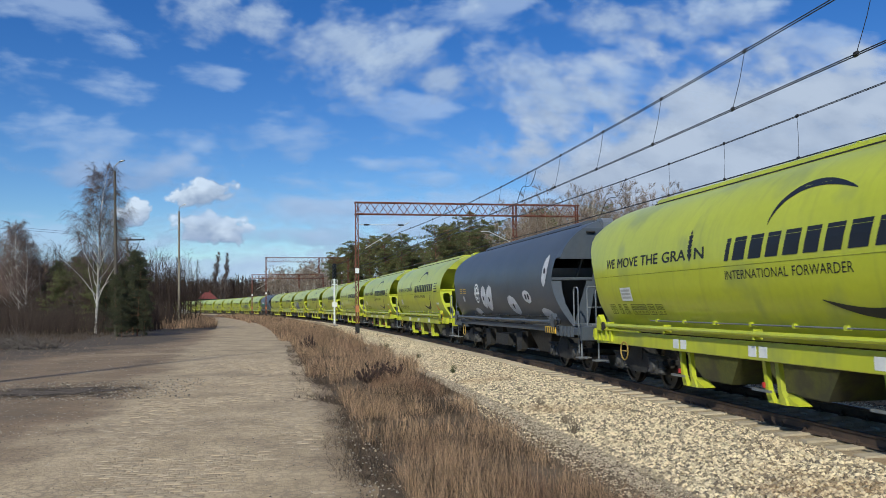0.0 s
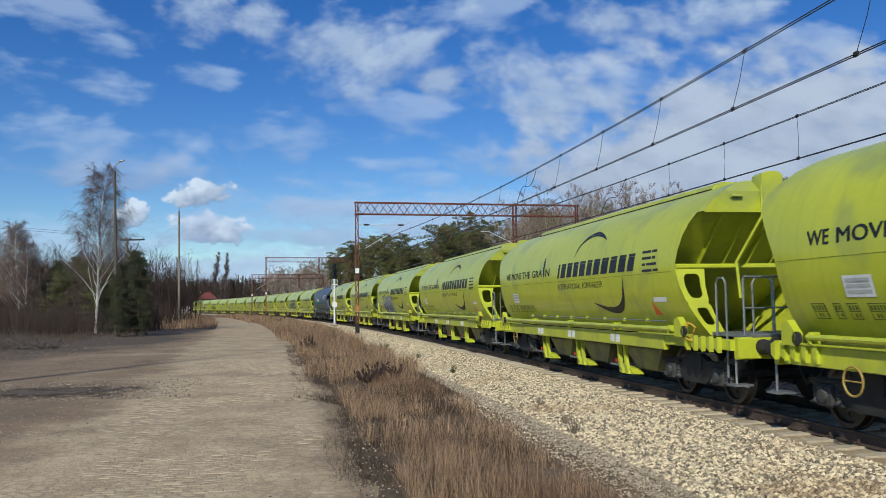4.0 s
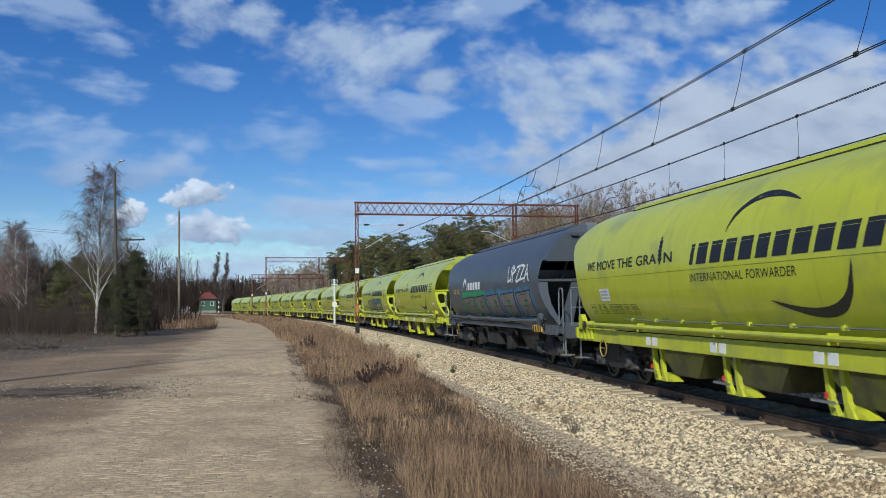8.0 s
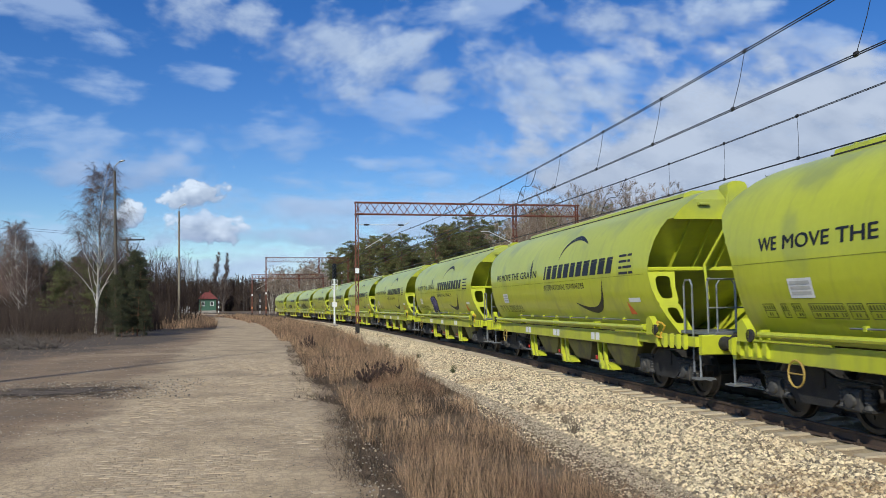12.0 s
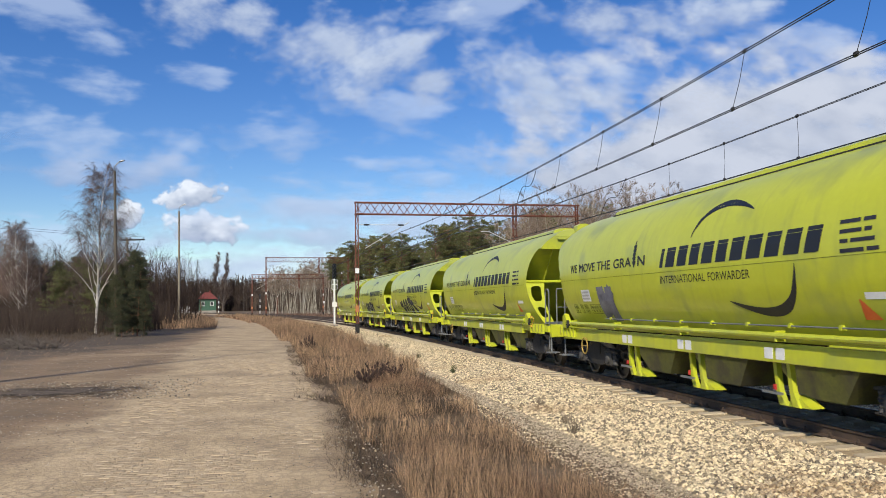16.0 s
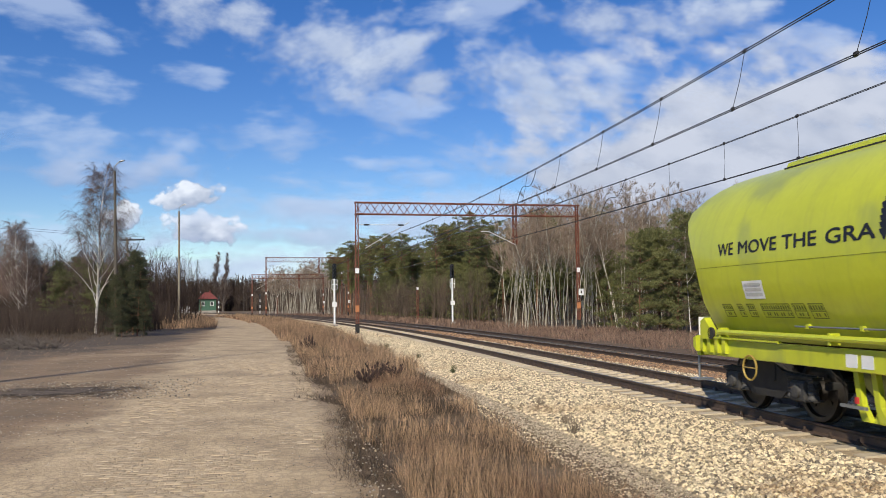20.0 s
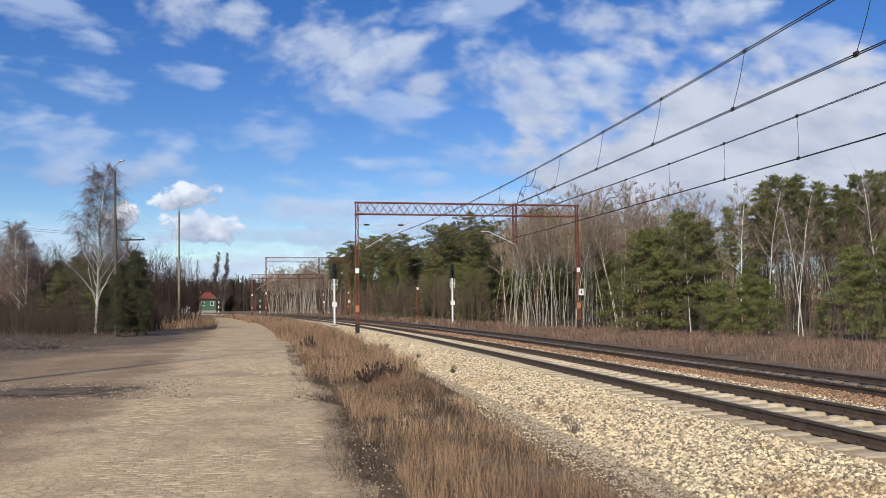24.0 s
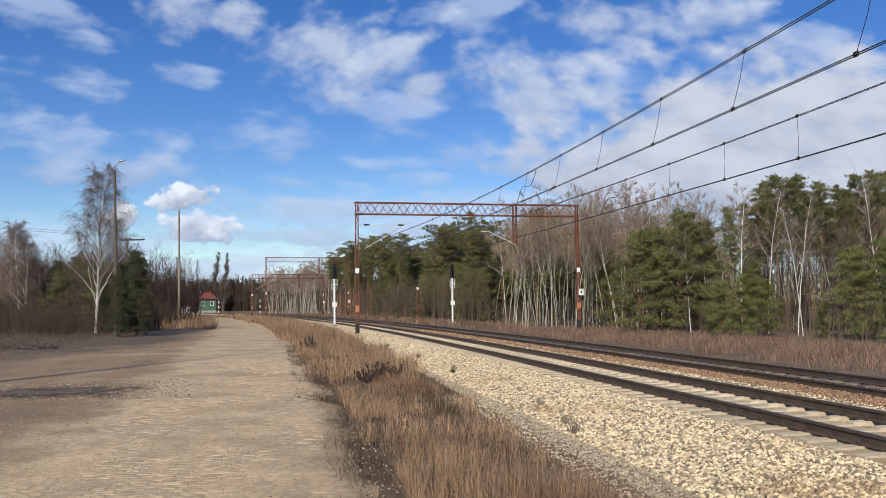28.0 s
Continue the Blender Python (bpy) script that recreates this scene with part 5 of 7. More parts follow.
# ---- line-side steelwork ----
def lattice(b, p, q, w, h, step, r=0.03, up=(0, 0, 1)):
    """A four-chord lattice girder from p to q."""
    p, q, up = Vector(p), Vector(q), Vector(up)
    d = (q - p).normalized()
    side = d.cross(up).normalized()
    up = side.cross(d)
    corner = [(side * sx * w / 2 + up * sy * h / 2) for sx, sy in ((-1, -1), (1, -1), (1, 1), (-1, 1))]
    for c in corner:
        b.tube([p + c, q + c], r, 4)
    n = max(2, round((q - p).length / step))
    for i in range(n):
        a, e = p + (q - p) * (i / n), p + (q - p) * ((i + 1) / n)
        for k in range(4):
            c0, c1 = corner[k], corner[(k + 1) % 4]
            if i % 2:
                c0, c1 = c1, c0
            b.tube([a + c0, e + c1], r * 0.6, 3, False)
    return b


def mast(height, name="mast"):
    """Two upright channels with lacing."""
    b = Build()
    for sx in (-1, 1):
        b.box(sx * 0.095 - 0.03, -0.08, 0, sx * 0.095 + 0.03, 0.08, height, 0.008)
    n = int(height / 0.45)
    for i in range(n):
        z0, z1 = 0.1 + i * 0.45, 0.1 + (i + 1) * 0.45
        for y in (-0.07, 0.07):
            b.tube([(-0.08, y, z0 if i % 2 else z1), (0.08, y, z1 if i % 2 else z0)], 0.02, 4, False)
    b.box(-0.3, -0.25, -0.3, 0.3, 0.25, 0.05, 0.02)
    return b.mesh(name, RUSTRED, False)


def gantry(s, left, right, top, hanger, label):
    """A portal over the tracks: two masts, a lattice beam, a drop post, bands and number boards."""
    root = empty("gantry", (*along(s, left), 0))
    root.rotation_euler = (0, 0, radians(heading(s) - 90))
    w = right - left
    m = mast(top)
    for x, lab in ((0, ""), (w, "")):
        part("mast", m, root, at=(x, 0, 0))
        part("orange_band", Build().box(-0.135, -0.1, 1.6, 0.135, 0.1, 2.05, 0.01).mesh("orange_band", FADED), root, "faded orange band", (x, 0, 0))
        part("foot_band", Build().box(-0.14, -0.105, 0.05, 0.14, 0.105, 0.75, 0.01).mesh("foot_band", GRIME), root, "black-painted mast foot", (x, 0, 0))
        part("white_board", Build().box(-0.14, -0.125, 4.35, 0.14, -0.1, 4.7, 0.01).mesh("white_board", WHITE), root, "small white plate", (x, 0, 0))
    part("beam", lattice(Build(), (-0.15, 0, top - 0.42), (w + 0.15, 0, top - 0.42), 0.5, 0.84, 0.6, 0.05).mesh("beam", RUSTRED), root, "rusty lattice cross beam")
    part("number_board", Build().box(w - 0.05, -0.2, 2.6, w + 0.35, -0.17, 3.1, 0.01).mesh("number_board", WHITE), root, "white board with a dark mark")
    part("board_mark", Build().box(w + 0.1, -0.207, 2.75, w + 0.2, -0.2, 2.95).mesh("board_mark", GRIME), root)
    for x in hanger:
        part("drop_post", lattice(Build(), (x, 0, top - 3.0), (x, 0, top + 0.1), 0.25, 0.25, 0.45, 0.03, (1, 0, 0)).mesh("drop_post", RUSTRED), root, "hanging lattice drop post")
        part("registration_arm", Build().tube([(x, 0, top - 3.0), (x - 2.0, 0.2, top - 2.0), (x - 2.6, 0.2, top - 2.0)], 0.03, 6).mesh("registration_arm", PALESTEEL), root, "pale wire registration arm")
    part("tie_arm", Build().tube([(0.1, 0, top - 1.6), (3.6, 0, top - 1.6)], 0.022, 5).tube([(0.6, 0, top - 3.3), (3.8, 0, top - 1.4)], 0.025, 5).mesh("tie_arm", PALESTEEL), root, "pale cantilever arm")
    for x in (0.7, 3.2):
        part("insulator", Build().disc((x, 0, top - 1.6), 0, [(-0.2 + 0.05 * k, 0.05 if k % 2 else 0.075) for k in range(9)], 10).mesh("insulator", GRIME), root)
    return tagged(root, label, "railway gantry", "catenary gantries")


gantry(54.4, -2.88, 14.0, 9.45, (11.9,), "rusty red steel portal over both tracks")
gantry(154.0, -2.7, 13.0, 11.3, (10.0,), "rusty red steel portal further up the line")
gantry(176.0, -2.8, 12.5, 8.9, (10.0,), "rusty red steel portal far up the line")


def line_post(s, l, h, label):
    root = empty("line_post", (*along(s, l), 0))
    root.rotation_euler = (0, 0, radians(heading(s) - 90))
    part("mast", mast(h), root)
    part("white_board", Build().box(-0.14, -0.12, h - 0.4, 0.14, -0.1, h - 0.1).mesh("white_board", WHITE), root, "small white plate")
    tagged(root, label, "post", "line-side posts")


line_post(101.0, 12.0, 4.4, "short rusty red line-side post")
line_post(160.0, 13.0, 8.8, "rusty red line-side mast")
line_post(228.0, 12.0, 5.0, "rusty red line-side post far off")
line_post(262.0, -4.0, 7.0, "rusty red line-side mast far off")


def signal(s, l, h, label):
    """A colour-light signal on a white post, seen from its front or back alike."""
    root = empty("railway_signal", (*along(s, l), -0.05))
    root.rotation_euler = (0, 0, radians(heading(s) - 90))
    part("post", Build().tube([(0, 0, 0), (0, 0, h - 1.05)], 0.10, 12).mesh("post", WHITE, True), root, "white painted post")
    part("foot", Build().box(-0.3, -0.3, 0, 0.3, 0.3, 0.25, 0.03).mesh("foot", OLDCONCRETE), root)
    part("cage", Build().tube([(-0.25, -0.1, h - 2.1), (-0.25, -0.1, h - 1.15), (0.25, -0.1, h - 1.15), (0.25, -0.1, h - 2.1), (-0.25, -0.1, h - 2.1)], 0.035, 6).mesh("cage", WHITE), root)
    part("cage_bar", Build().box(-0.27, -0.14, h - 1.65, 0.27, -0.06, h - 1.58).mesh("cage_bar", WHITE), root)
    part("number_plate", Build().box(-0.24, -0.14, 2.0, 0.24, -0.1, 2.45, 0.01).mesh("number_plate", WHITE), root, "white plate with a dark bar")
    head = part("head", Build().plate([(-0.13, h - 1.1), (0.13, h - 1.1), (0.19, h - 0.95), (0.20, h + 0.28), (0.12, h + 0.42), (-0.12, h + 0.42), (-0.20, h + 0.28), (-0.19, h - 0.95)], 1, -0.06, 0.06).mesh("head", BLACK), root, "black signal head with hooded lamps")
    for k in range(4):
        z = h - 0.85 + 0.34 * k
        part("hood", Build().tube([(0, -0.06, z + 0.02), (0, -0.36, z - 0.02)], [0.12, 0.12], 12, False).mesh("hood", BLACK), head)
        part("lens", Build().disc((0, -0.07, z), 1, [(0, 0.09), (-0.015, 0.07)], 14).mesh("lens", GLASSDARK), head)
    part("lamp_box", Build().box(-0.18, 0.06, h - 1.0, 0.18, 0.24, h + 0.2, 0.03).mesh("lamp_box", GRIME), root)
    tagged(root, label, "railway signal", "railway signals")


signal(76.6, -2.12, 5.8, "black-headed colour-light signal on a white post")
signal(79.8, 10.7, 5.9, "black-headed colour-light signal on a white post")


def striped_post(x, y, h, label):
    root = empty("striped_post", (x, y, 0))
    for k in range(6):
        part("stripe", Build().disc((0, 0, h * k / 6), 2, [(0, 0.13), (h / 6, 0.13)], 10).mesh("stripe", BLACK if k % 2 else WHITE), root)
    part("lamp_head", Build().box(-0.25, -0.2, h, 0.25, 0.2, h + 0.8, 0.04).mesh("lamp_head", BLACK), root)
    tagged(root, label, "signal post", "crossing posts")


striped_post(-77, 281, 5.0, "black and white striped post beside the crossing")
striped_post(-54.6, 244, 5.0, "black and white striped post beside the tracks")


# ---- overhead wires ----
def catenary(l, low, high, name, label):
    """Messenger and contact wires with droppers between supports."""
    root = empty(name)
    span = [(-82.0, -14.0), (-14.0, 54.4), (54.4, 154.0), (154.0, 205.0)]
    for wire, z0, sag in (("messenger_wire", high, 0.5), ("contact_wire", low, 0.05)):
        b = Build()
        for a, e in span:
            for d in (-0.035, 0.035):
                b.tube([(*along(a + (e - a) * k / 24, l + d + (0.15 if wire == "contact_wire" else 0) * math.cos(k * math.pi / 24)), z0 - 4 * sag * (k / 24) * (1 - k / 24)) for k in range(25)], 0.011, 4, False)
        part(wire, b.mesh(wire, COPPER), root)
    a, e = span[1]
    for k in range(15):
        s = (2.9 if l == 0 else 3.6) + 3.58 * k
        u, slip = (s - a) / (e - a), 0.62 if l == 0 else 0.08
        z1, z0 = high - 2.0 * u * (1 - u), low - 0.2 * u * (1 - u)
        low_end, top_end = Vector((*along(s, l + 0.15 * math.cos(u * math.pi)), z0)), Vector((*along(s - slip, l), z1))
        part("dropper", Build().tube([low_end, low_end.lerp(top_end, 0.5) + Vector((0.02, 0, 0)), top_end], 0.006, 4, False).mesh("dropper", COPPER), root)
        for q in (low_end, top_end):
            part("clamp", Build().box(q.x - 0.022, q.y - 0.05, q.z - 0.03, q.x + 0.022, q.y + 0.05, q.z + 0.05, 0.008).mesh("clamp", GRIME), root)
    s = 23.6 if l == 0 else 26.0
    pts = [(*along(s - 0.9 + 2.4 * k / 12, l), high - 0.5 - (high - 0.5 - low) * (k / 12) - 0.22 * math.sin(k * math.pi / 6)) for k in range(13)]
    part("jumper_loop", Build().tube(pts, 0.011, 5, False).mesh("jumper_loop", COPPER), root)
    tagged(root, label, "overhead wires", kind="structure")


catenary(0.0, RAIL + 5.60, RAIL + 6.98, "catenary_near", "dark twin overhead wires with droppers")
catenary(TRACK_GAP, RAIL + 5.48, RAIL + 7.0, "catenary_far", "dark twin overhead wires with droppers")


# ---- poles on the yard side ----
def street_lamp(x, y, h, lean, arm, material, label):
    root = empty("street_lamp", (x, y, -0.1))
    n = 8
    part("pole", Build().tube([(lean * k / n, 0, h * k / n) for k in range(n + 1)], [0.16 - 0.07 * k / n for k in range(n + 1)], 12).mesh("pole", material, True), root)
    part("bracket", Build().tube([(lean, 0, h - 0.4), (lean - 0.02, 0, h + 0.25), (lean + 0.12, 0, h + 0.5), (lean + arm, 0, h + 0.75)], 0.035, 6).mesh("bracket", GALV, True), root)
    part("lamp_head", Build().tube([(lean + arm - 0.15, 0, h + 0.71), (lean + arm + 0.1, 0, h + 0.77), (lean + arm + 0.32, 0, h + 0.82)], [0.03, 0.08, 0.05], 8).mesh("lamp_head", GALV, True), root)
    tagged(root, label, "street lamp", "street lamps")


street_lamp(-25.25, 63.4, 12.9, -0.3, 0.45, surface("dark_pole", (0.05, 0.042, 0.034), (0.13, 0.11, 0.085), 0.9, scale=2, fine=30, bump=0.3, stretch=(3, 3, 0.4)), "tall dark pole with a curved lamp bracket")
street_lamp(-13.4, 22.4, 12.6, 0.0, 0.5, WOODPOLE, "tall pale pole with a curved lamp bracket")
street_lamp(-32.2, 99.9, 14.0, -0.1, 0.5, WOODPOLE, "tall pale pole with a curved lamp bracket")


def power_pole():
    root = empty("power_pole", (-36.5, 97.0, -0.1))
    part("pole", Build().tube([(0, 0, 0), (-0.6, 0, 5), (-1.05, 0, 10.6)], [0.17, 0.14, 0.11], 10).mesh("pole", WOODPOLE, True), root, "leaning weathered wooden pole")
    part("cross_arm", Build().box(-1.9, -0.06, 10.2, 1.1, 0.06, 10.36, 0.02).mesh("cross_arm", GRIME), root)
    for x in (-1.75, -0.6, 0.9):
        part("insulator", Build().disc((x, 0, 10.36), 2, [(0, 0.03), (0.08, 0.07), (0.2, 0.05), (0.25, 0.02)], 8).mesh("insulator", GRIME), root)
    part("stay", Build().tube([(-1.0, 0, 9.9), (-0.2, 0, 6.4)], 0.03, 5).tube([(0.5, 0, 10.2), (-0.2, 0, 8.2)], 0.03, 5).mesh("stay", GRIME), root)
    tagged(root, "leaning wooden power pole with a cross arm", "power pole")
    w = empty("power_line")
    for d in (-1.75, 0.9):
        part("wire", Build().tube([(-36.5 + d - 45 * k / 20, 97.0 - 32 * k / 20, 10.5 + 4.2 * k / 20 - 2.4 * (k / 20) * (1 - k / 20)) for k in range(21)], 0.018, 4, False).mesh("wire", COPPER), w)
    tagged(w, "sagging black power wires", "power line")


power_pole()


# ---- crossing hut ----
def hut(x, y):
    root = empty("signal_hut", (x, y, 0))
    root.rotation_euler = (0, 0, radians(16))
    part("wall", Build().box(-3.0, -2.6, 0, 3.0, 2.6, 5.1, 0.05).mesh("wall", WALLGREEN), root, "green rendered walls")
    part("base_course", Build().box(-3.08, -2.68, 0, 3.08, 2.68, 0.9, 0.03).mesh("base_course", OLDCONCRETE), root)
    b = Build()
    b.add([(-3.6, -3.2, 5.05), (3.6, -3.2, 5.05), (3.6, 3.2, 5.05), (-3.6, 3.2, 5.05), (-1.0, 0, 7.5), (1.0, 0, 7.5)], [(0, 1, 5, 4), (1, 2, 5), (2, 3, 4, 5), (3, 0, 4), (3, 2, 1, 0)])
    roof = part("roof", b.mesh("roof", ROOFRED), root, "hipped red tile roof")
    part("chimney", Build().box(0.4, -0.3, 7.0, 1.0, 0.3, 8.2, 0.03).mesh("chimney", ROOFRED), roof)
    for xx in (-1.5, 1.5):
        w = part("window", Build().box(xx - 0.6, -2.72, 2.6, xx + 0.6, -2.6, 4.1, 0.02).mesh("window", WHITE), root, "white-framed window")
        part("pane", Build().box(xx - 0.48, -2.74, 2.72, xx + 0.48, -2.725, 3.98).mesh("pane", GLASSDARK), w)
    tagged(root, "small green crossing keeper's hut with a red roof", "hut")
    for k, d in enumerate((-7.5, -6.2, -5.2)):
        c = empty("white_cabinet", (x + d, y - 6, 0))
        part("body", Build().box(-0.4, -0.4, 0, 0.4, 0.4, 2.4 - 0.5 * (k % 2), 0.03).mesh("body", WHITE), c)
        part("lid", Build().box(-0.45, -0.45, 2.4 - 0.5 * (k % 2), 0.45, 0.45, 2.5 - 0.5 * (k % 2), 0.02).mesh("lid", GALV), c)
        tagged(c, "white line-side equipment cabinet", "cabinet", "line-side cabinets")
    for k in range(2):
        f = empty("barrier", (x - 9 + 3.2 * k, y - 9, 0))
        for j in range(3):
            part("rail_bar", Build().tube([(-1.5, 0, 0.4 + 0.4 * j), (1.5, 0, 0.4 + 0.4 * j)], 0.05, 6).mesh("rail_bar", WHITE), f)
        for xx in (-1.5, 1.5):
            part("post", Build().tube([(xx, 0, 0), (xx, 0, 1.3)], 0.06, 6).mesh("post", WHITE), f)
        tagged(f, "white tubular barrier beside the hut", "barrier", "barriers")


hut(-86.3, 300.0)


# ---- trees ----
def limb(b, p, d, length, r, bend, rs, n=5, sides=5, droop=0.0):
    """One tapering branch; returns its points and directions."""
    pts, dirs = [Vector(p)], [Vector(d).normalized()]
    for i in range(n):
        d2 = (dirs[-1] + Vector((rs.uniform(-1, 1), rs.uniform(-1, 1), rs.uniform(-0.6, 0.8) - droop * (i + 1) / n)) * bend).normalized()
        dirs.append(d2)
        pts.append(pts[-1] + d2 * length / n)
    b.tube(pts, [max(r * (1 - 0.8 * i / n), 0.004) for i in range(n + 1)], sides, False)
    return pts, dirs


def bare_tree(name, h, seed, bark, twig, start=0.35, spread=0.8, limbs=13, subs=6, twigs=5, droop=0.0, rise=0.55, twig_r=0.012, thick=0.012, curl=0.06):
    """Trunk with limbs, and a crown of fine twigs."""
    rs = random.Random(seed)
    root = empty(name)
    t, c = Build(), Build()
    pts, dirs = limb(t, (0, 0, -0.1), (rs.uniform(-0.08, 0.08), rs.uniform(-0.08, 0.08), 1), h, h * thick, curl, rs, 9, 7)
    for k in range(limbs):
        u = start + (0.97 - start) * (k + rs.random()) / limbs
        i = min(8, int(u * 9))
        p = pts[i].lerp(pts[i + 1], u * 9 - i)
        a = k * 2.4 + rs.uniform(-0.5, 0.5)
        l = h * spread * 0.42 * (1.08 - u) ** 0.6 * rs.uniform(0.7, 1.2)
        lp, ld = limb(t, p, (math.cos(a), math.sin(a), rise + 0.5 * u), l, h * thick * 0.45 * (1.15 - u), 0.16, rs, 5, 4)
        for j in range(subs):
            v = 0.3 + 0.7 * (j + rs.random()) / subs
            i2 = min(4, int(v * 5))
            q = lp[i2].lerp(lp[i2 + 1], v * 5 - i2)
            d = (ld[i2] + Vector((rs.uniform(-1, 1), rs.uniform(-1, 1), rs.uniform(-0.5, 0.9))) * 0.75).normalized()
            sp, sd = limb(c, q, d, l * rs.uniform(0.35, 0.6), twig_r * 1.6, 0.2, rs, 4, 3, droop)
            for _ in range(twigs):
                w = rs.uniform(0.25, 1.0)
                i3 = min(3, int(w * 4))
                e = sp[i3].lerp(sp[i3 + 1], w * 4 - i3)
                d = (sd[i3] + Vector((rs.uniform(-1, 1), rs.uniform(-1, 1), rs.uniform(-0.6, 0.6) - droop)) * 0.8).normalized()
                limb(c, e, d, l * rs.uniform(0.16, 0.42), twig_r, 0.25, rs, 3, 3, droop * 1.6)
    part("trunk", t.mesh("trunk", bark, True), root)
    part("crown", c.mesh("crown", twig, False), root)
    return root


def pine_tree(name, h, seed, start=0.45, spread=0.22, tufts=1500, needle=0.19, rows=15, cone=False, pads=3, pad=0.20, girth=0.010, inner=0.35, needles=None):
    """A pine: bare trunk, limbs and needle tufts in layered clumps."""
    rs = random.Random(seed)
    g = np.random.default_rng(seed)
    root = empty(name)
    t = Build()
    pts, dirs = limb(t, (0, 0, -0.1), (rs.uniform(-0.04, 0.04), rs.uniform(-0.04, 0.04), 1), h, h * girth, 0.03, rs, 8, 7)
    centres = []
    n = int(rows * 3.2)
    for k in range(n):
        u = start + (0.99 - start) * (k / n) ** 0.9
        i = min(7, int(u * 8))
        p = pts[i].lerp(pts[i + 1], u * 8 - i)
        a = k * 2.4 + rs.uniform(-0.6, 0.6)
        shape = math.sin(math.pi * min(1.0, 0.22 + 0.85 * (1 - (u - start) / (1 - start)))) ** 0.7
        if cone:
            shape = (1.05 - (u - start) / (1 - start)) ** 0.55
        l = h * spread * shape * rs.uniform(0.45, 1.3)
        lp, ld = limb(t, p, (math.cos(a), math.sin(a), rs.uniform(-0.05, 0.55)), l, h * 0.0035, 0.12, rs, 4, 4)
        for _ in range(pads):
            v = rs.uniform(inner, 1.03) ** 0.8
            i2 = min(3, int(v * 4))
            q = lp[i2].lerp(lp[i2 + 1], min(1.0, v * 4 - i2))
            q = q + Vector((rs.gauss(0, 0.13), rs.gauss(0, 0.13), 0.05)) * l ** 0.5
            w = pad * rs.uniform(0.6, 1.25)
            for _ in range(max(3, tufts // (n * pads))):
                centres.append((q.x + rs.gauss(0, w), q.y + rs.gauss(0, w), q.z + rs.gauss(0.0, w * 0.42)))
    part("trunk", t.mesh("trunk", PINEBARK, True), root)
    c = np.array(centres)
    m = 14
    d = g.normal(size=(len(c), m, 3)) + np.array([0, 0, 0.55])
    d /= np.linalg.norm(d, axis=2, keepdims=True)
    o = np.cross(d, g.normal(size=d.shape))
    o /= np.linalg.norm(o, axis=2, keepdims=True)
    ln = needle * g.uniform(0.6, 1.25, (len(c), m, 1))
    base = c[:, None, :] + d * 0.03
    tri = np.stack([base + o * 0.015, base - o * 0.015, base + d * ln], 2).reshape(-1, 3)
    part("crown", raw_mesh("crown", tri, np.arange(len(tri)).reshape(-1, 3), needles or NEEDLE), root)
    return root


def grove(protos, spots, label, category, group, seed):
    """Copies of tree kinds at (x, y, scale); the first uses of each kind are the models themselves."""
    rs = random.Random(seed)
    used = set()
    for k, (x, y, sc) in enumerate(spots):
        p = protos[(k * 7 + seed) % len(protos)] if len(protos) > 1 else protos[0]
        sc3 = (sc * rs.uniform(0.92, 1.1), sc * rs.uniform(0.92, 1.1), sc)
        m = pose(x, y, -0.05, rs.uniform(-2, 2), rs.uniform(-2, 2), rs.uniform(0, 360))
        if p.name in used or p.get("placed"):
            ob = copy_thing(p, m)
        else:
            ob = p
            ob["placed"] = 1
            ob.matrix_basis = m
        ob.scale = sc3
        tagged(ob, label, category, group)
        used.add(p.name)


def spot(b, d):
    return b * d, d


birches = [bare_tree("birch_tree", 12, 11 + k, BIRCHBARK, BIRCHTWIG, 0.16, 0.84, 36, 11, 13, 1.1, 1.15, 0.0085, 0.009) for k in range(3)]
aspens = [bare_tree("aspen_tree", 12, 31 + k, ASPENBARK, PALETWIG, 0.45, 0.52, 15, 8, 9, 0.0, 0.75, 0.006, 0.0038, 0.075) for k in range(5)]
scrubs = [bare_tree("bare_shrub", 4, 51 + k, BARK, TWIG, 0.05, 1.1, 16, 7, 7, 0.0, 0.8, 0.009, 0.007, 0.12) for k in range(3)]
broads = [bare_tree("bare_tree", 12, 71 + k, BARK, TWIG, 0.2, 0.85, 16, 8, 7, 0.1, 0.7, 0.018) for k in range(3)]
pines = [pine_tree("pine_tree", 13, 91 + k, 0.36 + 0.06 * k, 0.165, 1700, 0.19, 17) for k in range(4)]
talls = [pine_tree("tall_pine", 13, 191 + k, 0.52, 0.115, 1300, 0.18, 13, True, 3, 0.20, 0.0062) for k in range(3)]
youngs = [pine_tree("young_pine", 6, 121 + k, 0.02, 0.36, 2300, 0.15, 22, True, 5, 0.17, 0.010, 0.12) for k in range(3)]
# Dark conifer needles, with shade put into the colour.
SHADEDNEEDLE = surface("dark_spruce_needles", (0.020, 0.024, 0.010), (0.085, 0.088, 0.034), 0.75, scale=0.7, fine=7, bump=0.0, islands=0.35, objects=0.25)
spruces = [pine_tree("dark_spruce", 6, 221 + k, 0.05, 0.21, 1300, 0.15, 17, True, 3, 0.16, 0.010, 0.12, SHADEDNEEDLE) for k in range(2)]
# Green bush needles, brightened: sunlight on them is put into the colour.
BUSHNEEDLE = surface("fresh_green_needles", (0.048, 0.058, 0.015), (0.200, 0.212, 0.058), 0.7, scale=0.7, fine=7, bump=0.0, islands=0.35, objects=0.15)
bushes = [pine_tree("bushy_conifer", 6, 241 + k, 0.02, 0.42, 2600, 0.15, 22, True, 5, 0.18, 0.010, 0.12, BUSHNEEDLE) for k in range(2)]
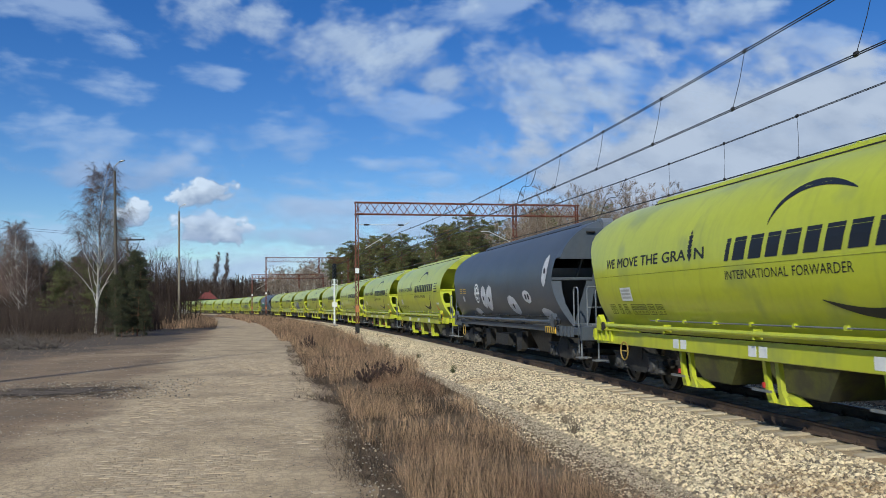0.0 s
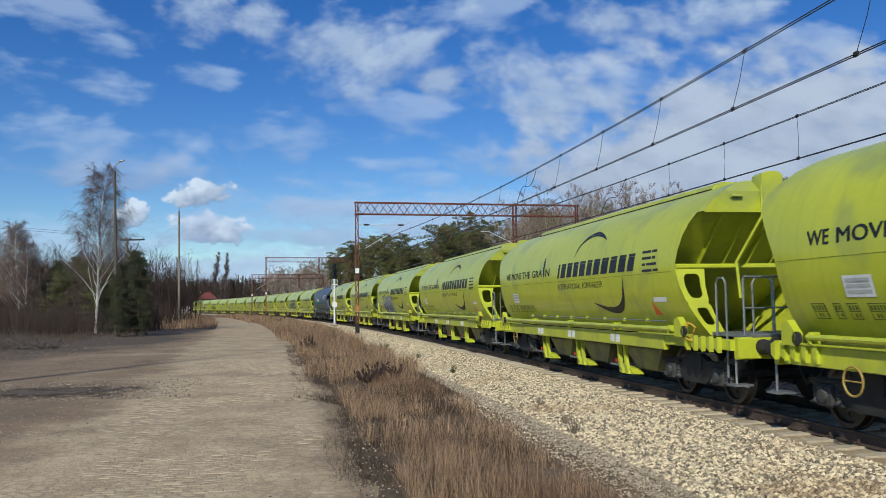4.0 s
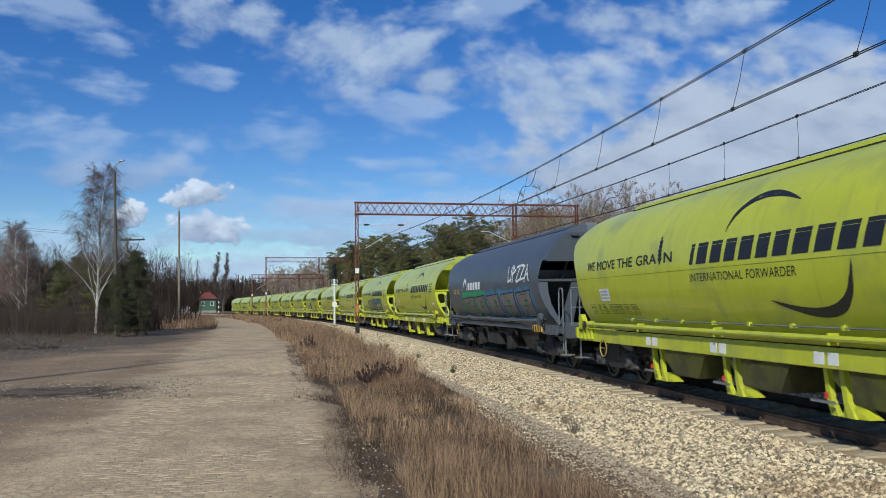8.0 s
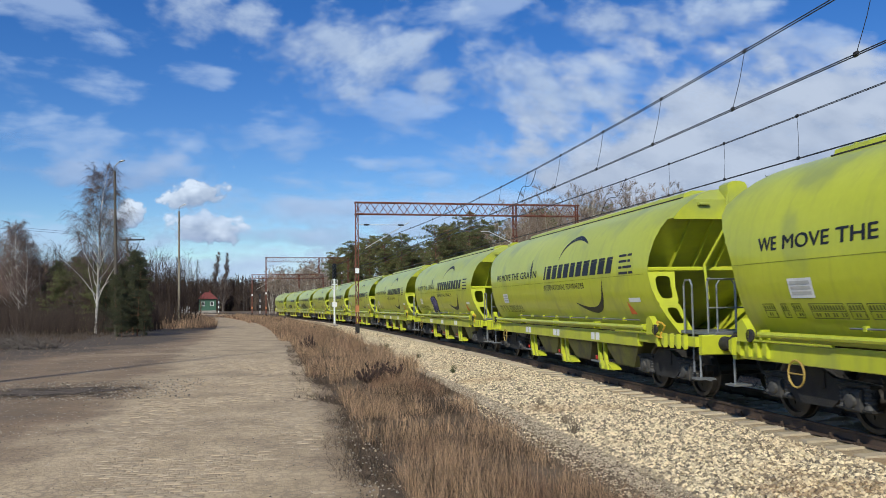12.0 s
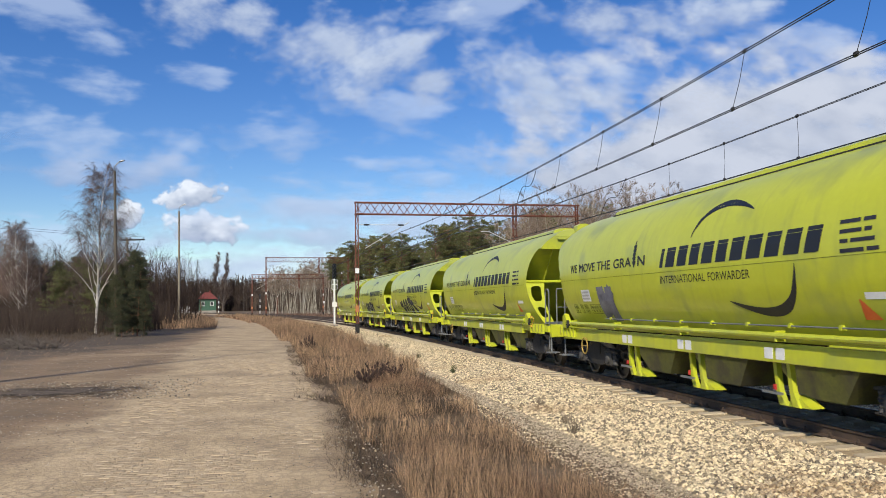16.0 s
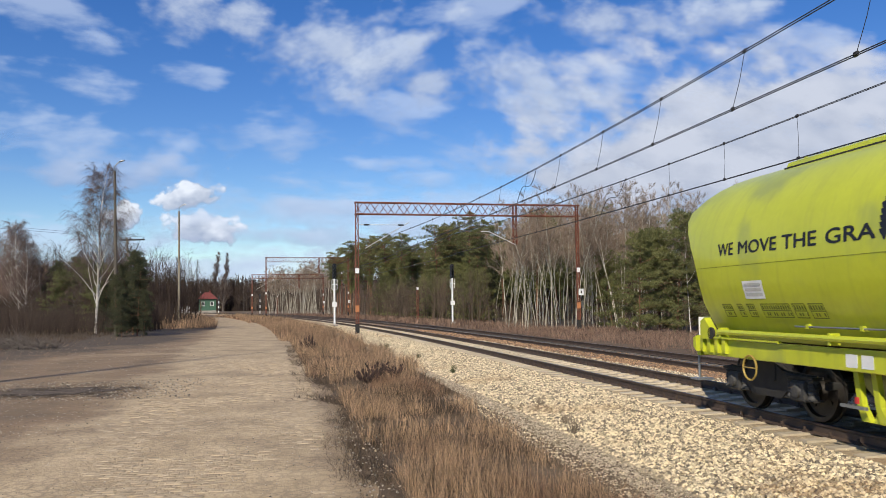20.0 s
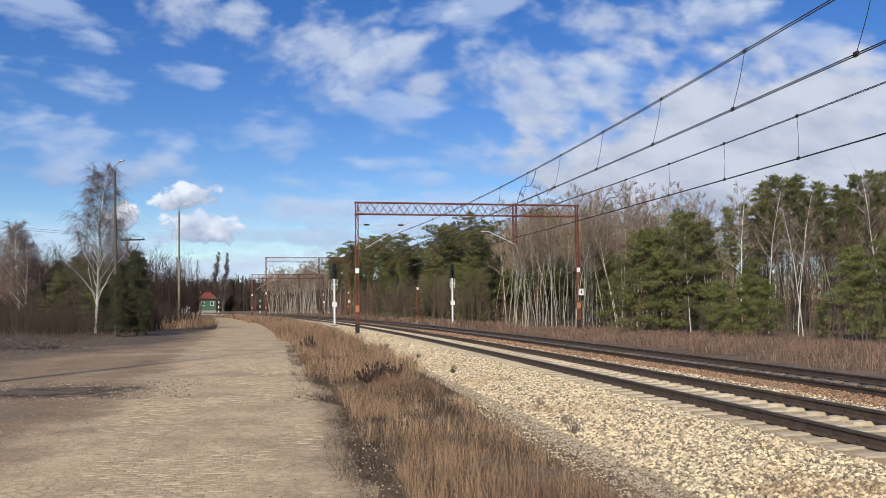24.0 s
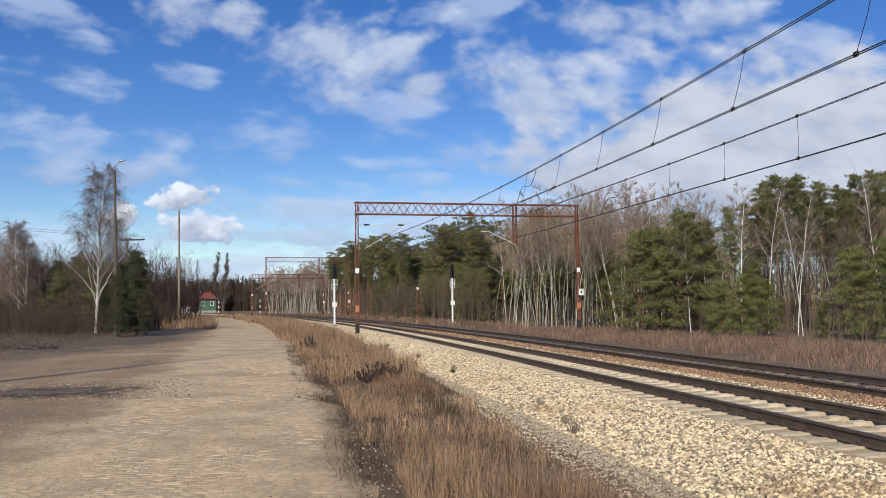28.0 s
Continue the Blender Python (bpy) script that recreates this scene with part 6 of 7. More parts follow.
slims = [bare_tree("slim_birch", 12, 161 + k, BIRCHBARK, PALETWIG, 0.42, 0.55, 13, 7, 8, 0.1, 0.8, 0.006, 0.0052, 0.07) for k in range(3)]
poplars = [bare_tree("poplar_tree", 25, 141, BARK, TWIG, 0.10, 0.40, 44, 9, 10, 0.0, 2.2, 0.035)]

# left of the yard
grove(birches, [(-29.0, 68.5, 1.14), (-50.6, 98.0, 1.02), (-54.5, 103.0, 1.0), (-49.0, 96.0, 0.8)], "tall bare birch with white bark and drooping twigs", "birch tree", "birches by the yard", 1)
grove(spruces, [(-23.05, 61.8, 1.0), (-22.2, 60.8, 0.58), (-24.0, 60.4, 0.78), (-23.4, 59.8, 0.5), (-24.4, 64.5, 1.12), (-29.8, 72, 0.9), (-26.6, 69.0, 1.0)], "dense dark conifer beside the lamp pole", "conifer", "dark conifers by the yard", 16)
grove(youngs, [(-28.6, 75.4, 0.9), (-31.6, 76.0, 1.0), (-34, 81, 1.1), (-47, 99, 1.3), (-42, 95, 1.35), (-52, 106, 1.3), (-37, 86, 1.2), (-60, 112, 1.4), (-39.5, 84, 1.0)], "dense dark green young pine", "pine tree", "young pines by the yard", 2)
wood_rs = random.Random(8)
grove(broads, [(-34 - 4.2 * k + wood_rs.uniform(-2, 2), 84 + 7 * wood_rs.random() + 2.6 * k, wood_rs.uniform(0.5, 0.75)) for k in range(14)], "bare brown broadleaf tree", "bare tree", "bare trees by the yard", 3)
grove(scrubs, [(-28.5 - 1.25 * k + wood_rs.uniform(-0.8, 0.8), 75 + 1.4 * k + wood_rs.uniform(-5, 3), wood_rs.uniform(0.6, 1.1)) for k in range(34)], "leafless brown shrub beside the yard", "shrub", "shrubs by the yard", 4)

# woods beyond the tracks
dense = [(*along(86 + 1.45 * k + wood_rs.uniform(-2, 2), wood_rs.uniform(16.0, 30)), wood_rs.uniform(0.84, 1.08)) for k in range(64)]
grove(pines, dense, "tall dark green pine at the wood's edge", "pine tree", "pines beyond the tracks", 5)
front = [(*along(88 + 3.4 * k + wood_rs.uniform(-1.5, 1.5), wood_rs.uniform(15.0, 18)), wood_rs.uniform(0.8, 1.3)) for k in range(18)]
grove(youngs, front, "dense green young pine at the wood's edge", "pine tree", "young pines beyond the tracks", 6)
grove(aspens, [(*along(54 + 0.9 * k + wood_rs.uniform(-1, 1), wood_rs.uniform(17.5, 28)), wood_rs.uniform(0.82, 1.05)) for k in range(50)], "slender bare aspen with a pale trunk", "bare tree", "bare trees beyond the tracks", 7)
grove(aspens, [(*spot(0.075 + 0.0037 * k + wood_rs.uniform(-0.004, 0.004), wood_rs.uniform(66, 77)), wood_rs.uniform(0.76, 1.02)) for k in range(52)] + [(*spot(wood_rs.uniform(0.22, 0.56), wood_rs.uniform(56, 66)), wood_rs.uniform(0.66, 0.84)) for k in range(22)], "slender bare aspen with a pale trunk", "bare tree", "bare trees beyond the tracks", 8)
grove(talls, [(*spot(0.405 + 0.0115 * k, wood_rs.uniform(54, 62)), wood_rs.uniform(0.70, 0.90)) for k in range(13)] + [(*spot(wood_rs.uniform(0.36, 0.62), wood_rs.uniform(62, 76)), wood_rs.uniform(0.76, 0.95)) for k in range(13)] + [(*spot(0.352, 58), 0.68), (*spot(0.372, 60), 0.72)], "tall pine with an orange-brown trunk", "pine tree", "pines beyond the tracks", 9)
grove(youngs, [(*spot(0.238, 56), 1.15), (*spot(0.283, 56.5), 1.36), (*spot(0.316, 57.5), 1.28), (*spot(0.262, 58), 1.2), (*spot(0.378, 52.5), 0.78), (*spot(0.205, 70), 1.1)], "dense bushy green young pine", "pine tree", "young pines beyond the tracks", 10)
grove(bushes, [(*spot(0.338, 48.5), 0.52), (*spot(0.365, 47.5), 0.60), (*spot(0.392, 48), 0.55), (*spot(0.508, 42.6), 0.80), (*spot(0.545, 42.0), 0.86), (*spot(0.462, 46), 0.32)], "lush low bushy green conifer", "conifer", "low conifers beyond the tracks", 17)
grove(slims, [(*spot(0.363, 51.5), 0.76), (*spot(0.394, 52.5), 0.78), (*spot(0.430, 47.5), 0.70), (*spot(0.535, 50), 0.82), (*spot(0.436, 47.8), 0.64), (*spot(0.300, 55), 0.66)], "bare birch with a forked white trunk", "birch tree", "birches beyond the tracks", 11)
grove(aspens, [(*along(188 + 2 * k + wood_rs.uniform(-1, 1), wood_rs.uniform(14, 26)), wood_rs.uniform(0.95, 1.2)) for k in range(36)] + [(*along(190 + 1.3 * k, wood_rs.uniform(14.5, 22)), wood_rs.uniform(0.95, 1.2)) for k in range(54)], "slender bare aspen with a pale trunk", "bare tree", "bare trees up the line", 12)
grove(pines, [(*along(140 + 3.0 * k, wood_rs.uniform(14.8, 19)), wood_rs.uniform(0.98, 1.18)) for k in range(16)], "tall dark green pine at the wood's edge", "pine tree", "pines up the line", 15)
grove(poplars, [(-114.5, 404, 1.18), (-108.2, 404, 1.15)], "tall narrow bare poplar", "poplar tree", "poplars up the line", 13)
grove(broads, [(-168 + 7.5 * k + wood_rs.uniform(-3, 3), 330 + wood_rs.uniform(0, 70), wood_rs.uniform(0.85, 1.25)) for k in range(20)], "bare brown broadleaf tree far off", "bare tree", "far trees", 14)


def far_woods(name, place, count, h, material, label, seed, width, strokes, needles=False):
    """A belt of woods too far to part: stems with fans of fine branches, or crowns of needle sprays."""
    g = np.random.default_rng(seed)
    xy = np.array([place(g) for _ in range(count)])
    hh = h * g.uniform(0.6, 1.1, count)
    base = np.column_stack([xy, np.full(count, -0.2)])
    top = np.column_stack([xy[:, 0] + g.normal(0, 0.4, count), xy[:, 1], hh])
    o = np.array([width * 1.3, 0, 0])
    stems = np.stack([base - o, base + o, top], 1).reshape(-1, 3)
    n = count * strokes
    base, top, hh = np.repeat(base, strokes, 0), np.repeat(top, strokes, 0), np.repeat(hh, strokes)
    a = g.uniform(0, 6.28, n)
    if needles:
        u = g.uniform(0.3, 0.98, n)
        r = hh * 0.255 * np.sqrt(np.maximum(0.05, 1 - u)) * g.random(n) ** 0.5
        p = base + (top - base) * u[:, None] + np.stack([r * np.cos(a), r * np.sin(a), g.normal(0, 0.2, n)], 1)
        d = (g.normal(size=(n, 3)) * np.array([1, 1, 0.6]) + np.array([0, 0, 0.4])) * 0.55
        o = g.normal(size=(n, 3)) * width
    else:
        u = g.uniform(0.12, 0.95, n)
        p = base + (top - base) * u[:, None]
        d = np.stack([np.cos(a), np.sin(a), g.uniform(0.5, 1.8, n)], 1) * (hh * 0.17 * (1.15 - u) * g.uniform(0.5, 1.5, n))[:, None]
        far = g.random(n) < 0.6
        p = np.where(far[:, None], p + d * g.uniform(0.3, 1.0, (n, 1)), p)
        d = np.where(far[:, None], (d + g.normal(0, 0.5, (n, 3)) * np.linalg.norm(d, axis=1, keepdims=True)) * 0.6, d)
        o = np.array([width * 0.5, 0, 0.0])
    tri = np.concatenate([stems, np.stack([p - o, p + o, p + d], 1).reshape(-1, 3)])
    ob = new(name, raw_mesh(name, tri, np.arange(len(tri)).reshape(-1, 3), material))
    tagged(ob, label, "woods", kind="stuff")


far_woods("far_woods", lambda g: (g.uniform(-330, -30), g.uniform(400, 480)), 2600, 17, FARWOOD, "distant belt of bare brown woods", 21, 0.24, 80)
far_woods("yard_woods", lambda g: (lambda u: (-36 - 95 * u, 92 + 60 * u + g.uniform(0, 30)))(g.random()), 1200, 9.6, FARWOOD, "bare brown thicket behind the yard", 22, 0.05, 130)
far_woods("yard_undergrowth", lambda g: (lambda u: (-28 - 75 * u, 76 + 50 * u + g.uniform(0, 20)))(g.random()), 900, 3.4, FARWOOD, "dark bare undergrowth behind the yard", 25, 0.045, 60)
far_woods("yard_thicket", lambda g: (lambda u: (-25.5 - 14 * u - g.uniform(0, 3), 64 + 3 * u + g.uniform(0, 16)))(g.random()), 700, 2.3, FARWOOD, "dark bare thicket at the yard's edge", 27, 0.02, 60)
far_woods("track_woods", lambda g: along(g.uniform(-20, 330), g.uniform(26, 70)), 1700, 9.8, TRACKWOOD, "bare brown woodland beyond the tracks", 23, 0.045, 80)
far_woods("deep_woods", lambda g: along(g.uniform(-40, 60), g.uniform(24, 70)), 1500, 7.5, TRACKWOOD, "deep bare woodland beyond the tracks", 28, 0.035, 70)
far_woods("edge_thicket", lambda g: along(g.uniform(84, 152), g.uniform(13.6, 16.5)), 300, 6.2, TRACKWOOD, "bare brown thicket along the wood's edge", 29, 0.022, 60)
far_woods("track_undergrowth", lambda g: along(g.uniform(-10, 200), g.uniform(16, 40)), 1500, 2.4, TRACKWOOD, "bare brown undergrowth beyond the tracks", 26, 0.02, 40)
far_woods("track_pines", lambda g: along(g.uniform(84, 165), g.uniform(24, 55)), 300, 12.2, NEEDLE, "dark green pine woodland beyond the tracks", 24, 0.04, 560, True)


# ---- grass and weeds ----
def blades(name, areas, material, label, seed, cover=0.5, clump=1.7, sprawl=0.9):
    """Blades of dry grass in tussocks: (s0, s1, l0, l1, per square metre, height, width)."""
    g = np.random.default_rng(seed)
    V, F, k0 = [], [], 0
    for s0, s1, l0, l1, per, h, w in areas:
        n = int((s1 - s0) * (l1 - l0) * per)
        s, l = g.uniform(s0, s1, n), g.uniform(l0, l1, n)
        patch = np.array([noise.noise((a * 0.55, b * 0.8, seed)) + 0.5 * noise.noise((a * 2.1, b * 2.4, seed)) for a, b in zip(s, l)])
        keep = g.random(n) < np.clip(cover + patch * clump, 0.02, 1)
        s, l, patch = s[keep], l[keep], patch[keep]
        n = len(s)
        xy = np.array([along(a, b) for a, b in zip(s, l)])
        hh = h * (0.3 + 1.0 * g.random(n) ** 1.5) * np.clip(0.75 + 0.6 * patch, 0.35, 1.3)
        a = g.uniform(0, 6.283, n)
        lean = 0.1 + sprawl * g.random(n) ** 1.6
        dirx, diry = np.cos(a) * lean, np.sin(a) * lean
        ox, oy = -np.sin(a + g.normal(0, 1, n)) * w, np.cos(a) * w
        z0 = np.full(n, -0.09)
        b0 = np.stack([xy[:, 0] - ox, xy[:, 1] - oy, z0], 1)
        b1 = np.stack([xy[:, 0] + ox, xy[:, 1] + oy, z0], 1)
        m0 = np.stack([xy[:, 0] + dirx * hh * 0.4 - ox * 0.8, xy[:, 1] + diry * hh * 0.4 - oy * 0.8, z0 + hh * 0.6], 1)
        m1 = np.stack([xy[:, 0] + dirx * hh * 0.4 + ox * 0.8, xy[:, 1] + diry * hh * 0.4 + oy * 0.8, z0 + hh * 0.6], 1)
        tp = np.stack([xy[:, 0] + dirx * hh, xy[:, 1] + diry * hh, z0 + hh], 1)
        V.append(np.stack([b0, b1, m1, m0, tp], 1).reshape(-1, 3))
        i = np.arange(n)[:, None] * 5 + k0
        F.append(np.concatenate([i + np.array([[0, 1, 2]]), i + np.array([[0, 2, 3]]), i + np.array([[3, 2, 4]])], 0))
        k0 += 5 * n
    ob = new(name, raw_mesh(name, np.concatenate(V), np.concatenate(F), material))
    tagged(ob, label, "grass", kind="stuff")


blades("dry_grass", [(-30, -2, -7.2, -5.1, 160, 0.42, 0.005), (-2, 8, -7.2, -5.1, 1800, 0.40, 0.0014), (8, 20, -7.4, -4.9, 1300, 0.44, 0.0021), (20, 45, -8.0, -4.2, 520, 0.52, 0.004), (45, 100, -8.6, -3.6, 190, 0.60, 0.008), (100, 190, -9.5, -3.6, 48, 0.75, 0.02)],
       GRASS, "tall dry brown grass between road and track", 31, 0.36, 2.3)
blades("low_litter", [(-30, -2, -8.0, -4.1, 160, 0.14, 0.008), (-2, 14, -8.0, -5.0, 1500, 0.13, 0.0035), (14, 40, -8.4, -4.6, 420, 0.18, 0.007)], WEED, "dark matted weeds and litter under the grass", 32, 0.75, 0.9, 1.6)
blades("grey_litter", [(-2, 25, -5.3, -3.9, 260, 0.10, 0.003), (25, 60, -5.0, -3.6, 130, 0.16, 0.008)], surface("grey_weed", (0.10, 0.085, 0.07), (0.28, 0.24, 0.19), 0.9, scale=0.5, fine=9, bump=0.0, islands=0.5), "grey matted weeds along the ballast foot", 35, 0.45, 1.4, 1.3)
blades("far_verge", [(-6, 60, 7.6, 17.5, 130, 0.42, 0.008), (60, 200, 7.6, 14.5, 30, 0.55, 0.02)], surface("brown_weed", (0.07, 0.044, 0.03), (0.30, 0.195, 0.135), 0.9, scale=0.5, fine=9, bump=0.0, islands=0.6), "dry brown weeds along the far side of the tracks", 33)
blades("dark_yard_weeds", [(48, 74, -40, -21, 60, 0.34, 0.012)], WEED, "dark matted weeds at the yard's edge", 36, 0.7, 0.9, 1.2)
blades("yard_weeds", [(84, 130, -30, -13.4, 75, 0.85, 0.014), (130, 190, -30, -13.4, 24, 0.9, 0.026), (30, 60, -24, -18, 8, 0.2, 0.015)], GRASS, "dry brown weeds round the yard", 34)


def brush_pile():
    rs = random.Random(3)
    root = empty("brush_pile", (-22.8, 43.6, -0.05))
    b = Build()
    for _ in range(420):
        a, r = rs.uniform(0, 6.28), 1.9 * rs.random() ** 0.6
        p = (r * math.cos(a) * 1.3, r * math.sin(a), max(0.0, (0.85 - r * 0.4)) * rs.random())
        limb(b, p, (rs.uniform(-1, 1), rs.uniform(-1, 1), rs.uniform(-0.1, 0.5)), rs.uniform(0.4, 1.3), rs.uniform(0.01, 0.03), 0.25, rs, 3, 4)
    part("brushwood", b.mesh("brushwood", BARK), root)["kind"] = "stuff"
    tagged(root, "heap of cut brown branches on the yard", "brush pile")


brush_pile()

# ---- clouds ----
def cloud_material(name, puff, low, high, detail, lift, most=1.0, dark=(0.29, 0.325, 0.39), pale=(0.55, 0.56, 0.58), ragged=1.3, rim=-0.42):
    """White vapour, thin at its ragged rim, greyer below."""
    m = bpy.data.materials.new(name)
    m.use_nodes = True
    n, link = m.node_tree.nodes, m.node_tree.links.new
    n.remove(n["Principled BSDF"])
    out = n["Material Output"]
    tc, info = n.new("ShaderNodeTexCoord"), n.new("ShaderNodeObjectInfo")
    cen = n.new("ShaderNodeVectorMath")
    cen.operation = "MULTIPLY_ADD"
    cen.inputs[1].default_value, cen.inputs[2].default_value = (2, 2, 0), (-1, -1, 0)
    link(tc.outputs["Generated"], cen.inputs[0])
    sep = n.new("ShaderNodeSeparateXYZ")
    link(cen.outputs[0], sep.inputs[0])
    ln = n.new("ShaderNodeVectorMath")
    ln.operation = "LENGTH"
    warp, wsc, bend = n.new("ShaderNodeTexNoise"), n.new("ShaderNodeMapping"), n.new("ShaderNodeVectorMath")
    warp.noise_dimensions = "4D"
    warp.inputs["Scale"].default_value, warp.inputs["Detail"].default_value = 1.0, 3
    wsc.inputs["Scale"].default_value = (1.3 / 200, 1.9 / 200, 1)
    link(tc.outputs["Object"], wsc.inputs["Vector"])
    link(wsc.outputs[0], warp.inputs["Vector"])
    shift = n.new("ShaderNodeVectorMath")
    shift.operation = "SUBTRACT"
    shift.inputs[1].default_value = (0.5, 0.5, 0.5)
    link(warp.outputs["Color"], shift.inputs[0])
    bend.operation = "MULTIPLY_ADD"
    bend.inputs[1].default_value = (ragged, ragged, 0)
    link(shift.outputs[0], bend.inputs[0])
    link(cen.outputs[0], bend.inputs[2])
    link(bend.outputs[0], ln.inputs[0])
    mp = n.new("ShaderNodeMapping")
    mp.inputs["Scale"].default_value = (puff[0] / 200, puff[1] / 200, 1)
    link(tc.outputs["Object"], mp.inputs["Vector"])
    w = n.new("ShaderNodeMath")
    w.operation = "MULTIPLY"
    w.inputs[1].default_value = 40
    link(info.outputs["Random"], w.inputs[0])
    noi = n.new("ShaderNodeTexNoise")
    noi.noise_dimensions = "4D"
    noi.inputs["Scale"].default_value, noi.inputs["Detail"].default_value, noi.inputs["Roughness"].default_value = 1.0, detail, 0.5
    link(mp.outputs[0], noi.inputs["Vector"])
    link(w.outputs[0], noi.inputs["W"])
    link(w.outputs[0], warp.inputs["W"])
    fall = n.new("ShaderNodeMapRange")
    fall.inputs["From Min"].default_value, fall.inputs["From Max"].default_value = 0.2, 1.0
    fall.inputs["To Min"].default_value, fall.inputs["To Max"].default_value = lift, rim
    link(ln.outputs["Value"], fall.inputs["Value"])
    boost = n.new("ShaderNodeMath")
    boost.operation = "MULTIPLY_ADD"
    boost.inputs[1].default_value, boost.inputs[2].default_value = 2.0, -0.5
    link(noi.outputs["Fac"], boost.inputs[0])
    dens = n.new("ShaderNodeMath")
    link(boost.outputs[0], dens.inputs[0])
    link(fall.outputs[0], dens.inputs[1])
    al = n.new("ShaderNodeMapRange")
    al.interpolation_type = "SMOOTHSTEP"
    al.inputs["From Min"].default_value, al.inputs["From Max"].default_value = low, high
    al.inputs["To Max"].default_value = most
    link(dens.outputs[0], al.inputs["Value"])
    shade = n.new("ShaderNodeMath")
    shade.operation = "MULTIPLY_ADD"
    shade.inputs[1].default_value = 0.35
    link(sep.outputs["Y"], shade.inputs[0])
    link(noi.outputs["Fac"], shade.inputs[2])
    ramp = n.new("ShaderNodeMapRange")
    ramp.inputs["From Min"].default_value, ramp.inputs["From Max"].default_value = 0.30, 0.70
    link(shade.outputs[0], ramp.inputs["Value"])
    mix = n.new("ShaderNodeMix")
    mix.data_type = "RGBA"
    mix.inputs["A"].default_value, mix.inputs["B"].default_value = (*dark, 1), (*pale, 1)
    link(ramp.outputs[0], mix.inputs["Factor"])
    em, tr, ms = n.new("ShaderNodeEmission"), n.new("ShaderNodeBsdfTransparent"), n.new("ShaderNodeMixShader")
    link(mix.outputs["Result"], em.inputs["Color"])
    link(al.outputs[0], ms.inputs[0])
    link(tr.outputs[0], ms.inputs[1])
    link(em.outputs[0], ms.inputs[2])
    link(ms.outputs[0], out.inputs["Surface"])
    return m


CUMULUS = cloud_material("cumulus", (3.0, 3.4), 0.34, 0.62, 5, 0.42, 1.0, (0.27, 0.31, 0.39), (0.62, 0.63, 0.65), 0.24, -0.62)
BANK = cloud_material("cloud_bank", (1.1, 1.8), 0.32, 0.95, 5, 0.30, 0.78, (0.31, 0.35, 0.44), (0.47, 0.50, 0.55))
VEIL = cloud_material("veil", (0.8, 2.2), 0.36, 0.92, 6, 0.20, 0.55, (0.30, 0.36, 0.48), (0.43, 0.48, 0.57))
GREYBANK = cloud_material("grey_cloud_bank", (0.9, 1.5), 0.22, 0.80, 5, 0.40, 0.95, (0.29, 0.315, 0.38), (0.455, 0.465, 0.505), 0.9, -0.36)
DUSK = cloud_material("mauve_veil", (0.7, 1.9), 0.30, 0.85, 5, 0.28, 0.62, (0.25, 0.29, 0.40), (0.40, 0.44, 0.53))
HAZE = cloud_material("low_haze", (0.4, 2.0), 0.25, 0.75, 6, 0.35, 0.50, (0.32, 0.38, 0.52), (0.45, 0.50, 0.62))
CLOUDS = []
CLOUD_D = 2600.0


def cloud(px, pz, w, h, material, tilt=0.0, drift=-20.0):
    """A bank of cloud far off at bearing px and slope pz, w by h across, drifting sideways."""
    b = Build()
    d = CLOUD_D + 12 * len(CLOUDS)
    b.sheet([[((-1 + 0.5 * i) * w * d * 0.66, (-1 + 0.5 * j) * h * d * 0.66, 0) for i in range(5)] for j in range(5)])
    ob = new("cloud", b.mesh("cloud", material))
    p = Vector((px * d, d, EYE + pz * d))
    m = look(p, (0, 0, EYE), tilt)
    tagged(ob, "white drifting cloud with grey undersides", "cloud", "clouds", "structure")
    CLOUDS.append((ob, m, drift * d / 1450))




# bearing, slope, width, height, tilt and drift of each bank
for px, pz, w, h, tilt, drift in (
        (-0.125, 0.325, 0.22, 0.10, -8, -40), (-0.05, 0.300, 0.24, 0.13, -18, -36), (0.115, 0.280, 0.23, 0.11, 14, -22), (0.125, 0.242, 0.15, 0.045, 10, -20),
        (0.225, 0.362, 0.20, 0.07, 6, -18), (0.36, 0.350, 0.20, 0.09, 6, -14), (-0.26, 0.362, 0.22, 0.08, 4, -44)):
    cloud(px, pz, w, h, BANK, tilt, drift)
for px, pz, w, h, tilt, drift in (
        (-0.18, 0.21, 0.26, 0.08, 0, -30), (-0.06, 0.241, 0.20, 0.055, 2, -28), (0.055, 0.192, 0.20, 0.065, 14, -20), (-0.055, 0.170, 0.13, 0.035, 3, -16), (0.00, 0.152, 0.16, 0.04, 2, -14), (0.20, 0.275, 0.22, 0.11, 14, -20),
        (-0.42, 0.205, 0.28, 0.11, -2, -42), (-0.36, 0.185, 0.24, 0.07, 0, -40), (-0.48, 0.285, 0.24, 0.05, 0, -46), (-0.46, 0.365, 0.26, 0.07, 0, -48), (-0.415, 0.33, 0.10, 0.035, 4, -46), (-0.29, 0.29, 0.10, 0.04, 0, -42),
        (0.04, 0.365, 0.20, 0.06, -6, -26), (-0.15, 0.12, 0.46, 0.07, 0, -12), (0.06, 0.12, 0.40, 0.07, 4, -10), (-0.05, 0.085, 0.6, 0.08, 0, -8), (-0.30, 0.055, 0.5, 0.06, 0, -6), (0.46, 0.33, 0.20, 0.07, 12, -12), (-0.20, 0.155, 0.14, 0.03, 4, -20)):
    cloud(px, pz, w, h, VEIL, tilt, drift)
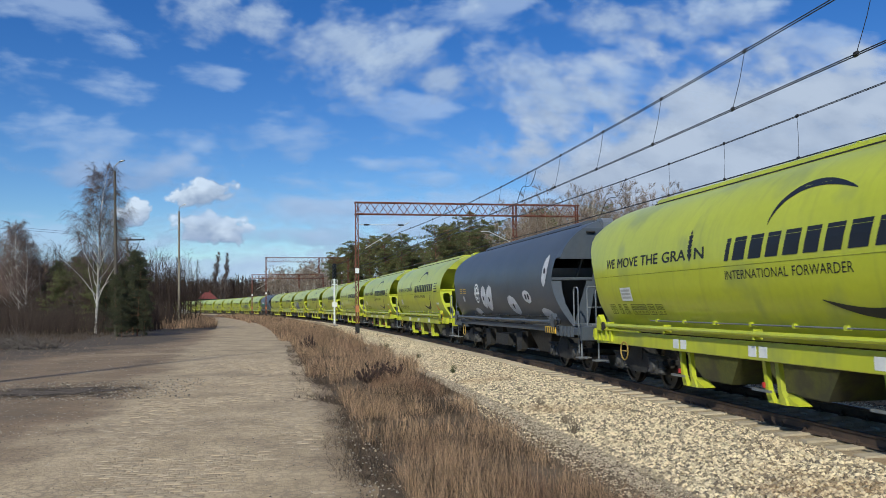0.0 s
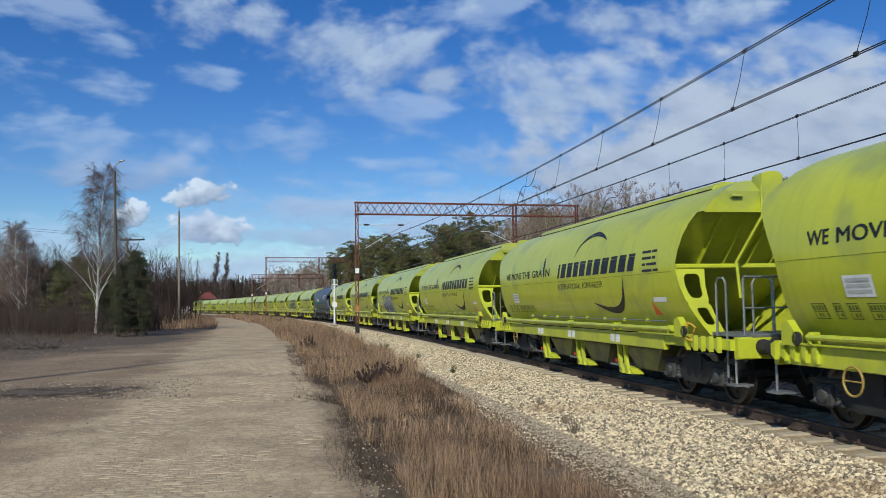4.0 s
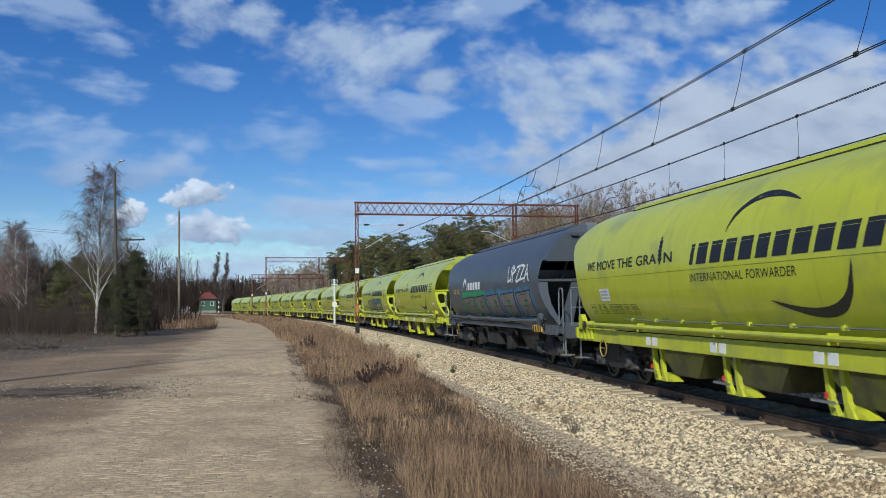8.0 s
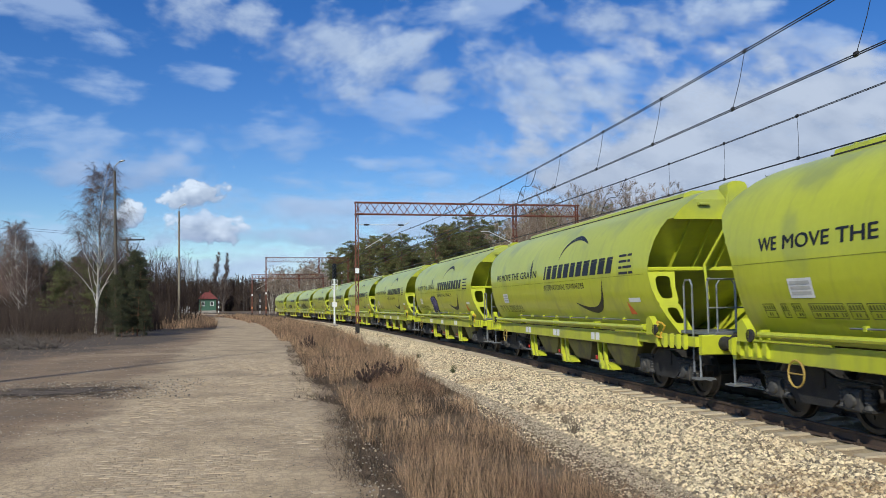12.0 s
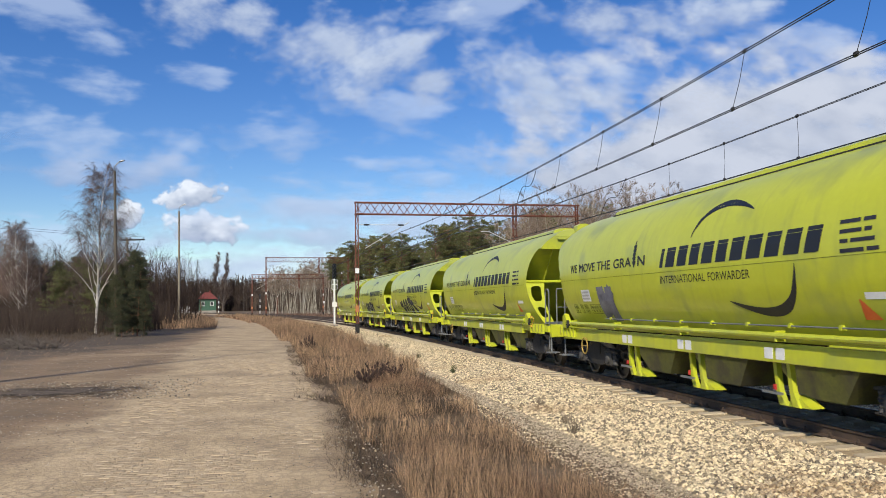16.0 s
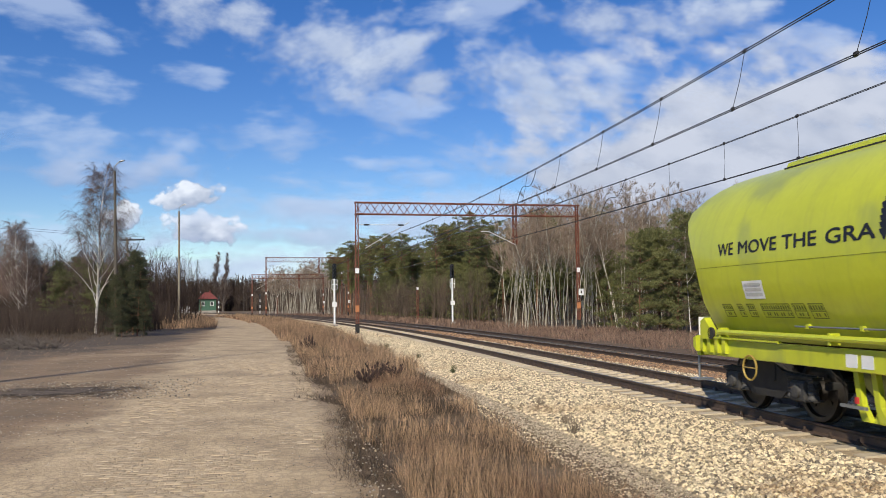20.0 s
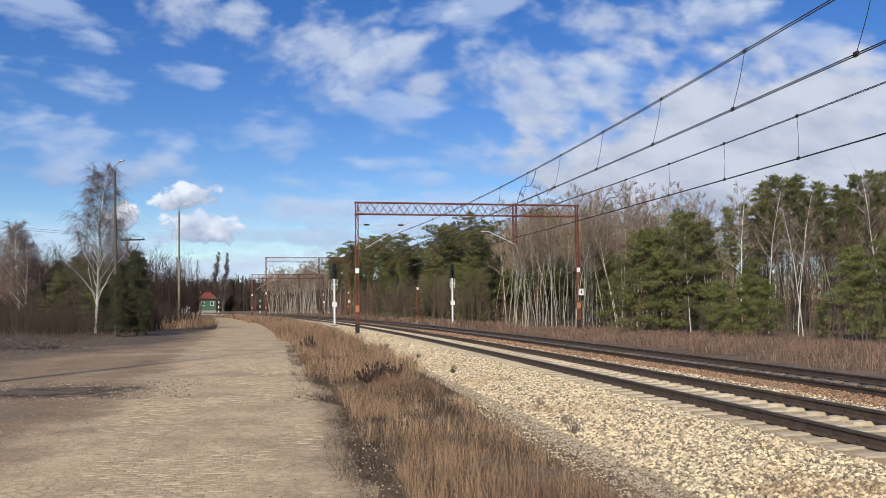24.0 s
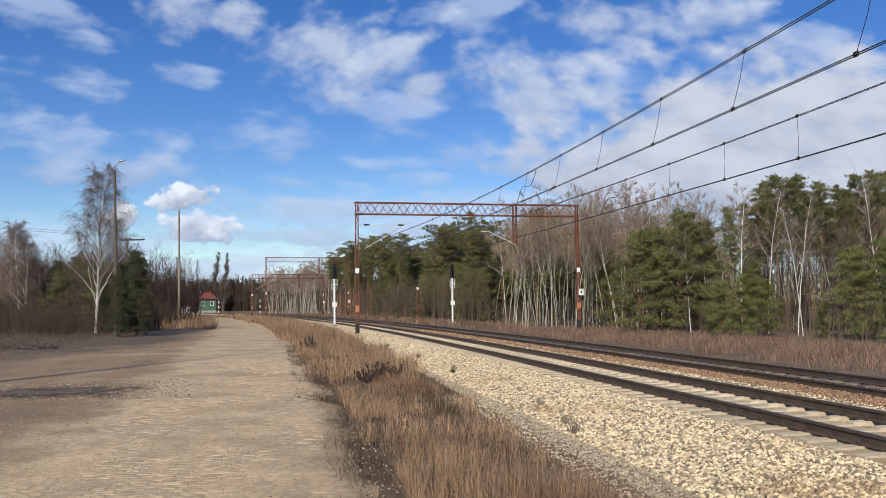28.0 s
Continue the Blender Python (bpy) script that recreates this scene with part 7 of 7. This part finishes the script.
for px, pz, w, h, tilt, drift in ((0.42, 0.190, 0.56, 0.21, 17, -10), (0.34, 0.150, 0.50, 0.15, 14, -10), (0.53, 0.240, 0.36, 0.13, 16, -8), (0.22, 0.145, 0.28, 0.09, 12, -10), (0.50, 0.14, 0.50, 0.15, 12, -8)):
    cloud(px, pz, w, h, GREYBANK, tilt, drift)
for px, pz, w, h, tilt, drift in ((-0.385, 0.168, 0.26, 0.055, 2, -30), (-0.20, 0.085, 0.40, 0.035, 0, -12), (0.02, 0.092, 0.34, 0.03, 0, -10), (-0.10, 0.118, 0.30, 0.028, 2, -12), (-0.02, 0.062, 0.40, 0.03, 0, -8)):
    cloud(px, pz, w, h, DUSK, tilt, drift)
for px, pz, w, h, tilt, drift in ((-0.292, 0.140, 0.105, 0.045, -14, -36), (-0.280, 0.096, 0.115, 0.052, 4, -20), (-0.380, 0.114, 0.062, 0.046, -20, -24)):
    cloud(px, pz, w, h, CUMULUS, tilt, drift)
for px, pz, w, h in ((-0.34, 0.035, 0.5, 0.07), (-0.05, 0.03, 0.6, 0.08), (0.35, 0.05, 0.7, 0.1), (-0.5, 0.06, 0.4, 0.1)):
    cloud(px, pz, w, h, HAZE, 0, -4)


def fill_cloud(az, el, w, h, material):
    """An unseen glowing cloud bank at a compass bearing and height, both in degrees."""
    b = Build()
    d = CLOUD_D + 12 * len(CLOUDS)
    b.sheet([[((-1 + 0.5 * i) * w * d * 0.66, (-1 + 0.5 * j) * h * d * 0.66, 0) for i in range(5)] for j in range(5)])
    ob = new("cloud", b.mesh("cloud", material))
    a, e = radians(az), radians(el)
    p = Vector((math.sin(a) * math.cos(e), math.cos(a) * math.cos(e), math.sin(e))) * d + Vector((0, 0, EYE))
    tagged(ob, "white drifting cloud with grey undersides", "cloud", "clouds", "structure")
    CLOUDS.append((ob, look(p, (0, 0, EYE)), -20.0 * d / 1450))


# Out-of-view clouds, added so that their glow whitens the fill light.
for az, el, w, h in ((60, 22, 0.8, 0.35), (85, 30, 0.8, 0.4), (110, 20, 0.8, 0.35), (135, 34, 0.7, 0.4), (300, 25, 0.7, 0.35), (275, 34, 0.8, 0.4), (250, 20, 0.6, 0.3), (0, 50, 0.8, 0.4), (40, 52, 0.8, 0.45),
                     (320, 48, 0.7, 0.4), (100, 60, 0.9, 0.5), (290, 62, 0.8, 0.5), (10, 75, 0.9, 0.6), (155, 62, 0.8, 0.4), (160, 14, 0.6, 0.25)):
    fill_cloud(az, el, w, h, BANK)


# ---- small plants along the track ----
GREENWEED = surface("green_weed", (0.05, 0.055, 0.02), (0.16, 0.16, 0.06), 0.85, scale=2, fine=9, bump=0.0, islands=0.5)
DOCK = surface("dead_dock", (0.022, 0.013, 0.010), (0.075, 0.042, 0.030), 0.9, scale=2, fine=9, bump=0.0, islands=0.5)
DRYSTALK = surface("dry_stalk", (0.16, 0.125, 0.085), (0.34, 0.27, 0.19), 0.9, scale=2, fine=9, bump=0.0, islands=0.4)


def weed_tuft(s, l, z, h, material, label, seed, seeds=False):
    """A tuft of stems with small side shoots, or with clustered dead seed heads."""
    rs = random.Random(seed)
    b, c = Build(), Build()
    root = empty("weed", (*along(s, l), z))
    for k in range(9 if seeds else 16):
        a, o = rs.uniform(0, 6.28), rs.uniform(0.1, 0.6)
        pts, ds = limb(b, (0.03 * math.cos(a), 0.03 * math.sin(a), 0), (o * math.cos(a), o * math.sin(a), 1), h * rs.uniform(0.6, 1.1), 0.004, 0.12, rs, 4, 3)
        for j in range(14 if seeds else 6):
            u = rs.uniform(0.45 if seeds else 0.2, 1.0)
            i = min(3, int(u * 4))
            q = pts[i].lerp(pts[i + 1], u * 4 - i)
            d = Vector((rs.uniform(-1, 1), rs.uniform(-1, 1), rs.uniform(0.0, 1.0))).normalized()
            if seeds:
                c.disc((q.x + d.x * 0.03, q.y + d.y * 0.03, q.z), 2, [(0.0, 0.004), (0.018, 0.022), (0.05, 0.016), (0.065, 0.003)], 5)
            else:
                limb(c, q, d, h * rs.uniform(0.15, 0.35), 0.003, 0.2, rs, 2, 3)
    part("stem", b.mesh("stem", material), root)["kind"] = "stuff"
    part("seed_head" if seeds else "shoot", c.mesh("seed_head" if seeds else "shoot", material), root)["kind"] = "stuff"
    tagged(root, label, "weed", "weeds beside the track")


for k, (s, l, h) in enumerate(((20.0, -3.65, 0.28), (27.0, -3.5, 0.22), (35.0, -3.7, 0.3))):
    weed_tuft(s, l, bed_height(l) - 0.02, h, GREENWEED, "small olive-green weed growing in the ballast", 300 + k)
for k, (s, l, h) in enumerate(((11.6, -3.5, 0.2), (9.2, -3.8, 0.2), (14.2, -3.2, 0.14), (8.2, -4.0, 0.26))):
    weed_tuft(s, l, bed_height(l) - 0.02, h, DRYSTALK, "thin dry weed growing in the ballast", 320 + k)
for k, (s, l, h) in enumerate(((17.2, -6.3, 0.62), (17.9, -6.1, 0.6), (17.5, -5.8, 0.55), (32.5, -7.6, 0.8), (33.2, -7.3, 0.75), (16.6, -6.6, 0.5))):
    weed_tuft(s, l, -0.09, h, DOCK, "dead dark-brown dock with clustered seed heads", 340 + k, True)


# ---- movement ----
def motions():
    """The train runs down the curve; the wheels turn; the clouds drift."""
    for i, w in enumerate(WAGONS):
        rows = []
        for k in range(0, 29):
            s = TAIL - SPEED * k - MID - PITCH * i
            x, y = along(s)
            rows.append((float(k), pose(x, y, RAIL, 0, 0, heading(s) + 180)))
        walk(w, rows)
    sets = {}
    for w in WAGONS:
        for b in w.children:
            if b.name.split(".")[0] == "bogie":
                for c in b.children:
                    if c.name.split(".")[0] == "wheelset":
                        sets.setdefault(round(c.location.x, 2), []).append(c)
    step = 1 / FPS
    for x, obs in sets.items():
        rows = [(k * step, pose(x, 0, 0.46, 0, math.degrees(SPEED * k * step / 0.46), 0)) for k in range(frame(28.0))]
        walk(obs[0], rows)
        for o in obs[1:]:
            o.rotation_mode = "QUATERNION"
            o.animation_data_create()
            o.animation_data.action = obs[0].animation_data.action
            o.animation_data.action_slot = obs[0].animation_data.action_slot
    for ob, m, drift in CLOUDS:
        side = m.to_3x3() @ Vector((1, 0, 0))
        m2 = m.copy()
        m2.translation = m.translation - side * drift
        walk(ob, [(0.0, m), (28.0, m2)])


motions()
